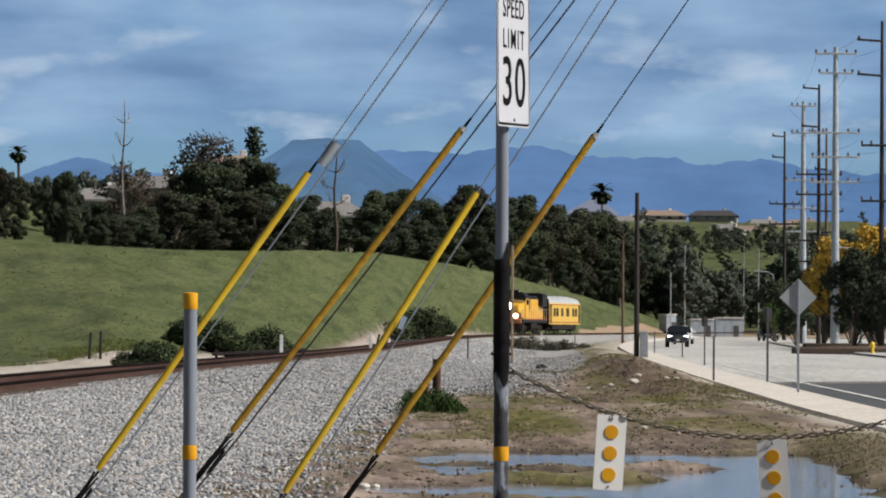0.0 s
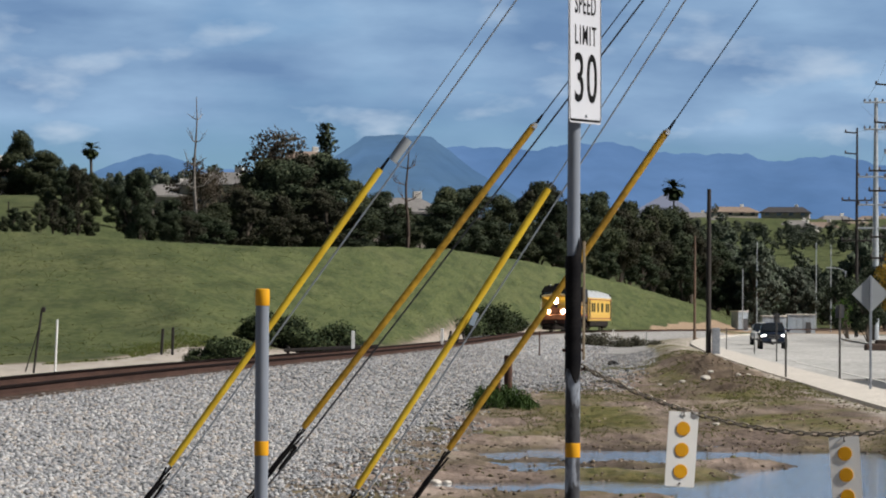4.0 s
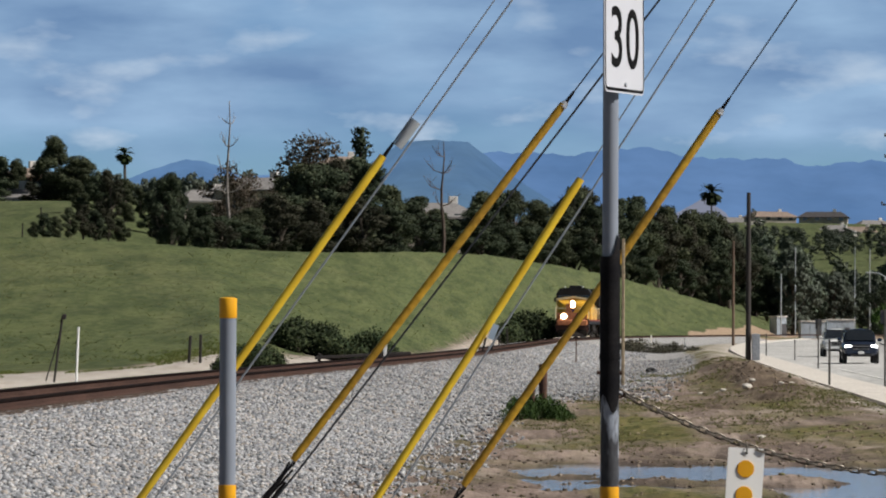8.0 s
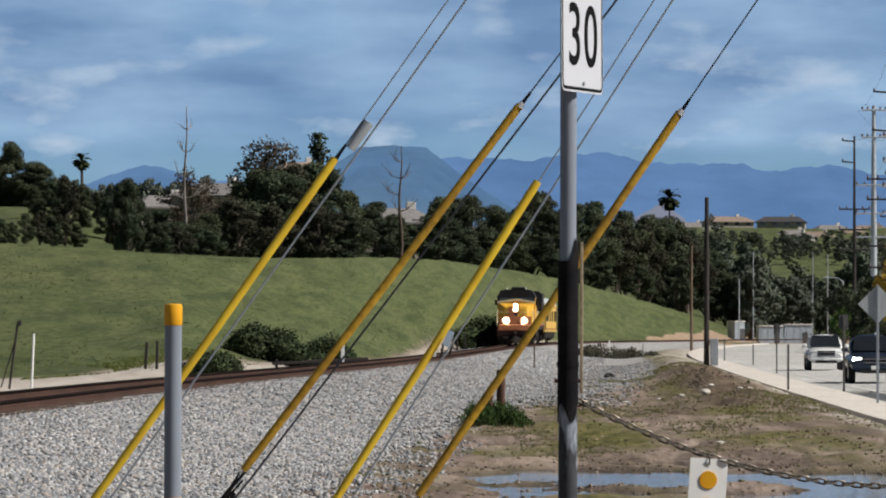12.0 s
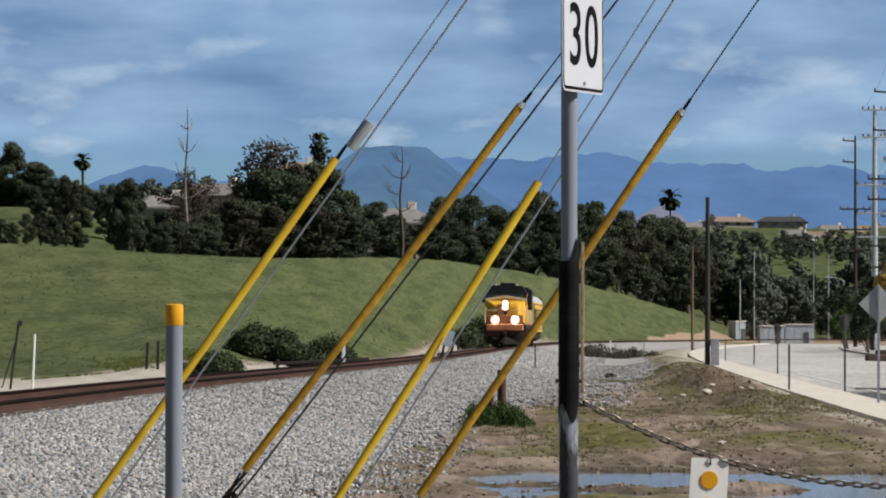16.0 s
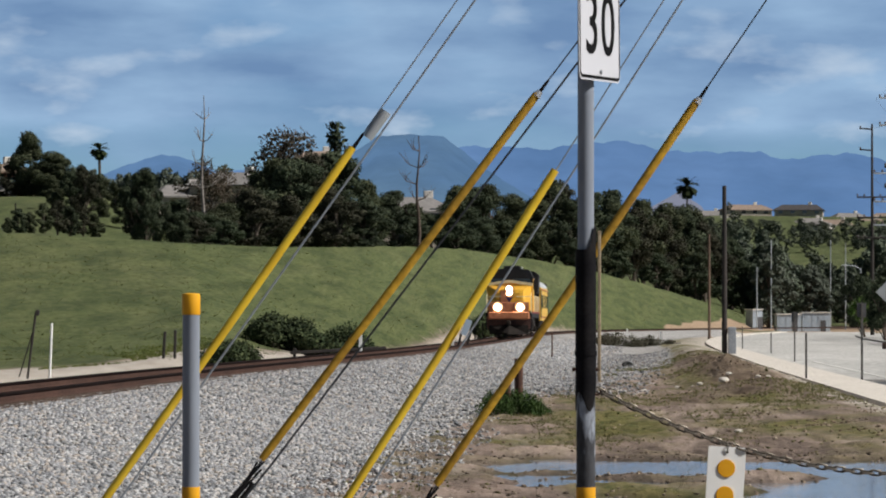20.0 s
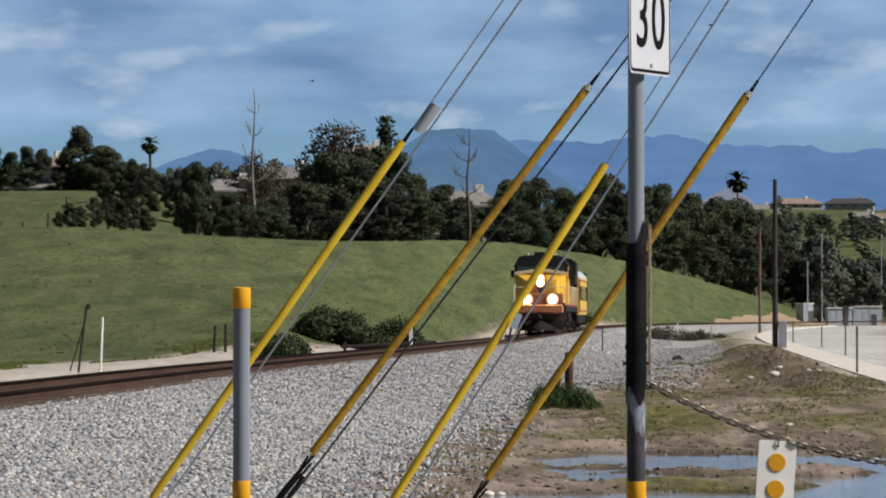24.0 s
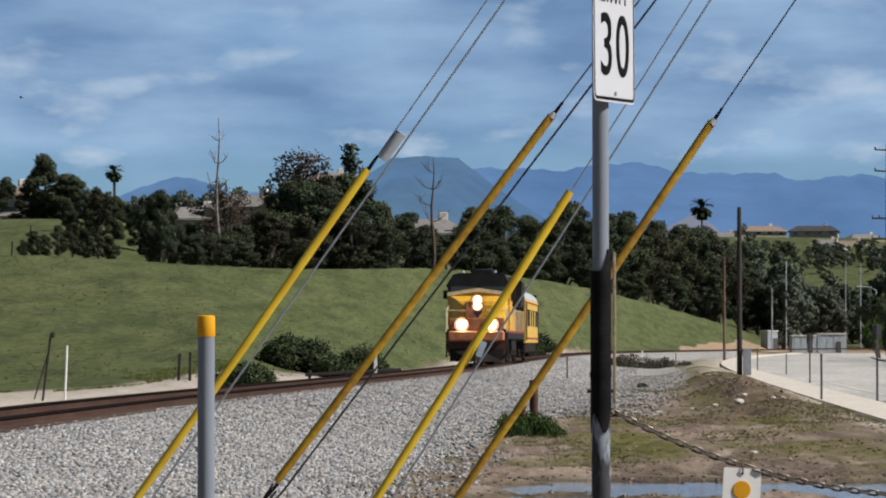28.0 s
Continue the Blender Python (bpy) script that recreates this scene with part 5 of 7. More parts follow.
M["plate_back"] = mat("aluminium_sign_back", (0.40, 0.42, 0.44), (0.36, 0.38, 0.40), 0.5, 0.2, 2)
M["plate_dark"] = mat("dull_sign_back", (0.10, 0.10, 0.11), (0.07, 0.07, 0.075), 0.6, 0.3, 4)
street_sign(11.95, 101.6, 3.25, "diamond", "grey back of a diamond warning sign on a steel post")
street_sign(13.2, 121.7, 2.55, "square", "thin rusty post with a small dark sign", 4)
street_sign(11.5, 123.2, 1.55, "bare", "bare thin steel marker post by the footway")
street_sign(15.7, 174, 2.35, "square", "thin post with a small sign back", -5)
street_sign(18.2, 217.1, 1.2, "bare", "short bare marker post by the footway")
street_sign(18.5, 243.3, 1.5, "bare", "short bare steel post by the footway")
street_sign(34.5, 197.1, 2.6, "square", "small sign on a post beyond the street", 8)


def hydrant(x, y):
    t = thing("fire_hydrant", "yellow fire hydrant on the far kerb", "hydrant", pose(x, y, 0.08), group="hydrants")
    part("barrel", Mesh().tube([(0, 0, -0.1), (0, 0, 0.05), (0, 0, 0.06), (0, 0, 0.5), (0, 0, 0.58), (0, 0, 0.72), (0, 0, 0.78)], [0.17, 0.17, 0.12, 0.12, 0.16, 0.11, 0.03], 12), M["guard_new"], t)
    part("outlet", Mesh().tube([(-0.22, 0, 0.45), (0.22, 0, 0.45)], 0.06, 8), M["guard_new"], t)


hydrant(33.6, 246.4)
hydrant(35.0, 212.5)
for x, y, w in ((35.5, 231, 6), (32.5, 254.1, 7), (36.5, 201.7, 6), (35.5, 271, 5), (40, 308, 8)):
    solid("planter_kerb", Mesh().box(w, 1.2, 0.55, bev=0.12), M["tie"], "low dark planted kerb island", "kerb island", pose(x, y, 0.15), kind="structure")


def street_light(x, y, h):
    t = thing("street_lamp", "slim grey street lamp with a curved arm", "street lamp", pose(x, y, 0))
    part("pole", Mesh().tube([(0, 0, -0.2), (0, 0, h)], [0.11, 0.07], 8), M["steel_pole"], t)
    part("arm", Mesh().tube([(0, 0, h - 0.1), (-0.8, 0, h + 0.35), (-2.0, 0, h + 0.45)], 0.05, 6), M["steel_pole"], t)
    part("lamp_head", Mesh().box(0.75, 0.28, 0.16, pose(-2.3, 0, h + 0.43), 0.05), M["steel_pole"], t)


street_light(44.0, 331.1, 8.6)
street_light(55.0, 508.2, 9.0)
for x, y, h in ((58.7, 700, 17.0), (72.0, 720, 17.0), (71.8, 690, 16.5), (52.0, 650, 11.0)):
    short_pole(x, y, h, 0.12, M["steel_pole"], "distant pale light pole")

# stakes, stubs, rail-side markers
for x, y, h, mt, label, lean in ((-12.1, 108, 1.75, "white", "white plastic marker stake in the sand", 2), (-12.75, 108, 1.95, "wood_dark", "dark leaning signal stake in the sand", 7)):
    t = thing("stake", label, "stake", pose(x, y, gz(x, y), 0, lean))
    part("shaft", Mesh().tube([(0, 0, -0.3), (0, 0, h)], 0.035, 8), M[mt], t)
    if mt == "wood_dark":
        part("brace", Mesh().tube([(-0.25, 0, 0), (0.0, 0, h * 0.75)], 0.02, 6), M[mt], t)
        part("head", Mesh().box(0.12, 0.12, 0.16, pose(0.05, 0, h), 0.02), M[mt], t)
for x, y, h, r in ((1.30, 84.7, 1.2, 0.10), (1.04, 84.1, 0.72, 0.07)):
    t = thing("rusty_stub", "short rust-brown steel stub post in the weeds", "post", pose(x, y, gz(x, y)), group="rusty stubs")
    part("shaft", Mesh().tube([(0, 0, -0.3), (0, 0, h)], r, 12), M["rust"], t)
for x, y, h in ((-11.5, 142.0, 1.05), (-11.1, 142.3, 1.1), (-0.15, 172.5, 0.8), (0.25, 173.2, 0.75), (0.9, 261.8, 1.2), (1.5, 264.9, 1.2)):
    t = thing("fence_stub", "short weathered fence post by the track", "post", pose(x, y, gz(x, y)), group="fence stubs")
    part("shaft", Mesh().box(0.11, 0.11, h + 0.3, pose(0, 0, h / 2 - 0.15, 0, 3 - 40 * (h - 1.05)), 0.02), M["wood_dark"], t)
for b, y in ((-0.0276, 148), (0.0539, 377), (0.0448, 370), (-0.0026, 182)):
    t = thing("rail_marker", "small white marker post beside the track", "marker", pose(b * y, y, gz(b * y, y)), group="rail markers")
    part("shaft", Mesh().box(0.14, 0.05, 1.0, pose(0, 0, 0.35), 0.01), M["white"], t)
t = thing("rail_marker", "thin steel marker rod beside the track", "marker", pose(4.2, 172, gz(4.2, 172)))
part("shaft", Mesh().tube([(0, 0, -0.3), (0, 0, 1.25)], 0.03, 6), M["rust"], t)

# field edge on the rise: a low pale wall and dark fence posts
x, y = -56.5, 470.0
t = thing("retaining_wall", "low pale block wall at the top of the field", "wall", pose(x, y, gz(x, y), 0, 0, 6))
for k in range(8):
    part("wall_block", Mesh().box(0.78, 0.35, 0.75, pose(-2.8 + 0.8 * k, 0.03 * math.sin(k * 2.1), 0.30), 0.03), M["pale_block"], t)
for b, y, h in ((-0.1335, 300, 1.9), (-0.1265, 345, 1.5), (-0.1215, 372, 1.5), (-0.1395, 320, 1.6)):
    t = thing("field_post", "dark weathered fence post standing in the meadow", "post", pose(b * y, y, gz(b * y, y)), group="field posts")
    part("shaft", Mesh().box(0.13, 0.12, h + 0.4, pose(0, 0, h / 2 - 0.2, 0, 2), 0.02), M["wood_dark"], t)
    part("cap", Mesh().box(0.17, 0.16, 0.06, pose(0.03, 0, h + 0.02, 0, 2), 0.02), M["wood_dark"], t)

# low timber fence by the bushes
fence = thing("timber_barrier", "low dark timber barrier below the bushes", "fence", pose(-7.4, 160, gz(-7.4, 160)))
part("rail", Mesh().box(4.2, 0.12, 0.14, pose(2.0, 0.5, 0.62, 0, -3, 6), 0.02), M["wood_dark"], fence)
for k in range(3):
    part("post", Mesh().box(0.14, 0.14, 1.0, pose(0.1 + 1.9 * k, 0.35 + 0.2 * k, 0.2), 0.02), M["wood_dark"], fence)

# ---- buildings ----
M["wall_tan"] = mat("tan_stucco", (0.38, 0.34, 0.30), (0.32, 0.285, 0.25), 0.9, 0, 0.4, 4)
M["wall_white"] = mat("white_stucco", (0.62, 0.60, 0.57), (0.52, 0.50, 0.48), 0.9, 0, 0.4, 4)
M["wall_orange"] = mat("terracotta_stucco", (0.50, 0.24, 0.16), (0.42, 0.2, 0.14), 0.9, 0, 0.4, 4)
M["roof_tile"] = mat("clay_roof_tiles", (0.24, 0.185, 0.15), (0.19, 0.145, 0.12), 0.85, 0, 1.0, 5)
M["roof_dark"] = mat("dark_shingles", (0.055, 0.05, 0.055), (0.04, 0.038, 0.04), 0.9, 0, 1.0, 5)
M["roof_grey"] = mat("grey_shingles", (0.20, 0.19, 0.19), (0.15, 0.145, 0.145), 0.9, 0, 1.0, 5)
M["pane"] = mat("dark_window_glass", (0.03, 0.04, 0.05), None, 0.1, 0, 2, spec=0.8)
M["metal_box"] = mat("blue_grey_sheet_metal", (0.40, 0.46, 0.53), (0.33, 0.385, 0.45), 0.55, 0.1, 0.6, 3, stretch=(8, 8, 0.4))


def house(x, y, z, w, d, h, wall, roof, label, turn=0, pitch=0.42):
    t = thing("house", label, "house", pose(x, y, z, 0, 0, turn), group="houses on the ridge")
    d = min(d, w)
    part("wall", Mesh().box(w, d, h + 3, pose(0, 0, h / 2 - 1.5)), M[wall], t)
    r = Mesh()
    ov, rise = 0.6, d / 2 * pitch
    X, Y, k = w / 2 + ov, d / 2 + ov, min(w, d) * 0.32
    r.add([(-X, -Y, h), (X, -Y, h), (X, Y, h), (-X, Y, h), (-X + k, 0, h + rise), (X - k, 0, h + rise), (-X, -Y, h - 0.25), (X, -Y, h - 0.25), (X, Y, h - 0.25), (-X, Y, h - 0.25)],
          [(0, 1, 5, 4), (2, 3, 4, 5), (3, 0, 4), (1, 2, 5), (6, 7, 1, 0), (7, 8, 2, 1), (8, 9, 3, 2), (9, 6, 0, 3), (9, 8, 7, 6)])
    rf = part("roof", r, M[roof], t, smooth=False)
    part("chimney", Mesh().box(1.1, 0.9, 2.4, pose(w * 0.22, 0.4, h + rise * 0.8), 0.05), M["wall_white"], rf)
    n = max(2, int(w / 3.4))
    for i in range(n):
        for s in range(2 if h > 4.5 else 1):
            part("window", Mesh().box(1.5, 0.12, 1.3, pose(-w / 2 + w * (i + 0.5) / n, -d / 2 - 0.02, 1.5 + 2.8 * s), 0.02), M["pane"], t)
    return t


for b, dist, rise, w, h, wall, roof, label, turn in (
        (0.0945, 1170, 0.0272, 11, 1.9, "wall_white", "roof_grey", "low pale house with a grey roof on the far slope", 6),
        (0.1010, 1165, 0.0268, 12, 1.9, "wall_tan", "roof_tile", "low tan house with a tile roof on the far slope", -10),
        (0.0725, 1185, 0.0278, 9, 1.8, "wall_tan", "roof_grey", "small tan house low on the far slope", -15),
        (0.1105, 1180, 0.0270, 12, 1.8, "wall_white", "roof_tile", "pale house with a tile roof on the far slope", 8),
        (0.07695, 1263, 0.03084, 16, 2.0, "wall_tan", "roof_tile", "tan house with a clay tile roof on the far ridge", 12),
        (0.0915, 1232, 0.03085, 16, 2.0, "wall_tan", "roof_dark", "house with a large dark roof on the far ridge", -8),
        (0.1049, 1247, 0.02857, 12, 1.9, "wall_white", "roof_grey", "pale house with a grey roof on the far ridge", 15),
        (0.0974, 1140, 0.02695, 7, 4.4, "wall_white", "roof_grey", "small white gabled house on the far slope", 70),
        (0.1156, 1309, 0.02857, 13, 1.9, "wall_tan", "roof_tile", "tan house among trees on the far ridge", -12),
        (0.06688, 1278, 0.02922, 12, 1.9, "wall_tan", "roof_grey", "tan house with a grey roof on the far ridge", 5),
        (-0.1256, 505, 0.0432, 5, 3.0, "wall_orange", "roof_tile", "terracotta house with a white chimney among trees", 20),
        (-0.1290, 470, 0.0372, 6, 2.2, "wall_white", "roof_grey", "low white house among trees", -10),
        (-0.0765, 520, 0.0362, 8, 3.2, "wall_tan", "roof_grey", "tan house with a grey roof behind the trees", 18),
        (-0.0622, 520, 0.0392, 10, 3.4, "wall_tan", "roof_grey", "tan house behind the dead tree", -14),
        (-0.03961, 646.8, 0.04545, 8, 3.2, "wall_tan", "roof_tile", "tan house with a tile roof behind the trees", 10),
        (-0.01331, 462, 0.03247, 9, 4.6, "wall_tan", "roof_grey", "grey-roofed house in a gap between the trees", 8),
        (-0.01948, 469.7, 0.02727, 9, 3.6, "wall_white", "roof_grey", "pale low house in a gap between the trees", -6)):
    house(b * dist, dist, 2 + rise * dist - h - 1.6, w, 9, h, wall, roof, label, turn)


def shed(x, y, z, w, d, h, mt, label, turn=0):
    t = thing("equipment_shed", label, "shed", pose(x, y, z, 0, 0, turn), group="sheds by the crossing")
    part("body", Mesh().box(w, d, h + 2.5, pose(0, 0, h / 2 - 1.25), 0.05), M[mt], t, smooth=False)
    for i in range(int(w / 1.2)):
        part("panel_rib", Mesh().box(0.10, 0.05, h - 0.2, pose(-w / 2 + 0.5 + 1.2 * i, -d / 2 - 0.02, h / 2)), M[mt], t)
    part("roof", Mesh().box(w + 0.3, d + 0.3, 0.22, pose(0, 0, h + 0.1), 0.03), M["wall_white"], t, "pale flat roof")
    part("door", Mesh().box(0.95, 0.06, 2.0, pose(w * 0.25, -d / 2 - 0.03, 1.0), 0.02), M["plate_dark"], t)


for b, dist, w, h, mt, turn in ((0.0792, 654.5, 2.0, 3.2, "metal_box", 25), (0.0883, 662.2, 4.4, 3.0, "metal_box", 6), (0.0958, 665.3, 5.0, 3.3, "metal_box", 4)):
    x = b * dist
    shed(x, dist, gz(x, dist), w, 2.6, h, mt, "blue-grey sheet-metal equipment shed beyond the track", turn)

# ---- train ----
M["train_yellow"] = mat("armour_yellow_paint", (0.72, 0.40, 0.04), (0.62, 0.33, 0.035), 0.42, 0, 0.8, 9)
M["coach_yellow"] = mat("coach_yellow_paint", (0.66, 0.42, 0.07), (0.60, 0.37, 0.06), 0.4, 0, 0.8, 9)
M["train_grey"] = mat("dark_grey_roof_paint", (0.020, 0.021, 0.025), (0.013, 0.013, 0.016), 0.6, 0, 1.5, 9, spec=0.15)
M["train_red"] = mat("red_stripe_paint", (0.26, 0.035, 0.02), None, 0.5)
M["cream"] = mat("pale_cream_paint", (0.70, 0.62, 0.42), None, 0.5)
M["silver"] = mat("silver_roof_paint", (0.62, 0.64, 0.66), (0.5, 0.52, 0.54), 0.4, 0.35, 0.7, 8)
M["under"] = mat("grimy_running_gear", (0.014, 0.012, 0.012), (0.028, 0.023, 0.020), 0.85, 0.0, 3, 25, spec=0.1)
# reddish grime with the headlamps' warm glow put into its colour
M["glow_tinted_dirt"] = mat("grime_with_lamp_glow", (0.50, 0.20, 0.09), (0.36, 0.12, 0.06), 0.7, 0, 2, 15)
M["pilot_red"] = mat("grimy_dark_pilot_paint", (0.085, 0.034, 0.026), (0.045, 0.022, 0.018), 0.75, 0, 2, 15)
M["glass"] = mat("tinted_glass", (0.015, 0.018, 0.022), None, 0.08, 0, 2, spec=0.9)
M["lamp"] = mat("lit_headlamp", (1, 0.9, 0.75), None, 0.3, emit=(1.0, 0.80, 0.52), power=60)
# orange glow of the lamps' glare, made as an emissive disc
M["lamp_halo"] = mat("lamp_glare_disc", (0.8, 0.5, 0.3), None, 0.3, emit=(1.0, 0.42, 0.20), power=0.85)
M["wheel"] = mat("wheel_steel", (0.10, 0.08, 0.07), (0.06, 0.05, 0.045), 0.5, 0.6, 6)


def lens(parent, x, y, z, r, name="headlamp"):
    h = part(name, Mesh().tube([(x, y - 0.10, z), (x, y + 0.02, z), (x, y + 0.025, z)], [r * 2.05, r * 2.05, r * 1.95], 18), M["train_grey"], parent, "round lamp housing")
    # oversized glowing disc stands in for the halo round the lamp
    part("reflector", Mesh().tube([(x, y + 0.02, z), (x, y + 0.036, z)], [r * 1.85, r * 1.7], 18), M["lamp_halo"], h, "wide warm disc glowing as the lamp's glare")
    part("bulb", Mesh().tube([(x, y + 0.03, z), (x, y + 0.055, z), (x, y + 0.065, z)], [r * 1.12, r * 0.95, r * 0.5], 18), M["lamp"], h, "bright white lit lamp")


def wheelset(parent, y, r):
    w = Mesh()
    for s in (-0.76, 0.76):
        w.tube([(s - 0.07, 0, 0), (s - 0.06, 0, 0), (s + 0.06, 0, 0), (s + 0.07, 0, 0)], [r * 0.93, r, r, r * 0.9], 20)
    w.tube([(-1.0, 0, 0), (1.0, 0, 0)], 0.09, 8)
    for s in (-0.84, 0.84):
        w.box(0.03, r * 1.4, 0.12, pose(s, 0, 0))
    ob = part("wheelset", w, M["wheel"], parent, "worn steel wheels on an axle")
    ob.matrix_basis = pose(0, y, r)
    return ob


def bogie(parent, y, axles, r, wheels):
    b = Mesh()
    L = (max(axles) - min(axles)) + 1.3
    for s in (-1.02, 1.02):
        b.box(0.16, L, 0.32, pose(s, y, r + 0.22), 0.05)
        b.box(0.14, L * 0.55, 0.26, pose(s, y, r - 0.06), 0.05)
        for a in axles:
            b.box(0.26, 0.42, 0.40, pose(s, y + a, r), 0.06)
    b.box(2.0, 0.6, 0.35, pose(0, y, r + 0.25), 0.05)
    part("bogie_frame", b, M["under"], parent, "grimy cast bogie frame")
    for a in axles:
        wheels.append((wheelset(parent, y + a, r), y + a, r))


def locomotive():
    t = thing("locomotive", "yellow diesel locomotive with grey roof and lit headlamps", "locomotive")
    wheels = []
    part("underframe", Mesh().box(3.0, 21.4, 0.38, pose(0, 0, 1.42), 0.06), M["train_grey"], t)
    part("red_sill", Mesh().box(3.05, 21.3, 0.12, pose(0, -0.05, 1.60), 0.02), M["train_red"], t, "red stripe along the sill")
    part("fuel_tank", Mesh().prism([(-1.35, 1.25), (1.35, 1.25), (1.4, 0.7), (1.0, 0.25), (-1.0, 0.25), (-1.4, 0.7)], 5.6), M["under"], t, "dark fuel tank")
    # front: pilot, platform, nose, cab
    part("pilot", Mesh().prism([(-1.5, 1.30), (1.5, 1.30), (1.42, 0.62), (1.15, 0.20), (-1.15, 0.20), (-1.42, 0.62)], 0.22, pose(0, 10.85, 0)), M["pilot_red"], t, "grimy dark pilot plate")
    part("snow_plough", Mesh().add([(-1.3, 10.98, 0.15), (0, 11.45, 0.15), (1.3, 10.98, 0.15), (-1.3, 10.96, 0.75), (0, 11.05, 0.80), (1.3, 10.96, 0.75), (0, 10.7, 0.2)], [(0, 1, 4, 3), (1, 2, 5, 4), (0, 6, 2, 1), (3, 4, 5)]), M["under"], t, "dark plough blade", smooth=False)
    part("coupler", Mesh().box(0.26, 0.7, 0.30, pose(0, 11.25, 0.92), 0.06), M["under"], t)
    part("anticlimber", Mesh().box(2.75, 0.35, 0.52, pose(0, 11.0, 1.40), 0.08), M["glow_tinted_dirt"], t, "reddish anticlimber beam")
    part("end_platform", Mesh().box(3.0, 1.5, 0.14, pose(0, 10.2, 1.66), 0.03), M["train_grey"], t)
    part("nose", Mesh().add([(-0.98, 10.15, 1.70), (0.98, 10.15, 1.70), (1.45, 8.8, 1.70), (-1.45, 8.8, 1.70), (-0.92, 10.05, 3.10), (0.92, 10.05, 3.10), (1.45, 8.8, 3.42), (-1.45, 8.8, 3.42), (-0.7, 10.12, 2.9), (0.7, 10.12, 2.9)],
                            [(0, 1, 9, 8), (8, 9, 5, 4), (1, 2, 6, 5), (1, 5, 9), (0, 8, 4), (3, 0, 4, 7), (4, 5, 6, 7), (2, 3, 7, 6), (3, 2, 1, 0)]), M["train_yellow"], t, "yellow low nose", smooth=False)
    part("nose_shroud", Mesh().box(2.7, 0.10, 0.62, pose(0, 10.90, 1.98), 0.05), M["glow_tinted_dirt"], t, "front handrail panel reddened for the lamps' glare")
    part("nose_door", Mesh().box(0.62, 0.05, 1.35, pose(0.28, 10.16, 2.40), 0.04), M["glow_tinted_dirt"], t, "dull reddish nose door")
    part("emblem", Mesh().prism([(-0.2, 0.3), (0.2, 0.3), (0.2, 0.0), (0, -0.28), (-0.2, 0.0)], 0.04, pose(-0.02, 10.17, 2.55)), mat("dark_blue_emblem", (0.05, 0.03, 0.10), None, 0.5), t, "plain dark shield emblem")
    cab = part("cab", Mesh().prism([(-1.55, 1.68), (1.55, 1.68), (1.55, 3.95), (1.22, 4.38), (-1.22, 4.38), (-1.55, 3.95)], 2.9, pose(0, 7.4, 0)), M["train_yellow"], t, "yellow cab", smooth=False)
    part("cab_roof", Mesh().prism([(-1.62, 3.86), (1.62, 3.86), (1.28, 4.44), (0.9, 4.52), (-0.9, 4.52), (-1.28, 4.44)], 3.1, pose(0, 7.45, 0)), M["train_grey"], cab, "dark grey cab roof", smooth=False)
    part("cab_face", Mesh().prism([(-1.53, 3.42), (0, 3.62), (1.53, 3.42), (1.55, 3.95), (1.2, 4.38), (-1.2, 4.38), (-1.55, 3.95)], 0.04, pose(0, 8.845, 0)), M["train_grey"], cab, "dark paint round the windscreens", smooth=False)
    for s in (-1, 1):
        part("windscreen", Mesh().prism([(s * 0.14, 3.66), (s * 1.40, 3.52), (s * 1.36, 3.98), (s * 0.14, 4.12)][::s], 0.05, pose(0, 8.86, 0)), M["glass"], cab, "dark sloping windscreen")
        part("side_window", Mesh().box(0.05, 1.5, 0.62, pose(s * 1.56, 7.4, 3.45), 0.02), M["glass"], cab)
        part("eyebrow_stripe", Mesh().prism([(0, 3.60), (s * 1.55, 3.37), (s * 1.55, 3.55), (0, 3.78)][::s], 0.06, pose(0, 8.95, 0)), M["cream"], cab, "cream stripe below the windscreen")
        part("mirror", Mesh().box(0.22, 0.05, 0.4, pose(s * 1.68, 8.3, 3.45), 0.02), M["train_grey"], cab)
        st = Mesh()
        for k in range(4):
            st.box(0.55, 0.30, 0.05, pose(s * 1.22, 10.35 + 0.08 * k, 0.45 + 0.32 * k))
        st.box(0.05, 0.5, 1.3, pose(s * 1.5, 10.4, 1.0))
        part("steps", st, M["train_grey"], t, "pale edged steps")
        hr = Mesh()
        hr.tube([(s * 1.48, 10.95, 1.6), (s * 1.48, 10.95, 2.7)], 0.028, 6)
        hr.tube([(s * 1.48, 10.35, 1.6), (s * 1.48, 10.35, 2.7), (s * 1.45, 9.2, 2.9)], 0.028, 6)
        hr.tube([(s * 1.48, 10.95, 2.65), (s * 0.5, 10.98, 2.65)], 0.025, 6)
        part("front_handrail", hr, M["cream"], t, "pale handrail")
        side = Mesh()
        for k in range(9):
            side.tube([(s * 1.5, 5.2 - 1.9 * k, 1.66), (s * 1.5, 5.2 - 1.9 * k, 2.72)], 0.022, 5)
        side.tube([(s * 1.5, 5.4, 2.72), (s * 1.5, -10.2, 2.72)], 0.022, 5)
        part("side_handrail", side, M["cream"], t, "pale walkway handrail")
        lens(t, s * 0.74, 10.98, 1.95, 0.20, "ditch_lamp")
        nb = part("number_board", Mesh().box(0.62, 0.06, 0.24, pose(s * 0.55, 8.9, 4.16), 0.02), M["black"], cab, "dark number board")
    hl = part("headlamp_housing", Mesh().box(0.60, 0.34, 0.34, pose(0, 9.96, 3.0), 0.06), M["train_yellow"], t)
    for z in (2.90, 3.16):
        lens(t, 0.0, 10.16 + 0.02 * (z > 3), z, 0.155, "headlamp")
    ac = Mesh().box(1.1, 1.2, 0.24, pose(-0.1, 7.2, 4.62), 0.05)
    part("air_conditioner", ac, M["train_grey"], cab, "roof unit")
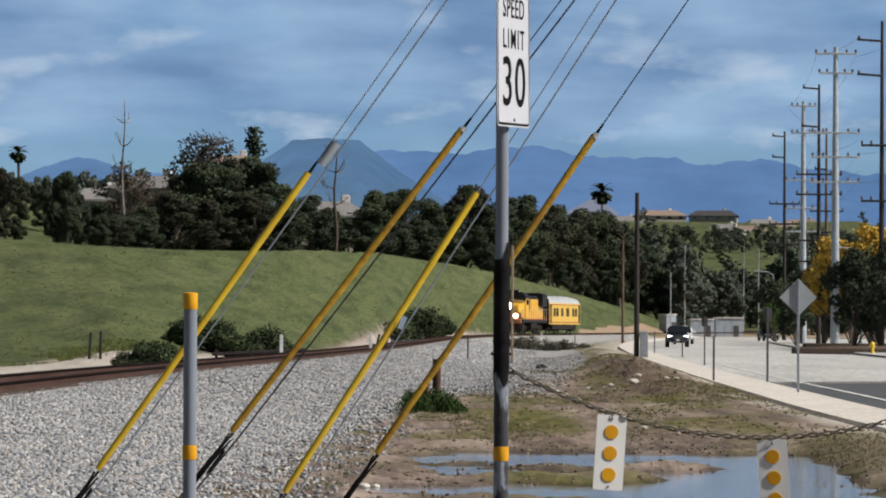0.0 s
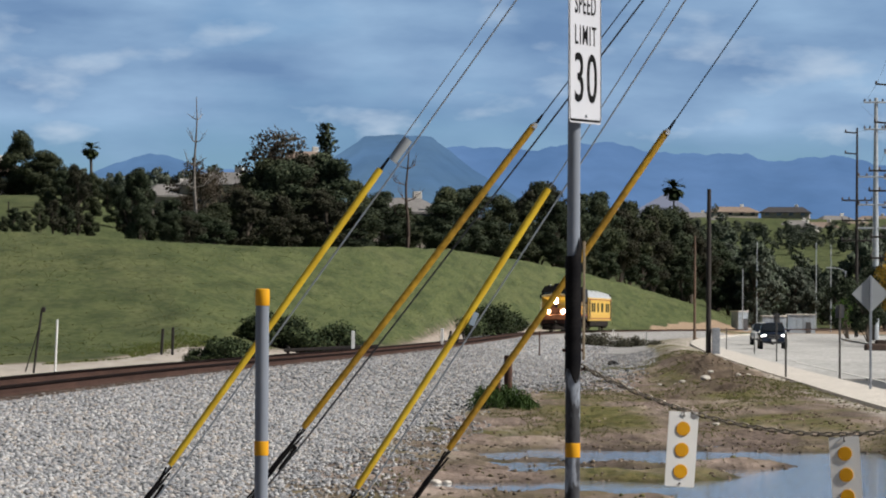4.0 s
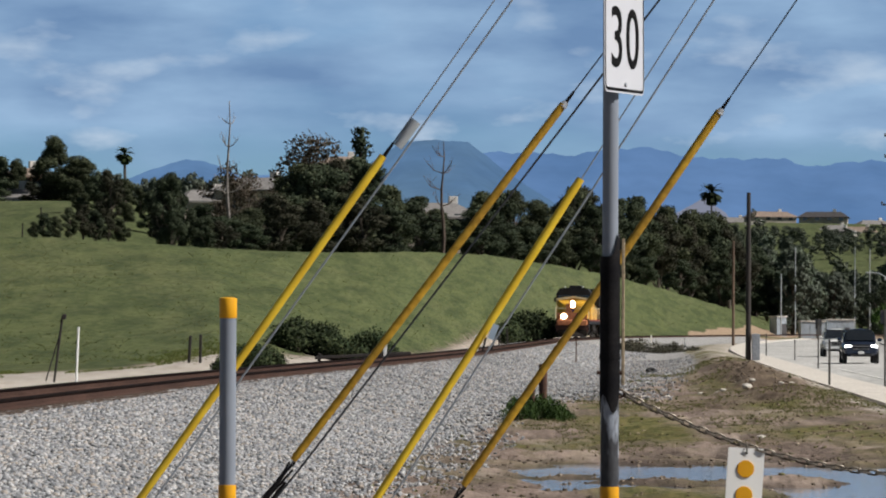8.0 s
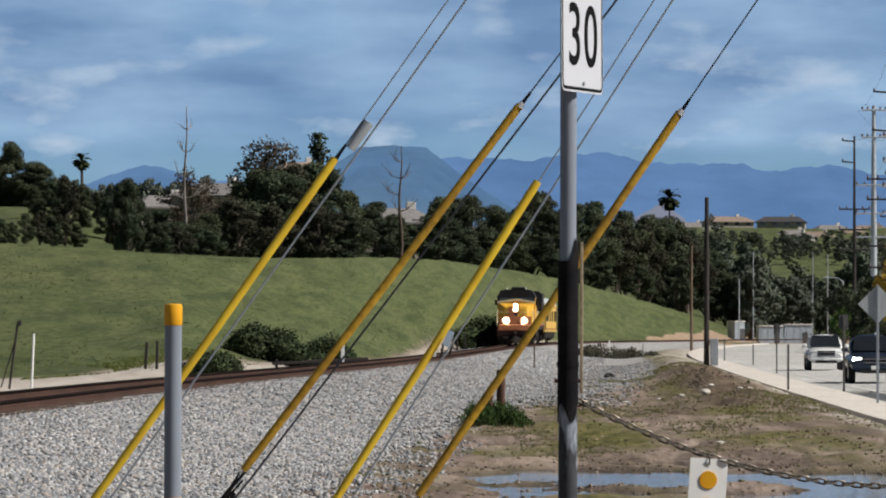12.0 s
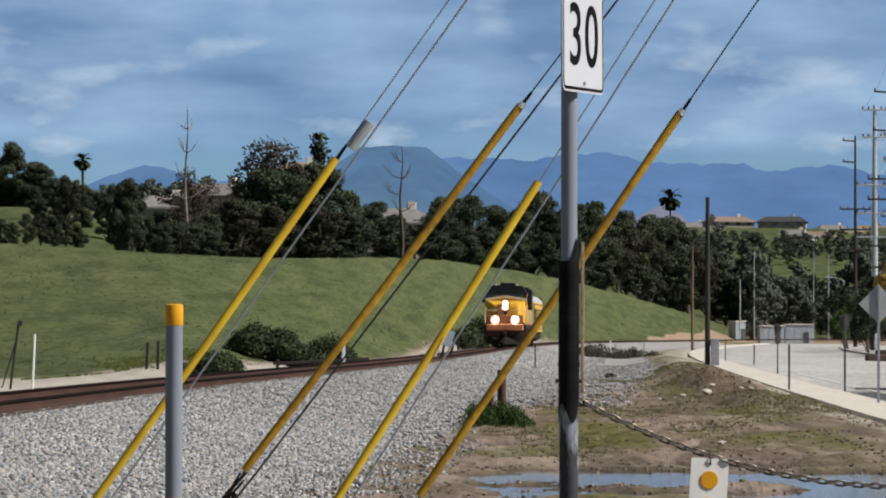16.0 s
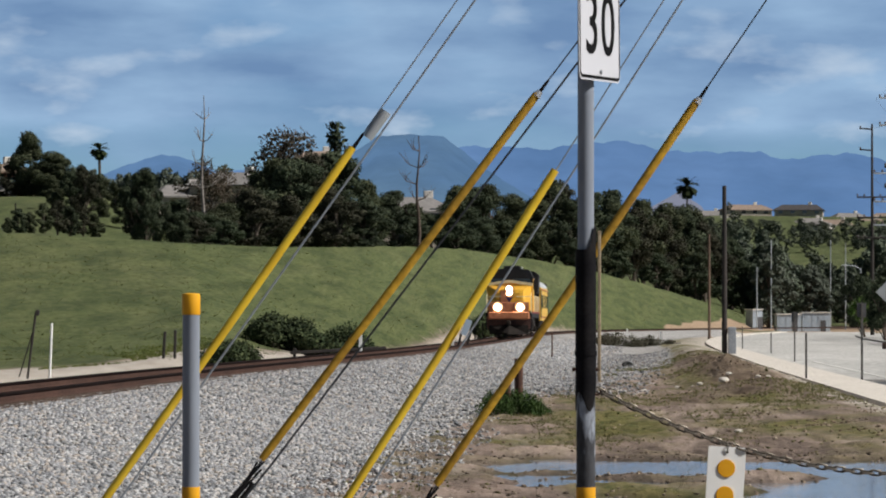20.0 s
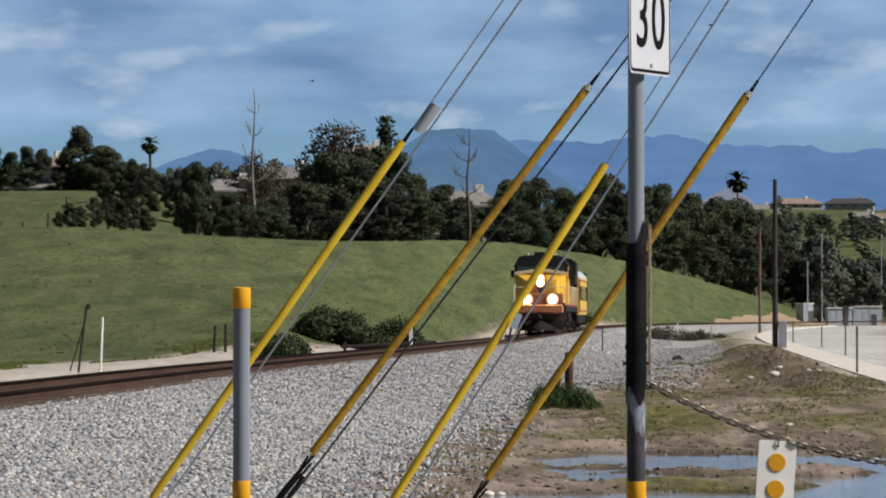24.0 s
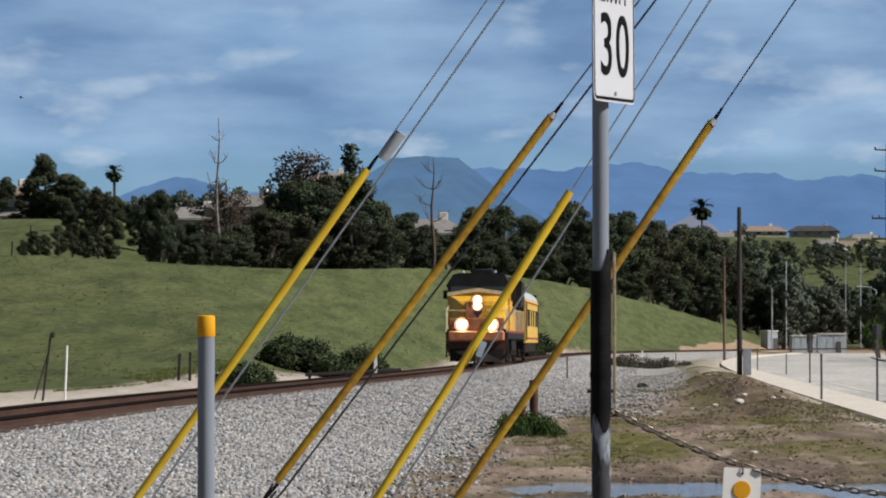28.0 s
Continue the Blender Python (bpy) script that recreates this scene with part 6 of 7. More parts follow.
    horn = Mesh()
    for k in range(3):
        horn.tube([(-0.5 + 0.12 * k, 6.3, 4.62), (-0.5 + 0.12 * k, 6.75, 4.68)], [0.03, 0.09], 8)
    part("horn", horn, M["silver"], cab, "silver air horns")
    for s in (-1, 1):
        part("beacon", Mesh().tube([(s * 0.8, 8.2, 4.5), (s * 0.8, 8.2, 4.66)], [0.08, 0.05], 8), M["silver"], cab)
    # long hood
    part("hood", Mesh().prism([(-1.02, 1.66), (1.02, 1.66), (1.02, 3.85), (0.82, 4.12), (-0.82, 4.12), (-1.02, 3.85)], 12.2, pose(0, -0.2, 0)), M["train_yellow"], t, "yellow engine hood", smooth=False)
    part("hood_roof", Mesh().prism([(-1.06, 3.82), (1.06, 3.82), (0.86, 4.18), (-0.86, 4.18)], 12.1, pose(0, -0.2, 0)), M["train_grey"], t, "grey hood roof", smooth=False)
    part("radiator_section", Mesh().prism([(-1.5, 3.0), (1.5, 3.0), (1.56, 4.30), (1.2, 4.55), (-1.2, 4.55), (-1.56, 4.30)], 4.2, pose(0, -8.2, 0)), M["train_grey"], t, "overhanging grey radiators", smooth=False)
    part("rear_hood", Mesh().box(2.1, 4.4, 1.6, pose(0, -8.2, 2.45), 0.05), M["train_yellow"], t)
    for k in range(6):
        for s in (-1, 1):
            part("hood_door", Mesh().box(0.04, 1.5, 1.5, pose(s * 1.03, 4.4 - 1.8 * k, 2.7), 0.03), M["train_yellow"], t)
    part("exhaust_stack", Mesh().box(0.7, 1.2, 0.34, pose(0, 1.6, 4.3), 0.05), M["under"], t)
    part("equipment_blower", Mesh().prism([(-1.4, 2.3), (1.4, 2.3), (1.45, 3.95), (-1.45, 3.95)], 1.9, pose(0, 4.9, 0)), M["train_grey"], t, "dark blower housing", smooth=False)
    bogie(t, 7.0, (-1.85, 0, 1.85), 0.53, wheels)
    bogie(t, -7.0, (-1.85, 0, 1.85), 0.53, wheels)
    return t, wheels


def coach():
    t = thing("passenger_coach", "yellow passenger coach with a silver roof and red lettering bars", "railway coach")
    wheels = []
    L = 21.6
    part("body", Mesh().prism([(-1.52, 1.05), (1.52, 1.05), (1.55, 1.3), (1.55, 3.35), (1.48, 3.5), (-1.48, 3.5), (-1.55, 3.35), (-1.55, 1.3)], L), M["coach_yellow"], t, "yellow coach body", smooth=False)
    roof = Mesh().prism([(1.5 * math.cos(a), 3.48 + 0.75 * math.sin(a)) for a in np.linspace(0, math.pi, 13)], L - 0.2)
    part("roof", roof, M["silver"], t, "silver arched roof")
    for k in range(5):
        part("roof_hatch", Mesh().box(0.9, 1.6, 0.2, pose(0.1, -8.0 + 4.0 * k, 4.22), 0.06), M["silver"], t)
    part("skirt", Mesh().box(2.9, L - 5, 0.75, pose(0, 0, 0.80), 0.1), M["under"], t, "dark underframe equipment")
    for s in (-1, 1):
        part("red_stripe", Mesh().box(0.03, L - 0.3, 0.09, pose(s * 1.56, 0, 1.30), 0.005), M["train_red"], t)
        part("upper_stripe", Mesh().box(0.03, L - 0.3, 0.08, pose(s * 1.56, 0, 3.30), 0.005), M["train_red"], t)
        for y, w in ((-7.6, 1.3), (-5.7, 1.3), (-1.6, 1.9), (2.2, 1.3), (5.6, 1.3), (7.5, 1.3)):
            part("window", Mesh().box(0.05, w, 0.95, pose(s * 1.56, y, 2.45), 0.03), M["glass"], t, "dark tinted window")
        for e in (-1, 1):
            part("side_door", Mesh().box(0.05, 0.85, 2.1, pose(s * 1.565, e * 9.9, 2.25), 0.03), M["train_grey"], t, "dark vestibule door")
    for e in (-1, 1):
        # the end wall's shade is put into its near-black colour
        en = part("end_wall", Mesh().box(2.9, 0.12, 2.9, pose(0, e * (L / 2 + 0.04), 2.5), 0.08), M["under"], t, "black end wall with its shade put into the colour")
        part("gangway", Mesh().box(1.2, 0.40, 2.3, pose(0, e * (L / 2 + 0.2), 2.2), 0.08), M["under"], en, "black rubber gangway")
        for s in (-0.95, 0.95):
            part("end_window", Mesh().box(0.5, 0.06, 0.8, pose(s, e * (L / 2 + 0.11), 2.6), 0.03), M["glass"], en)
        part("coupler", Mesh().box(0.26, 1.1, 0.28, pose(0, e * (L / 2 + 0.4), 0.92), 0.05), M["under"], t)
    bogie(t, 7.4, (-1.3, 1.3), 0.46, wheels)
    bogie(t, -7.4, (-1.3, 1.3), 0.46, wheels)
    return t, wheels


loco, loco_wheels = locomotive()
car, car_wheels = coach()

# ---- road vehicles ----
M["car_dark"] = mat("dark_blue_car_paint", (0.022, 0.032, 0.060), (0.018, 0.026, 0.050), 0.25, 0.3, 1, spec=0.7)
M["car_white"] = mat("white_car_paint", (0.68, 0.69, 0.70), (0.64, 0.65, 0.66), 0.25, 0, 1, spec=0.6)
M["tyre"] = mat("tyre_rubber", (0.018, 0.018, 0.019), None, 0.85)
M["rim"] = mat("alloy_rim", (0.4, 0.4, 0.42), None, 0.35, 0.8)
M["car_lamp"] = mat("lit_car_lamp", (0.9, 0.9, 0.9), None, 0.2, emit=(1, 0.97, 0.92), power=5)
M["car_lens"] = mat("clear_lamp_lens", (0.6, 0.62, 0.65), None, 0.15, 0.3)


def loft(mesh, stations, n=16, power=3.2):
    """A closed skin through rounded sections: (y, half width, low z, high z, tuck of the top)."""
    vs = []
    for y, w, lo, hi, tuck in stations:
        for k in range(n):
            a = 6.28318 * (k + 0.5) / n
            c, s = math.cos(a), math.sin(a)
            r = (abs(c) ** power + abs(s) ** power) ** (-1 / power)
            x, z = r * c, r * s
            vs.append((x * w * (1 - tuck * max(0, z)), y, (lo + hi) / 2 + z * (hi - lo) / 2))
    m = len(stations)
    fs = [(i * n + k, i * n + (k + 1) % n, (i + 1) * n + (k + 1) % n, (i + 1) * n + k) for i in range(m - 1) for k in range(n)]
    fs += [tuple(range(n - 1, -1, -1)), tuple(range((m - 1) * n, m * n))]
    return mesh.add(vs, fs)


def vehicle(name, label, paint, high, bed, lit):
    """A car facing +y: rounded body, cabin with sloped glass, bumper, grille, lamps, wheels."""
    t = thing(name, label, "car")
    h = high
    body = loft(Mesh(), [(-2.62, 0.84, 0.52 * h, 1.12 * h, 0.05), (-2.5, 0.95, 0.42 * h, 1.20 * h, 0.05), (-1.2, 0.99, 0.38 * h, 1.24 * h, 0.05), (0.9, 0.99, 0.38 * h, 1.24 * h, 0.05),
                          (1.25, 0.99, 0.38 * h, 1.22 * h, 0.06), (2.2, 0.97, 0.40 * h, 1.14 * h, 0.08), (2.52, 0.92, 0.44 * h, 1.06 * h, 0.08), (2.64, 0.80, 0.55 * h, 0.96 * h, 0.08)])
    part("body", body, M[paint], t)
    back = -0.75 if bed else -2.35
    cab = part("cabin", loft(Mesh(), [(back - 0.15, 0.86, 1.10 * h, 1.30 * h, 0.1), (back + 0.15, 0.88, 1.08 * h, 1.84 * h, 0.16), (-0.2, 0.90, 1.08 * h, 1.90 * h, 0.16), (0.35, 0.90, 1.08 * h, 1.86 * h, 0.16),
                                      (0.85, 0.90, 1.08 * h, 1.52 * h, 0.12), (1.25, 0.90, 1.08 * h, 1.22 * h, 0.05)]), M[paint], t)
    pts = [(-0.80, 1.22, 1.235 * h), (0.80, 1.22, 1.235 * h), (0.68, 0.42, 1.80 * h), (-0.68, 0.42, 1.80 * h)]
    up = Vector((0, 0.055, 0.045))
    part("windscreen", Mesh().add([Vector(p) + up for p in pts] + [Vector(p) - up for p in pts], [(0, 1, 2, 3), (7, 6, 5, 4), (0, 4, 5, 1), (2, 6, 7, 3), (1, 5, 6, 2), (3, 7, 4, 0)]), M["glass"], cab, "dark sloping windscreen", smooth=False)
    for s in (-1, 1):
        part("side_glass", Mesh().box(0.03, 1.05 - back * 0.5, 0.40 * h, pose(s * 0.83, (0.35 + back) / 2 + 0.1, 1.50 * h, 0, s * -12), 0.01), M["glass"], cab)
        part("mirror", Mesh().box(0.25, 0.13, 0.20, pose(s * 1.10, 0.95, 1.30 * h), 0.05), M[paint], t)
        part("headlamp", Mesh().box(0.40, 0.12, 0.17, pose(s * 0.70, 2.53, 0.93 * h, 0, 0, -s * 16), 0.05), M["car_lamp"] if lit else M["car_lens"], t, "headlamp")
        part("fog_lamp", Mesh().box(0.16, 0.06, 0.10, pose(s * 0.72, 2.60, 0.60 * h, 0, 0, -s * 16), 0.02), M["car_lens"], t)
        for y in (-1.62, 1.66):
            w = part("wheel", Mesh().tube([(-0.14, 0, 0), (-0.11, 0, 0), (0.11, 0, 0), (0.14, 0, 0)], [0.33, 0.39, 0.39, 0.33], 20), M["tyre"], t)
            w.matrix_basis = pose(s * 0.87, y, 0.39)
            part("rim", Mesh().tube([(s * 0.10, 0, 0), (s * 0.148, 0, 0)], [0.25, 0.21], 10), M["rim"], w)
            part("wheel_arch", Mesh().tube([(s * 0.95, y + 0.46 * math.cos(a), 0.40 + 0.46 * math.sin(a)) for a in np.linspace(0, math.pi, 9)], 0.055, 6), M["tyre"], t)
    part("grille", Mesh().box(0.98, 0.10, 0.34 * h, pose(0, 2.60, 0.88 * h), 0.05), M["tyre"], t, "black grille")
    for k in (-1, 1):
        part("grille_bar", Mesh().box(0.92, 0.04, 0.035, pose(0, 2.655, (0.88 + 0.07 * k) * h), 0.01), M["rim"], t)
    part("bumper", Mesh().box(1.72, 0.22, 0.20, pose(0, 2.56, 0.60 * h), 0.08), M[paint], t)
    part("air_intake", Mesh().box(1.15, 0.10, 0.14, pose(0, 2.63, 0.47 * h), 0.03), M["tyre"], t, "black lower intake")
    part("number_plate", Mesh().box(0.31, 0.02, 0.15, pose(0, 2.685, 0.62 * h), 0.005), M["white"], t)
    if bed:
        part("cargo_bed", Mesh().box(1.6, 1.55, 0.12, pose(0, -1.75, 1.24 * h), 0.03), M["tyre"], t, "open black cargo bed")
    else:
        for s in (-0.70, 0.70):
            part("roof_rail", Mesh().tube([(s, -2.0, 1.88 * h), (s, 0.1, 1.90 * h)], 0.028, 6), M["tyre"], t)
    return t


pickup = vehicle("pickup_truck", "dark blue pickup truck with lit headlamps", "car_dark", 1.02, True, True)
suv = vehicle("sport_utility_car", "white sport utility car with black grille", "car_white", 1.0, False, False)
sedan = vehicle("sedan_car", "dark car far along the street", "car_dark", 0.82, False, False)

tyre = solid("old_tyre", Mesh().tube([(0.17 * math.cos(a), 0.17 * math.sin(a), 0) for a in np.linspace(0, 6.283, 21)], 0.10, 10, False), M["tyre"], "old black tyre lying on the dirt", "tyre", pose(7.5, 167, gz(7.5, 167) + 0.10, 25, 0, 20))

# ---- birds ----
M["plumage"] = mat("dark_plumage", (0.03, 0.028, 0.03), (0.05, 0.045, 0.045), 0.8, 0, 20)


def bird(label):
    t = thing("bird", label, "bird", group="passing birds")
    part("body", Mesh().tube([(0, 0.13, 0.01), (0, 0.10, 0.015), (0, 0.03, 0), (0, -0.06, 0), (0, -0.10, 0.005)], [0.006, 0.024, 0.034, 0.024, 0.010], 8), M["plumage"], t)
    part("tail", Mesh().prism([(-0.02, 0), (0.02, 0), (0.045, 0.1), (-0.045, 0.1)], 0.006, pose(0, -0.09, 0, 90)), M["plumage"], t)
    wings = []
    for s in (-1, 1):
        wing = part("wing", Mesh().prism([(0, -0.05), (s * 0.12, -0.075), (s * 0.26, 0.02), (s * 0.12, 0.045), (0, 0.05)][::s], 0.008, pose(0, 0, 0, -90)), M["plumage"], t, m=pose(s * 0.02, 0.02, 0.015))
        wings.append((wing, s))
    return t, wings


birds = [bird("small dark bird in flight") for k in range(3)]

# ---- loose stone, tufts, litter ----


def scatter(name, pos, size, rng, material, label, category, flat=0.7):
    """Many small broken stones as one mesh: a skewed eight-cornered block at each place."""
    n = len(pos)
    cube = np.array([(x, y, z) for x in (-1, 1) for y in (-1, 1) for z in (-1, 1)], float)
    v = cube[None] * rng.uniform(0.45, 1.0, (n, 8, 3)) * size[:, None, None] * (1, 1, flat)
    a, b = rng.uniform(0, 6.283, n), rng.uniform(-0.9, 0.9, n)
    ca, sa, cb, sb = np.cos(a)[:, None], np.sin(a)[:, None], np.cos(b)[:, None], np.sin(b)[:, None]
    x, y, z = v[..., 0], v[..., 1], v[..., 2]
    y, z = y * cb - z * sb, y * sb + z * cb
    x, y = x * ca - y * sa, x * sa + y * ca
    v = (np.stack([x, y, z], -1) + pos[:, None]).reshape(-1, 3)
    quad = np.array([(0, 1, 3, 2), (4, 6, 7, 5), (0, 4, 5, 1), (2, 3, 7, 6), (0, 2, 6, 4), (1, 5, 7, 3)])
    f = (quad[None] + 8 * np.arange(n)[:, None, None]).reshape(-1)
    me = bpy.data.meshes.new(name)
    me.vertices.add(len(v))
    me.vertices.foreach_set("co", v.astype(np.float32).ravel())
    me.loops.add(len(f))
    me.loops.foreach_set("vertex_index", f.astype(np.int32))
    me.polygons.add(len(f) // 4)
    me.polygons.foreach_set("loop_start", np.arange(0, len(f), 4, dtype=np.int32))
    me.update(calc_edges=True)
    return solid(name, me, material, label, category, kind="stuff", smooth=False)


M["ballast"] = island_mat("crushed_granite", [(0.070, 0.075, 0.082), (0.165, 0.174, 0.193), (0.245, 0.254, 0.278), (0.120, 0.125, 0.136), (0.318, 0.324, 0.343), (0.285, 0.245, 0.212), (0.430, 0.432, 0.442), (0.274, 0.281, 0.302)], 0.85)
M["clod"] = island_mat("dirt_clods", [(0.09, 0.066, 0.048), (0.14, 0.105, 0.076), (0.20, 0.155, 0.115), (0.32, 0.265, 0.21)], 0.95)
rng = np.random.default_rng(9)


def on_ballast(n, y0, y1, u0, u1):
    y = y0 + (y1 - y0) * rng.uniform(0, 1, n) ** 1.3
    u = rng.uniform(u0, u1, n)
    u = np.where((np.abs(np.abs(u) - 0.755) < 0.12), u + 0.3, u)
    x = track_x(y) + u
    keep = (np.abs(u) > 1.02) & (x / y > -0.15) & (rng.uniform(0, 1, n) < smooth((u1 + 0.3 - u) / 3.6) + 0.03)
    x, y = x[keep], y[keep]
    return np.column_stack([x, y, ground_z(x, y)])


p = on_ballast(150000, 30, 72, -2.6, 8.2)
p[:, 2] += 0.004
scatter("ballast_stones", p, 0.011 + 0.029 * rng.uniform(0, 1, len(p)) ** 1.3, rng, M["ballast"], "grey crushed-stone ballast beside the track", "ballast")
p = on_ballast(90000, 72, 168, -2.6, 7.8)
p[:, 2] += 0.006
scatter("ballast_stones", p, rng.uniform(0.022, 0.05, len(p)), rng, M["ballast"], "grey crushed-stone ballast along the track", "ballast")
p = on_ballast(30000, 168, 290, -2.8, 7.5)
p[:, 2] += 0.008
scatter("ballast_stones", p, rng.uniform(0.04, 0.08, len(p)), rng, M["ballast"], "grey crushed-stone ballast far along the track", "ballast")

p = on_ballast(16000, 105, 225, 6.2, 10.4)
p[:, 2] += 0.006
scatter("ballast_stones", p, rng.uniform(0.025, 0.06, len(p)), rng, M["ballast"], "thin spread of grey stone at the foot of the bank", "ballast")

n = 9000
y = 26 + 165 * rng.uniform(0, 1, n) ** 1.6
x = track_x(y) + 6.5 + rng.uniform(0, 1, n) * np.maximum(street_x(y) - track_x(y) - 6.8, 0.5)
keep = np.array([noise.noise(Vector((a * 0.35, b * 0.13, 3.0))) for a, b in zip(x, y)]) + rng.normal(0, 0.2, n) > 0.10
x, y = x[keep], y[keep]
z = ground_z(x, y)
dry = z > -0.27
p = np.column_stack([x, y, z + 0.004])[dry]
scatter("dirt_clods", p, 0.006 + 0.038 * rng.uniform(0, 1, len(p)) ** 2.5 * (0.6 + 0.006 * p[:, 1]), rng, M["clod"], "brown clods and pebbles strewn over the dirt", "clods", 0.6)


# dark wet lumps along the edge of the puddle and over the churned bank
M["mud"] = island_mat("wet_mud_lumps", [(0.035, 0.027, 0.021), (0.06, 0.046, 0.035), (0.10, 0.078, 0.06), (0.15, 0.12, 0.095)], 0.8)
n = 26000
y = rng.uniform(29, 62, n)
x = rng.uniform(-2.0, 8.5, n)
z = ground_z(x, y)
keep = (z > -0.275) & (z < -0.205 + 0.05 * rng.uniform(0, 1, n)) & (rng.uniform(0, 1, n) < 0.16) & (x < street_x(y) - 1.2)
p = np.column_stack([x, y, z])[keep]
scatter("mud_lumps", p, rng.uniform(0.012, 0.042, len(p)), rng, M["mud"], "dark wet lumps of mud round the puddle", "mud", 0.55)
n = 4000
y = rng.uniform(70, 185, n)
x = street_x(y) - 1.0 - np.abs(rng.normal(0, 1.7, n)) - 0.4
keep = np.array([noise.noise(Vector((c * 0.4, d * 0.12, 5.0))) for c, d in zip(x, y)]) > 0.05
p = np.column_stack([x, y, ground_z(x, y)])[keep]
scatter("bank_lumps", p, rng.uniform(0.012, 0.05, len(p)), rng, M["clod"], "brown lumps of earth on the churned bank", "clods", 0.6)

M["weed_lump"] = island_mat("low_dry_weeds", [(0.055, 0.062, 0.022), (0.10, 0.10, 0.04), (0.15, 0.135, 0.065), (0.075, 0.06, 0.035)], 0.95)
n = 2600
y = 27 + 135 * rng.uniform(0, 1, n) ** 1.5
x = track_x(y) + 6.8 + rng.uniform(0, 1, n) * np.maximum(street_x(y) - track_x(y) - 7.0, 0.5)
keep = (np.array([noise.noise(Vector((a * 0.3, b * 0.1, 8.0))) for a, b in zip(x, y)]) + rng.normal(0, 0.08, n) > 0.08) & (ground_z(x, y) > -0.25)
x, y = x[keep], y[keep]
p = np.column_stack([x, y, ground_z(x, y)])
scatter("dirt_weeds", p, rng.uniform(0.015, 0.05, len(p)) * (0.6 + 0.006 * p[:, 1]), rng, M["weed_lump"], "low dry weeds patched over the dirt", "weeds", 0.55)



def tufts(name, pos, height, rng, material, label, category, per=4, width=0.10, lean=0.45):
    """Grass as one mesh: a few leaning, tapered blades at each place."""
    n = len(pos) * per
    p = np.repeat(pos, per, 0) + np.column_stack([rng.normal(0, 0.35, n), rng.normal(0, 0.35, n), np.zeros(n)]) * np.repeat(height, per)[:, None]
    h = np.repeat(height, per) * rng.uniform(0.5, 1.15, n)
    a = rng.uniform(0, 6.283, n)
    tip = p + np.column_stack([rng.normal(0, lean, n) * h, rng.normal(0, lean, n) * h, h])
    side = np.column_stack([np.cos(a), np.sin(a), np.zeros(n)]) * (h * width * rng.uniform(0.6, 1.4, n))[:, None]
    mid = (p * 0.45 + tip * 0.55)
    mid[:, 2] += 0.08 * h
    low = p.copy()
    low[:, 2] -= 0.05
    v = np.stack([low - side, low + side, mid + side * 0.8, tip, mid - side * 0.8], 1).reshape(-1, 3)
    me = bpy.data.meshes.new(name)
    me.vertices.add(len(v))
    me.vertices.foreach_set("co", v.astype(np.float32).ravel())
    me.loops.add(len(v))
    me.loops.foreach_set("vertex_index", np.arange(len(v), dtype=np.int32))
    me.polygons.add(n)
    me.polygons.foreach_set("loop_start", np.arange(0, len(v), 5, dtype=np.int32))
    me.update(calc_edges=True)
    return solid(name, me, material, label, category, kind="stuff", smooth=False)


def patchy(x, y, sx, sy, seed):
    return np.array([noise.noise(Vector((a * sx, b * sy, seed))) for a, b in zip(x, y)])


# meadow on the hill
M["meadow"] = island_mat("meadow_blades", [(0.085, 0.110, 0.036), (0.115, 0.138, 0.050), (0.150, 0.162, 0.070), (0.190, 0.185, 0.100), (0.100, 0.128, 0.044)], 0.9, transl=0.5)
n = 16000
b = rng.uniform(-0.14, 0.084, n)
toe, top = np.interp(b, HILL_B, HILL_TOE), np.interp(b, HILL_B, HILL_TOP)
y = toe - 6 + (top + 4 - toe) * rng.uniform(0, 1, n) ** 1.25
x = b * y
keep = (x - track_x(y) < -7.5 - 1.5 * waves(x, y, 0.35, 1.0)) & ((y > toe + 9 + 4 * waves(x, y, 0.25, 2.0))) & (patchy(x, y, 0.22, 0.03, 2.0) + rng.normal(0, 0.3, n) > -0.10) & ((b < 0.05) | (ground_z(x, y) > 2.2))
x, y = x[keep], y[keep]
tufts("meadow_grass", np.column_stack([x, y, ground_z(x, y)]), (0.025 + 0.06 * rng.uniform(0, 1, len(x)) ** 2) * (0.75 + y / 700), rng, M["meadow"], "uneven green meadow grass on the hillside", "grass", 4, 0.3, 1.6)

# lush weeds along the toe of the meadow
M["lush"] = island_mat("lush_weeds", [(0.12, 0.16, 0.040), (0.17, 0.21, 0.055), (0.24, 0.25, 0.090)], 0.9, transl=0.45)
n = 5200
y = rng.uniform(95, 190, n)
x = track_x(y) - 9.6 - np.abs(rng.normal(0, 1.3, n))
keep = patchy(x, y, 0.3, 0.07, 6.0) > 0.02
x, y = x[keep], y[keep]
tufts("verge_weeds", np.column_stack([x, y, ground_z(x, y)]), rng.uniform(0.03, 0.09, len(x)), rng, M["lush"], "bright weeds along the edge of the sand", "weeds", 5, 0.2, 0.8)

# grass and weeds on the dirt between track and street
M["dirt_grass"] = island_mat("yellowish_dirt_grass", [(0.075, 0.090, 0.030), (0.12, 0.128, 0.048), (0.19, 0.172, 0.085), (0.13, 0.105, 0.066)], 0.9, transl=0.4)
n = 60000
y = 28 + 150 * rng.uniform(0, 1, n) ** 1.35
x = track_x(y) + 7.6 + rng.uniform(0, 1, n) * np.maximum(street_x(y) - track_x(y) - 7.9, 0.5)
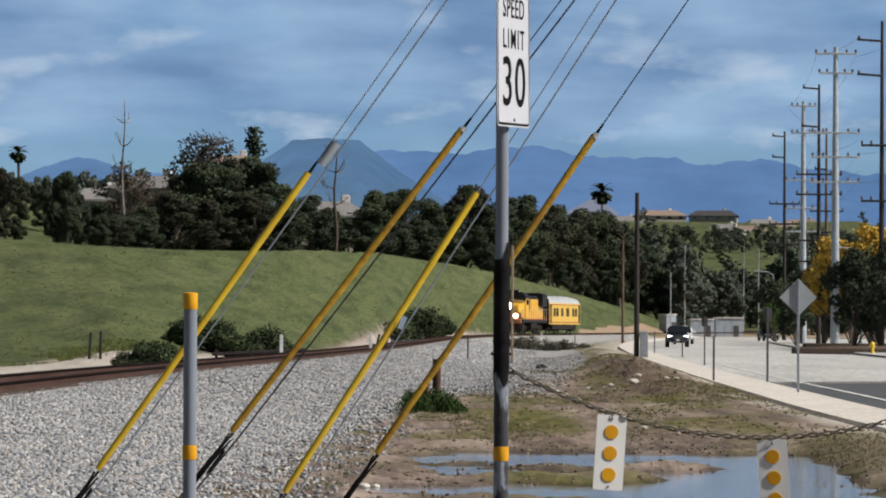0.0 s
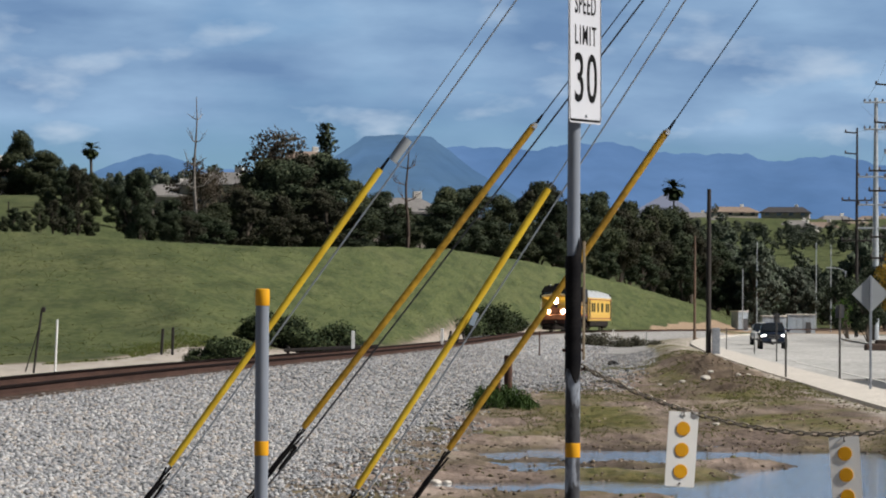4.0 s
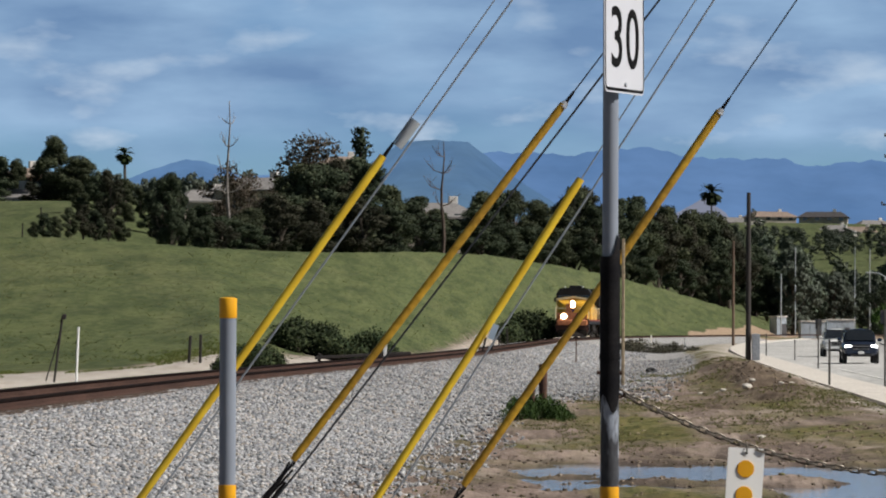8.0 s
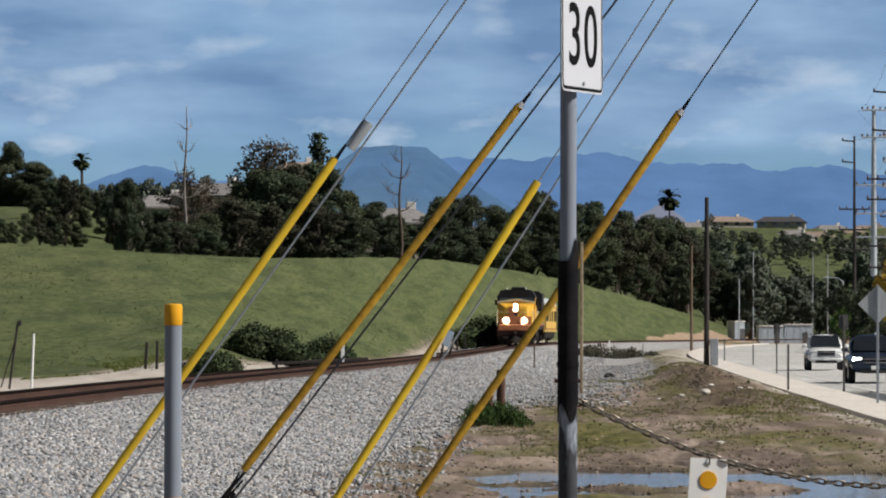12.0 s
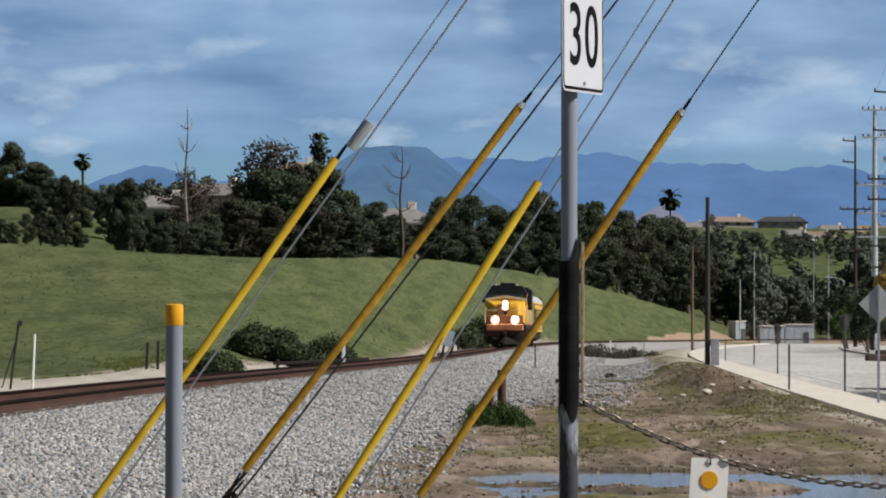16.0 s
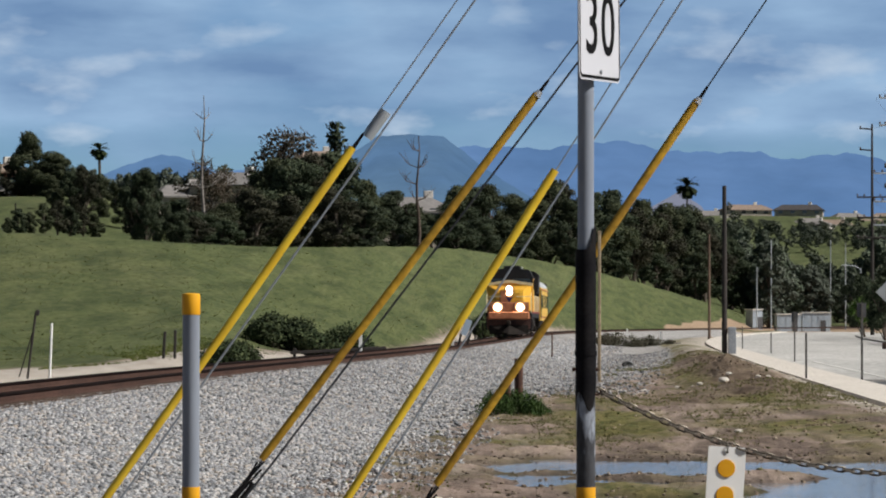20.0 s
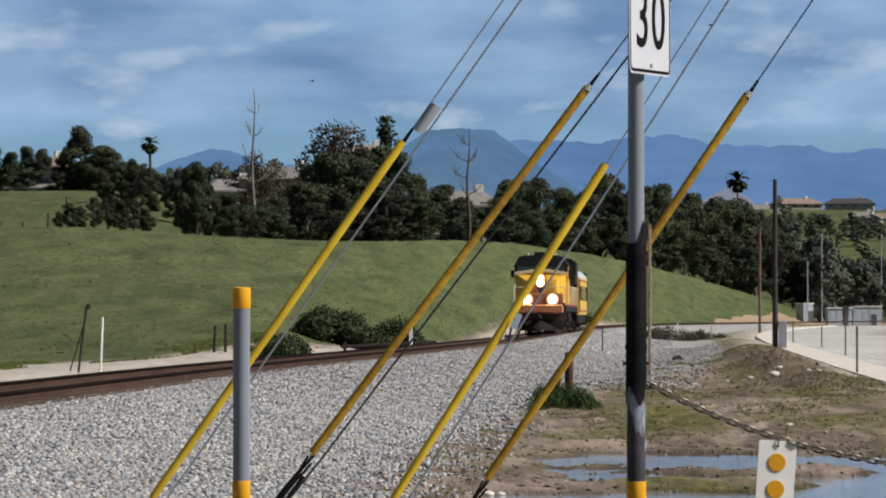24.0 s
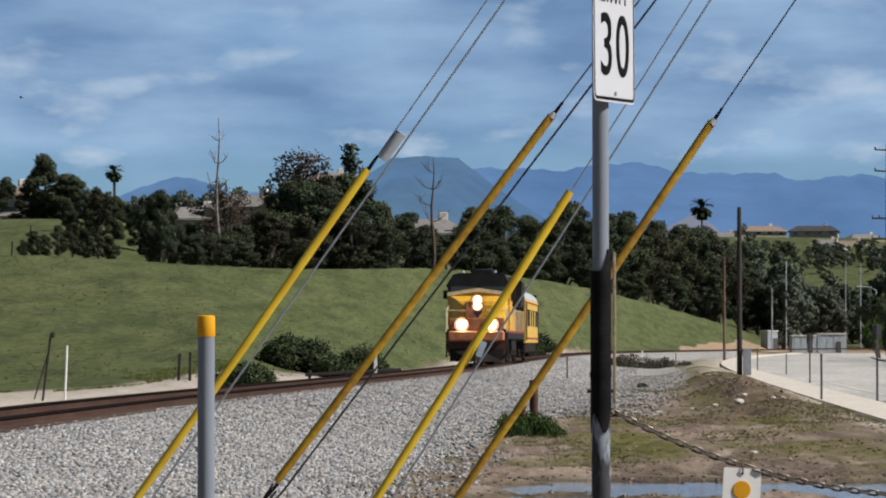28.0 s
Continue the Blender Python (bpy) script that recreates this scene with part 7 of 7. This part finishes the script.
want = patchy(x, y, 0.45, 0.10, 11.0) + 0.75 * np.exp(-(((x - 2.7) / 0.9) ** 2) - (((y - 70) / 8) ** 2)) + 0.6 * np.exp(-(((x - 8.6) / 1.6) ** 2) - (((y - 98) / 12) ** 2)) + 0.5 * np.exp(-(((x - 3.6) / 1.4) ** 2) - (((y - 104) / 10) ** 2)) + 0.7 * smooth((1.5 - street_x(y) + x) / 0.8) * smooth((56 - y) / 8)
keep = (want + rng.normal(0, 0.08, n) > 0.26) & (ground_z(x, y) > -0.235)
x, y = x[keep], y[keep]
tufts("dirt_grass", np.column_stack([x, y, ground_z(x, y)]), rng.uniform(0.016, 0.05, len(x)) * (0.6 + 0.006 * y), rng, M["dirt_grass"], "patches of short yellowish grass on the dirt", "grass", 5, 0.14, 0.6)

M["pale_stone"] = mat("pale_stone", (0.62, 0.59, 0.54), (0.46, 0.43, 0.39), 0.9, 0, 3, 15)
# pale rocks and scraps left on the dirt
for k, (x, y, s) in enumerate(((4.75, 110.9, 0.22), (5.5, 111.5, 0.14), (6.25, 110.9, 0.09), (6.5, 111.3, 0.12), (6.95, 110.3, 0.15), (7.15, 110.9, 0.13), (7.9, 111.2, 0.2), (8.1, 111.8, 0.12), (8.9, 110.9, 0.1), (9.3, 112.1, 0.1), (5.3, 135.5, 0.2), (-0.6, 47.74, 0.06), (-0.3, 45.43, 0.10), (-0.15, 45.58, 0.08), (5.2, 69.3, 0.10))):
    r = np.random.default_rng(k)
    bm = bmesh.new()
    bmesh.ops.create_icosphere(bm, subdivisions=2, radius=1.0)
    for v in bm.verts:
        v.co *= 1 + 0.25 * noise.noise(v.co * 1.4 + Vector((k, 0, 0)))
        v.co.z *= 0.5
    me = bpy.data.meshes.new("pale_rock")
    bm.to_mesh(me)
    bm.free()
    solid("pale_rock", me, M["pale_stone"], "pale weathered rock lying on the dirt", "rock", pose(x, y, gz(x, y) + s * 0.2, 0, 0, 40 * k) @ Matrix.Scale(s * 0.85, 4), group="pale rocks")

# ---- what moves ----


def motions():
    ys = np.arange(19, 800, 0.5)
    xs = np.array([spline(TRACK, y) for y in ys])
    arc = np.concatenate([[0], np.cumsum(np.hypot(np.diff(xs), np.diff(ys)))])

    def on_track(s):
        return Vector((float(np.interp(s, arc, xs)), float(np.interp(s, arc, ys)), RAIL_Z))

    # distance of the nose at these seconds, slow at first and then gathering speed
    when = (0, 3, 6, 8, 11, 14.5, 17, 20, 23.5, 26, 28)
    where = (388.0, 366.0, 343.0, 328.5, 307.0, 283.0, 265.5, 243.5, 216.0, 196.0, 180.0)
    knots = list(zip(when, where))

    def nose(t):
        return float(np.interp(spline(knots, t), ys, arc))

    def set_on(s_mid, half):
        a, b = on_track(s_mid - half), on_track(s_mid + half)
        d = a - b
        m = (a + b) / 2
        return pose(m.x, m.y, RAIL_Z, 0, 0, math.degrees(math.atan2(d.y, d.x)) - 90)

    rows_l, rows_c = [], []
    for i in range(0, 57):
        t = i * 0.5
        s = nose(t)
        rows_l.append((t, set_on(s + 11.2, 7.0)))
        rows_c.append((t, set_on(s + 11.2 + 11.6 + 11.5, 7.4)))
    walk(loco, rows_l)
    walk(car, rows_c)
    start = nose(0)
    for wheels in (loco_wheels, car_wheels):
        for ob, y, r in wheels:
            rows = []
            for i in range(0, 281):
                t = i * 0.1
                rows.append((t, pose(0, y, r, -math.degrees((start - nose(t)) / r))))
            walk(ob, rows)

    def drive(ob, rows, wheels_r=0.40):
        out = []
        for k, (t, x, y) in enumerate(rows):
            (_, xa, ya), (_, xb, yb) = rows[max(k - 1, 0)], rows[min(k + 1, len(rows) - 1)]
            out.append((t, pose(x, y, -0.07, 0, 0, math.degrees(math.atan2(yb - ya, xb - xa)) - 90)))
        walk(ob, out)
        ts, d = [r[0] for r in rows], np.concatenate([[0], np.cumsum([math.hypot(b[1] - a[1], b[2] - a[2]) for a, b in zip(rows, rows[1:])])])
        for w in [c for c in ob.children if c.name.startswith("wheel") and "arch" not in c.name]:
            loc = w.matrix_basis.translation.copy()
            walk(w, [(i * 0.04, pose(*loc, -math.degrees(float(np.interp(i * 0.04, ts, d)) / wheels_r))) for i in range(701)])

    drive(pickup, ((0, 26.6, 324), (3, 24.1, 279), (6, 22.1, 234), (8, 20.7, 204.5), (9, 19.7, 188.5), (11, 17.75, 158.6), (12.5, 16.9, 143.2), (14.5, 15.9, 121.7), (18, 14.0, 83.16), (22, 12.2, 40.04), (28, 10.9, -12.32)))
    drive(suv, ((0, 31.0, 370), (3, 27.6, 325), (6, 24.9, 280), (9, 23.1, 235.6), (11, 21.4, 211), (12.5, 19.6, 187.9), (14.5, 18.7, 164.8), (16, 17.3, 132), (17, 16.4, 117), (20, 14.0, 78), (24, 12.5, 46.2), (28, 11.2, -6.16)))
    drive(sedan, ((0, 49.4, 462), (0.7, 49.8, 457.4), (1.5, 50.9, 454.3), (2.5, 54.0, 451.2), (4, 60, 449.7), (7, 75, 448.1), (28, 90, 446.6)))

    def fly(flock, y, pts, speed, beat):
        """pts: seconds, x, z; straight on before and after."""
        ob, wings = flock
        t0, x0, z0 = pts[0]
        t1, x1, z1 = pts[-1]
        pts = [(0, x0 - speed * t0, z0 + 6)] + list(pts) + [(28, x1 + speed * (28 - t1), z1 + 2)]
        walk(ob, [(t, pose(x, y, z, 0, 0, -90 if speed > 0 else 90)) for t, x, z in pts])
        for wing, s in wings:
            at = wing.matrix_basis.translation.copy()
            walk(wing, [(0.1 * i, pose(*at, 0, -s * (12 + 34 * math.sin(0.1 * i * beat)))) for i in range(281)])

    fly(birds[0], 200, ((23.6, -19.31, 15.75), (24.0, -10.91, 14.63), (24.4, -3.02, 14.43)), 20, 13)
    fly(birds[1], 205, ((25.2, 2.89, 17.18), (25.6, 0.06, 16.9), (26.0, -4.35, 17.81), (26.4, -9.84, 17.14)), -13, 11)
    fly(birds[2], 215, ((24.4, 19.85, 17.61), (24.8, 14.89, 16.78), (25.0, 11.43, 17.21), (25.5, 2.5, 16.26), (26.4, -6.29, 14.79), (27.0, -13.67, 14.23)), -13, 12)


motions()
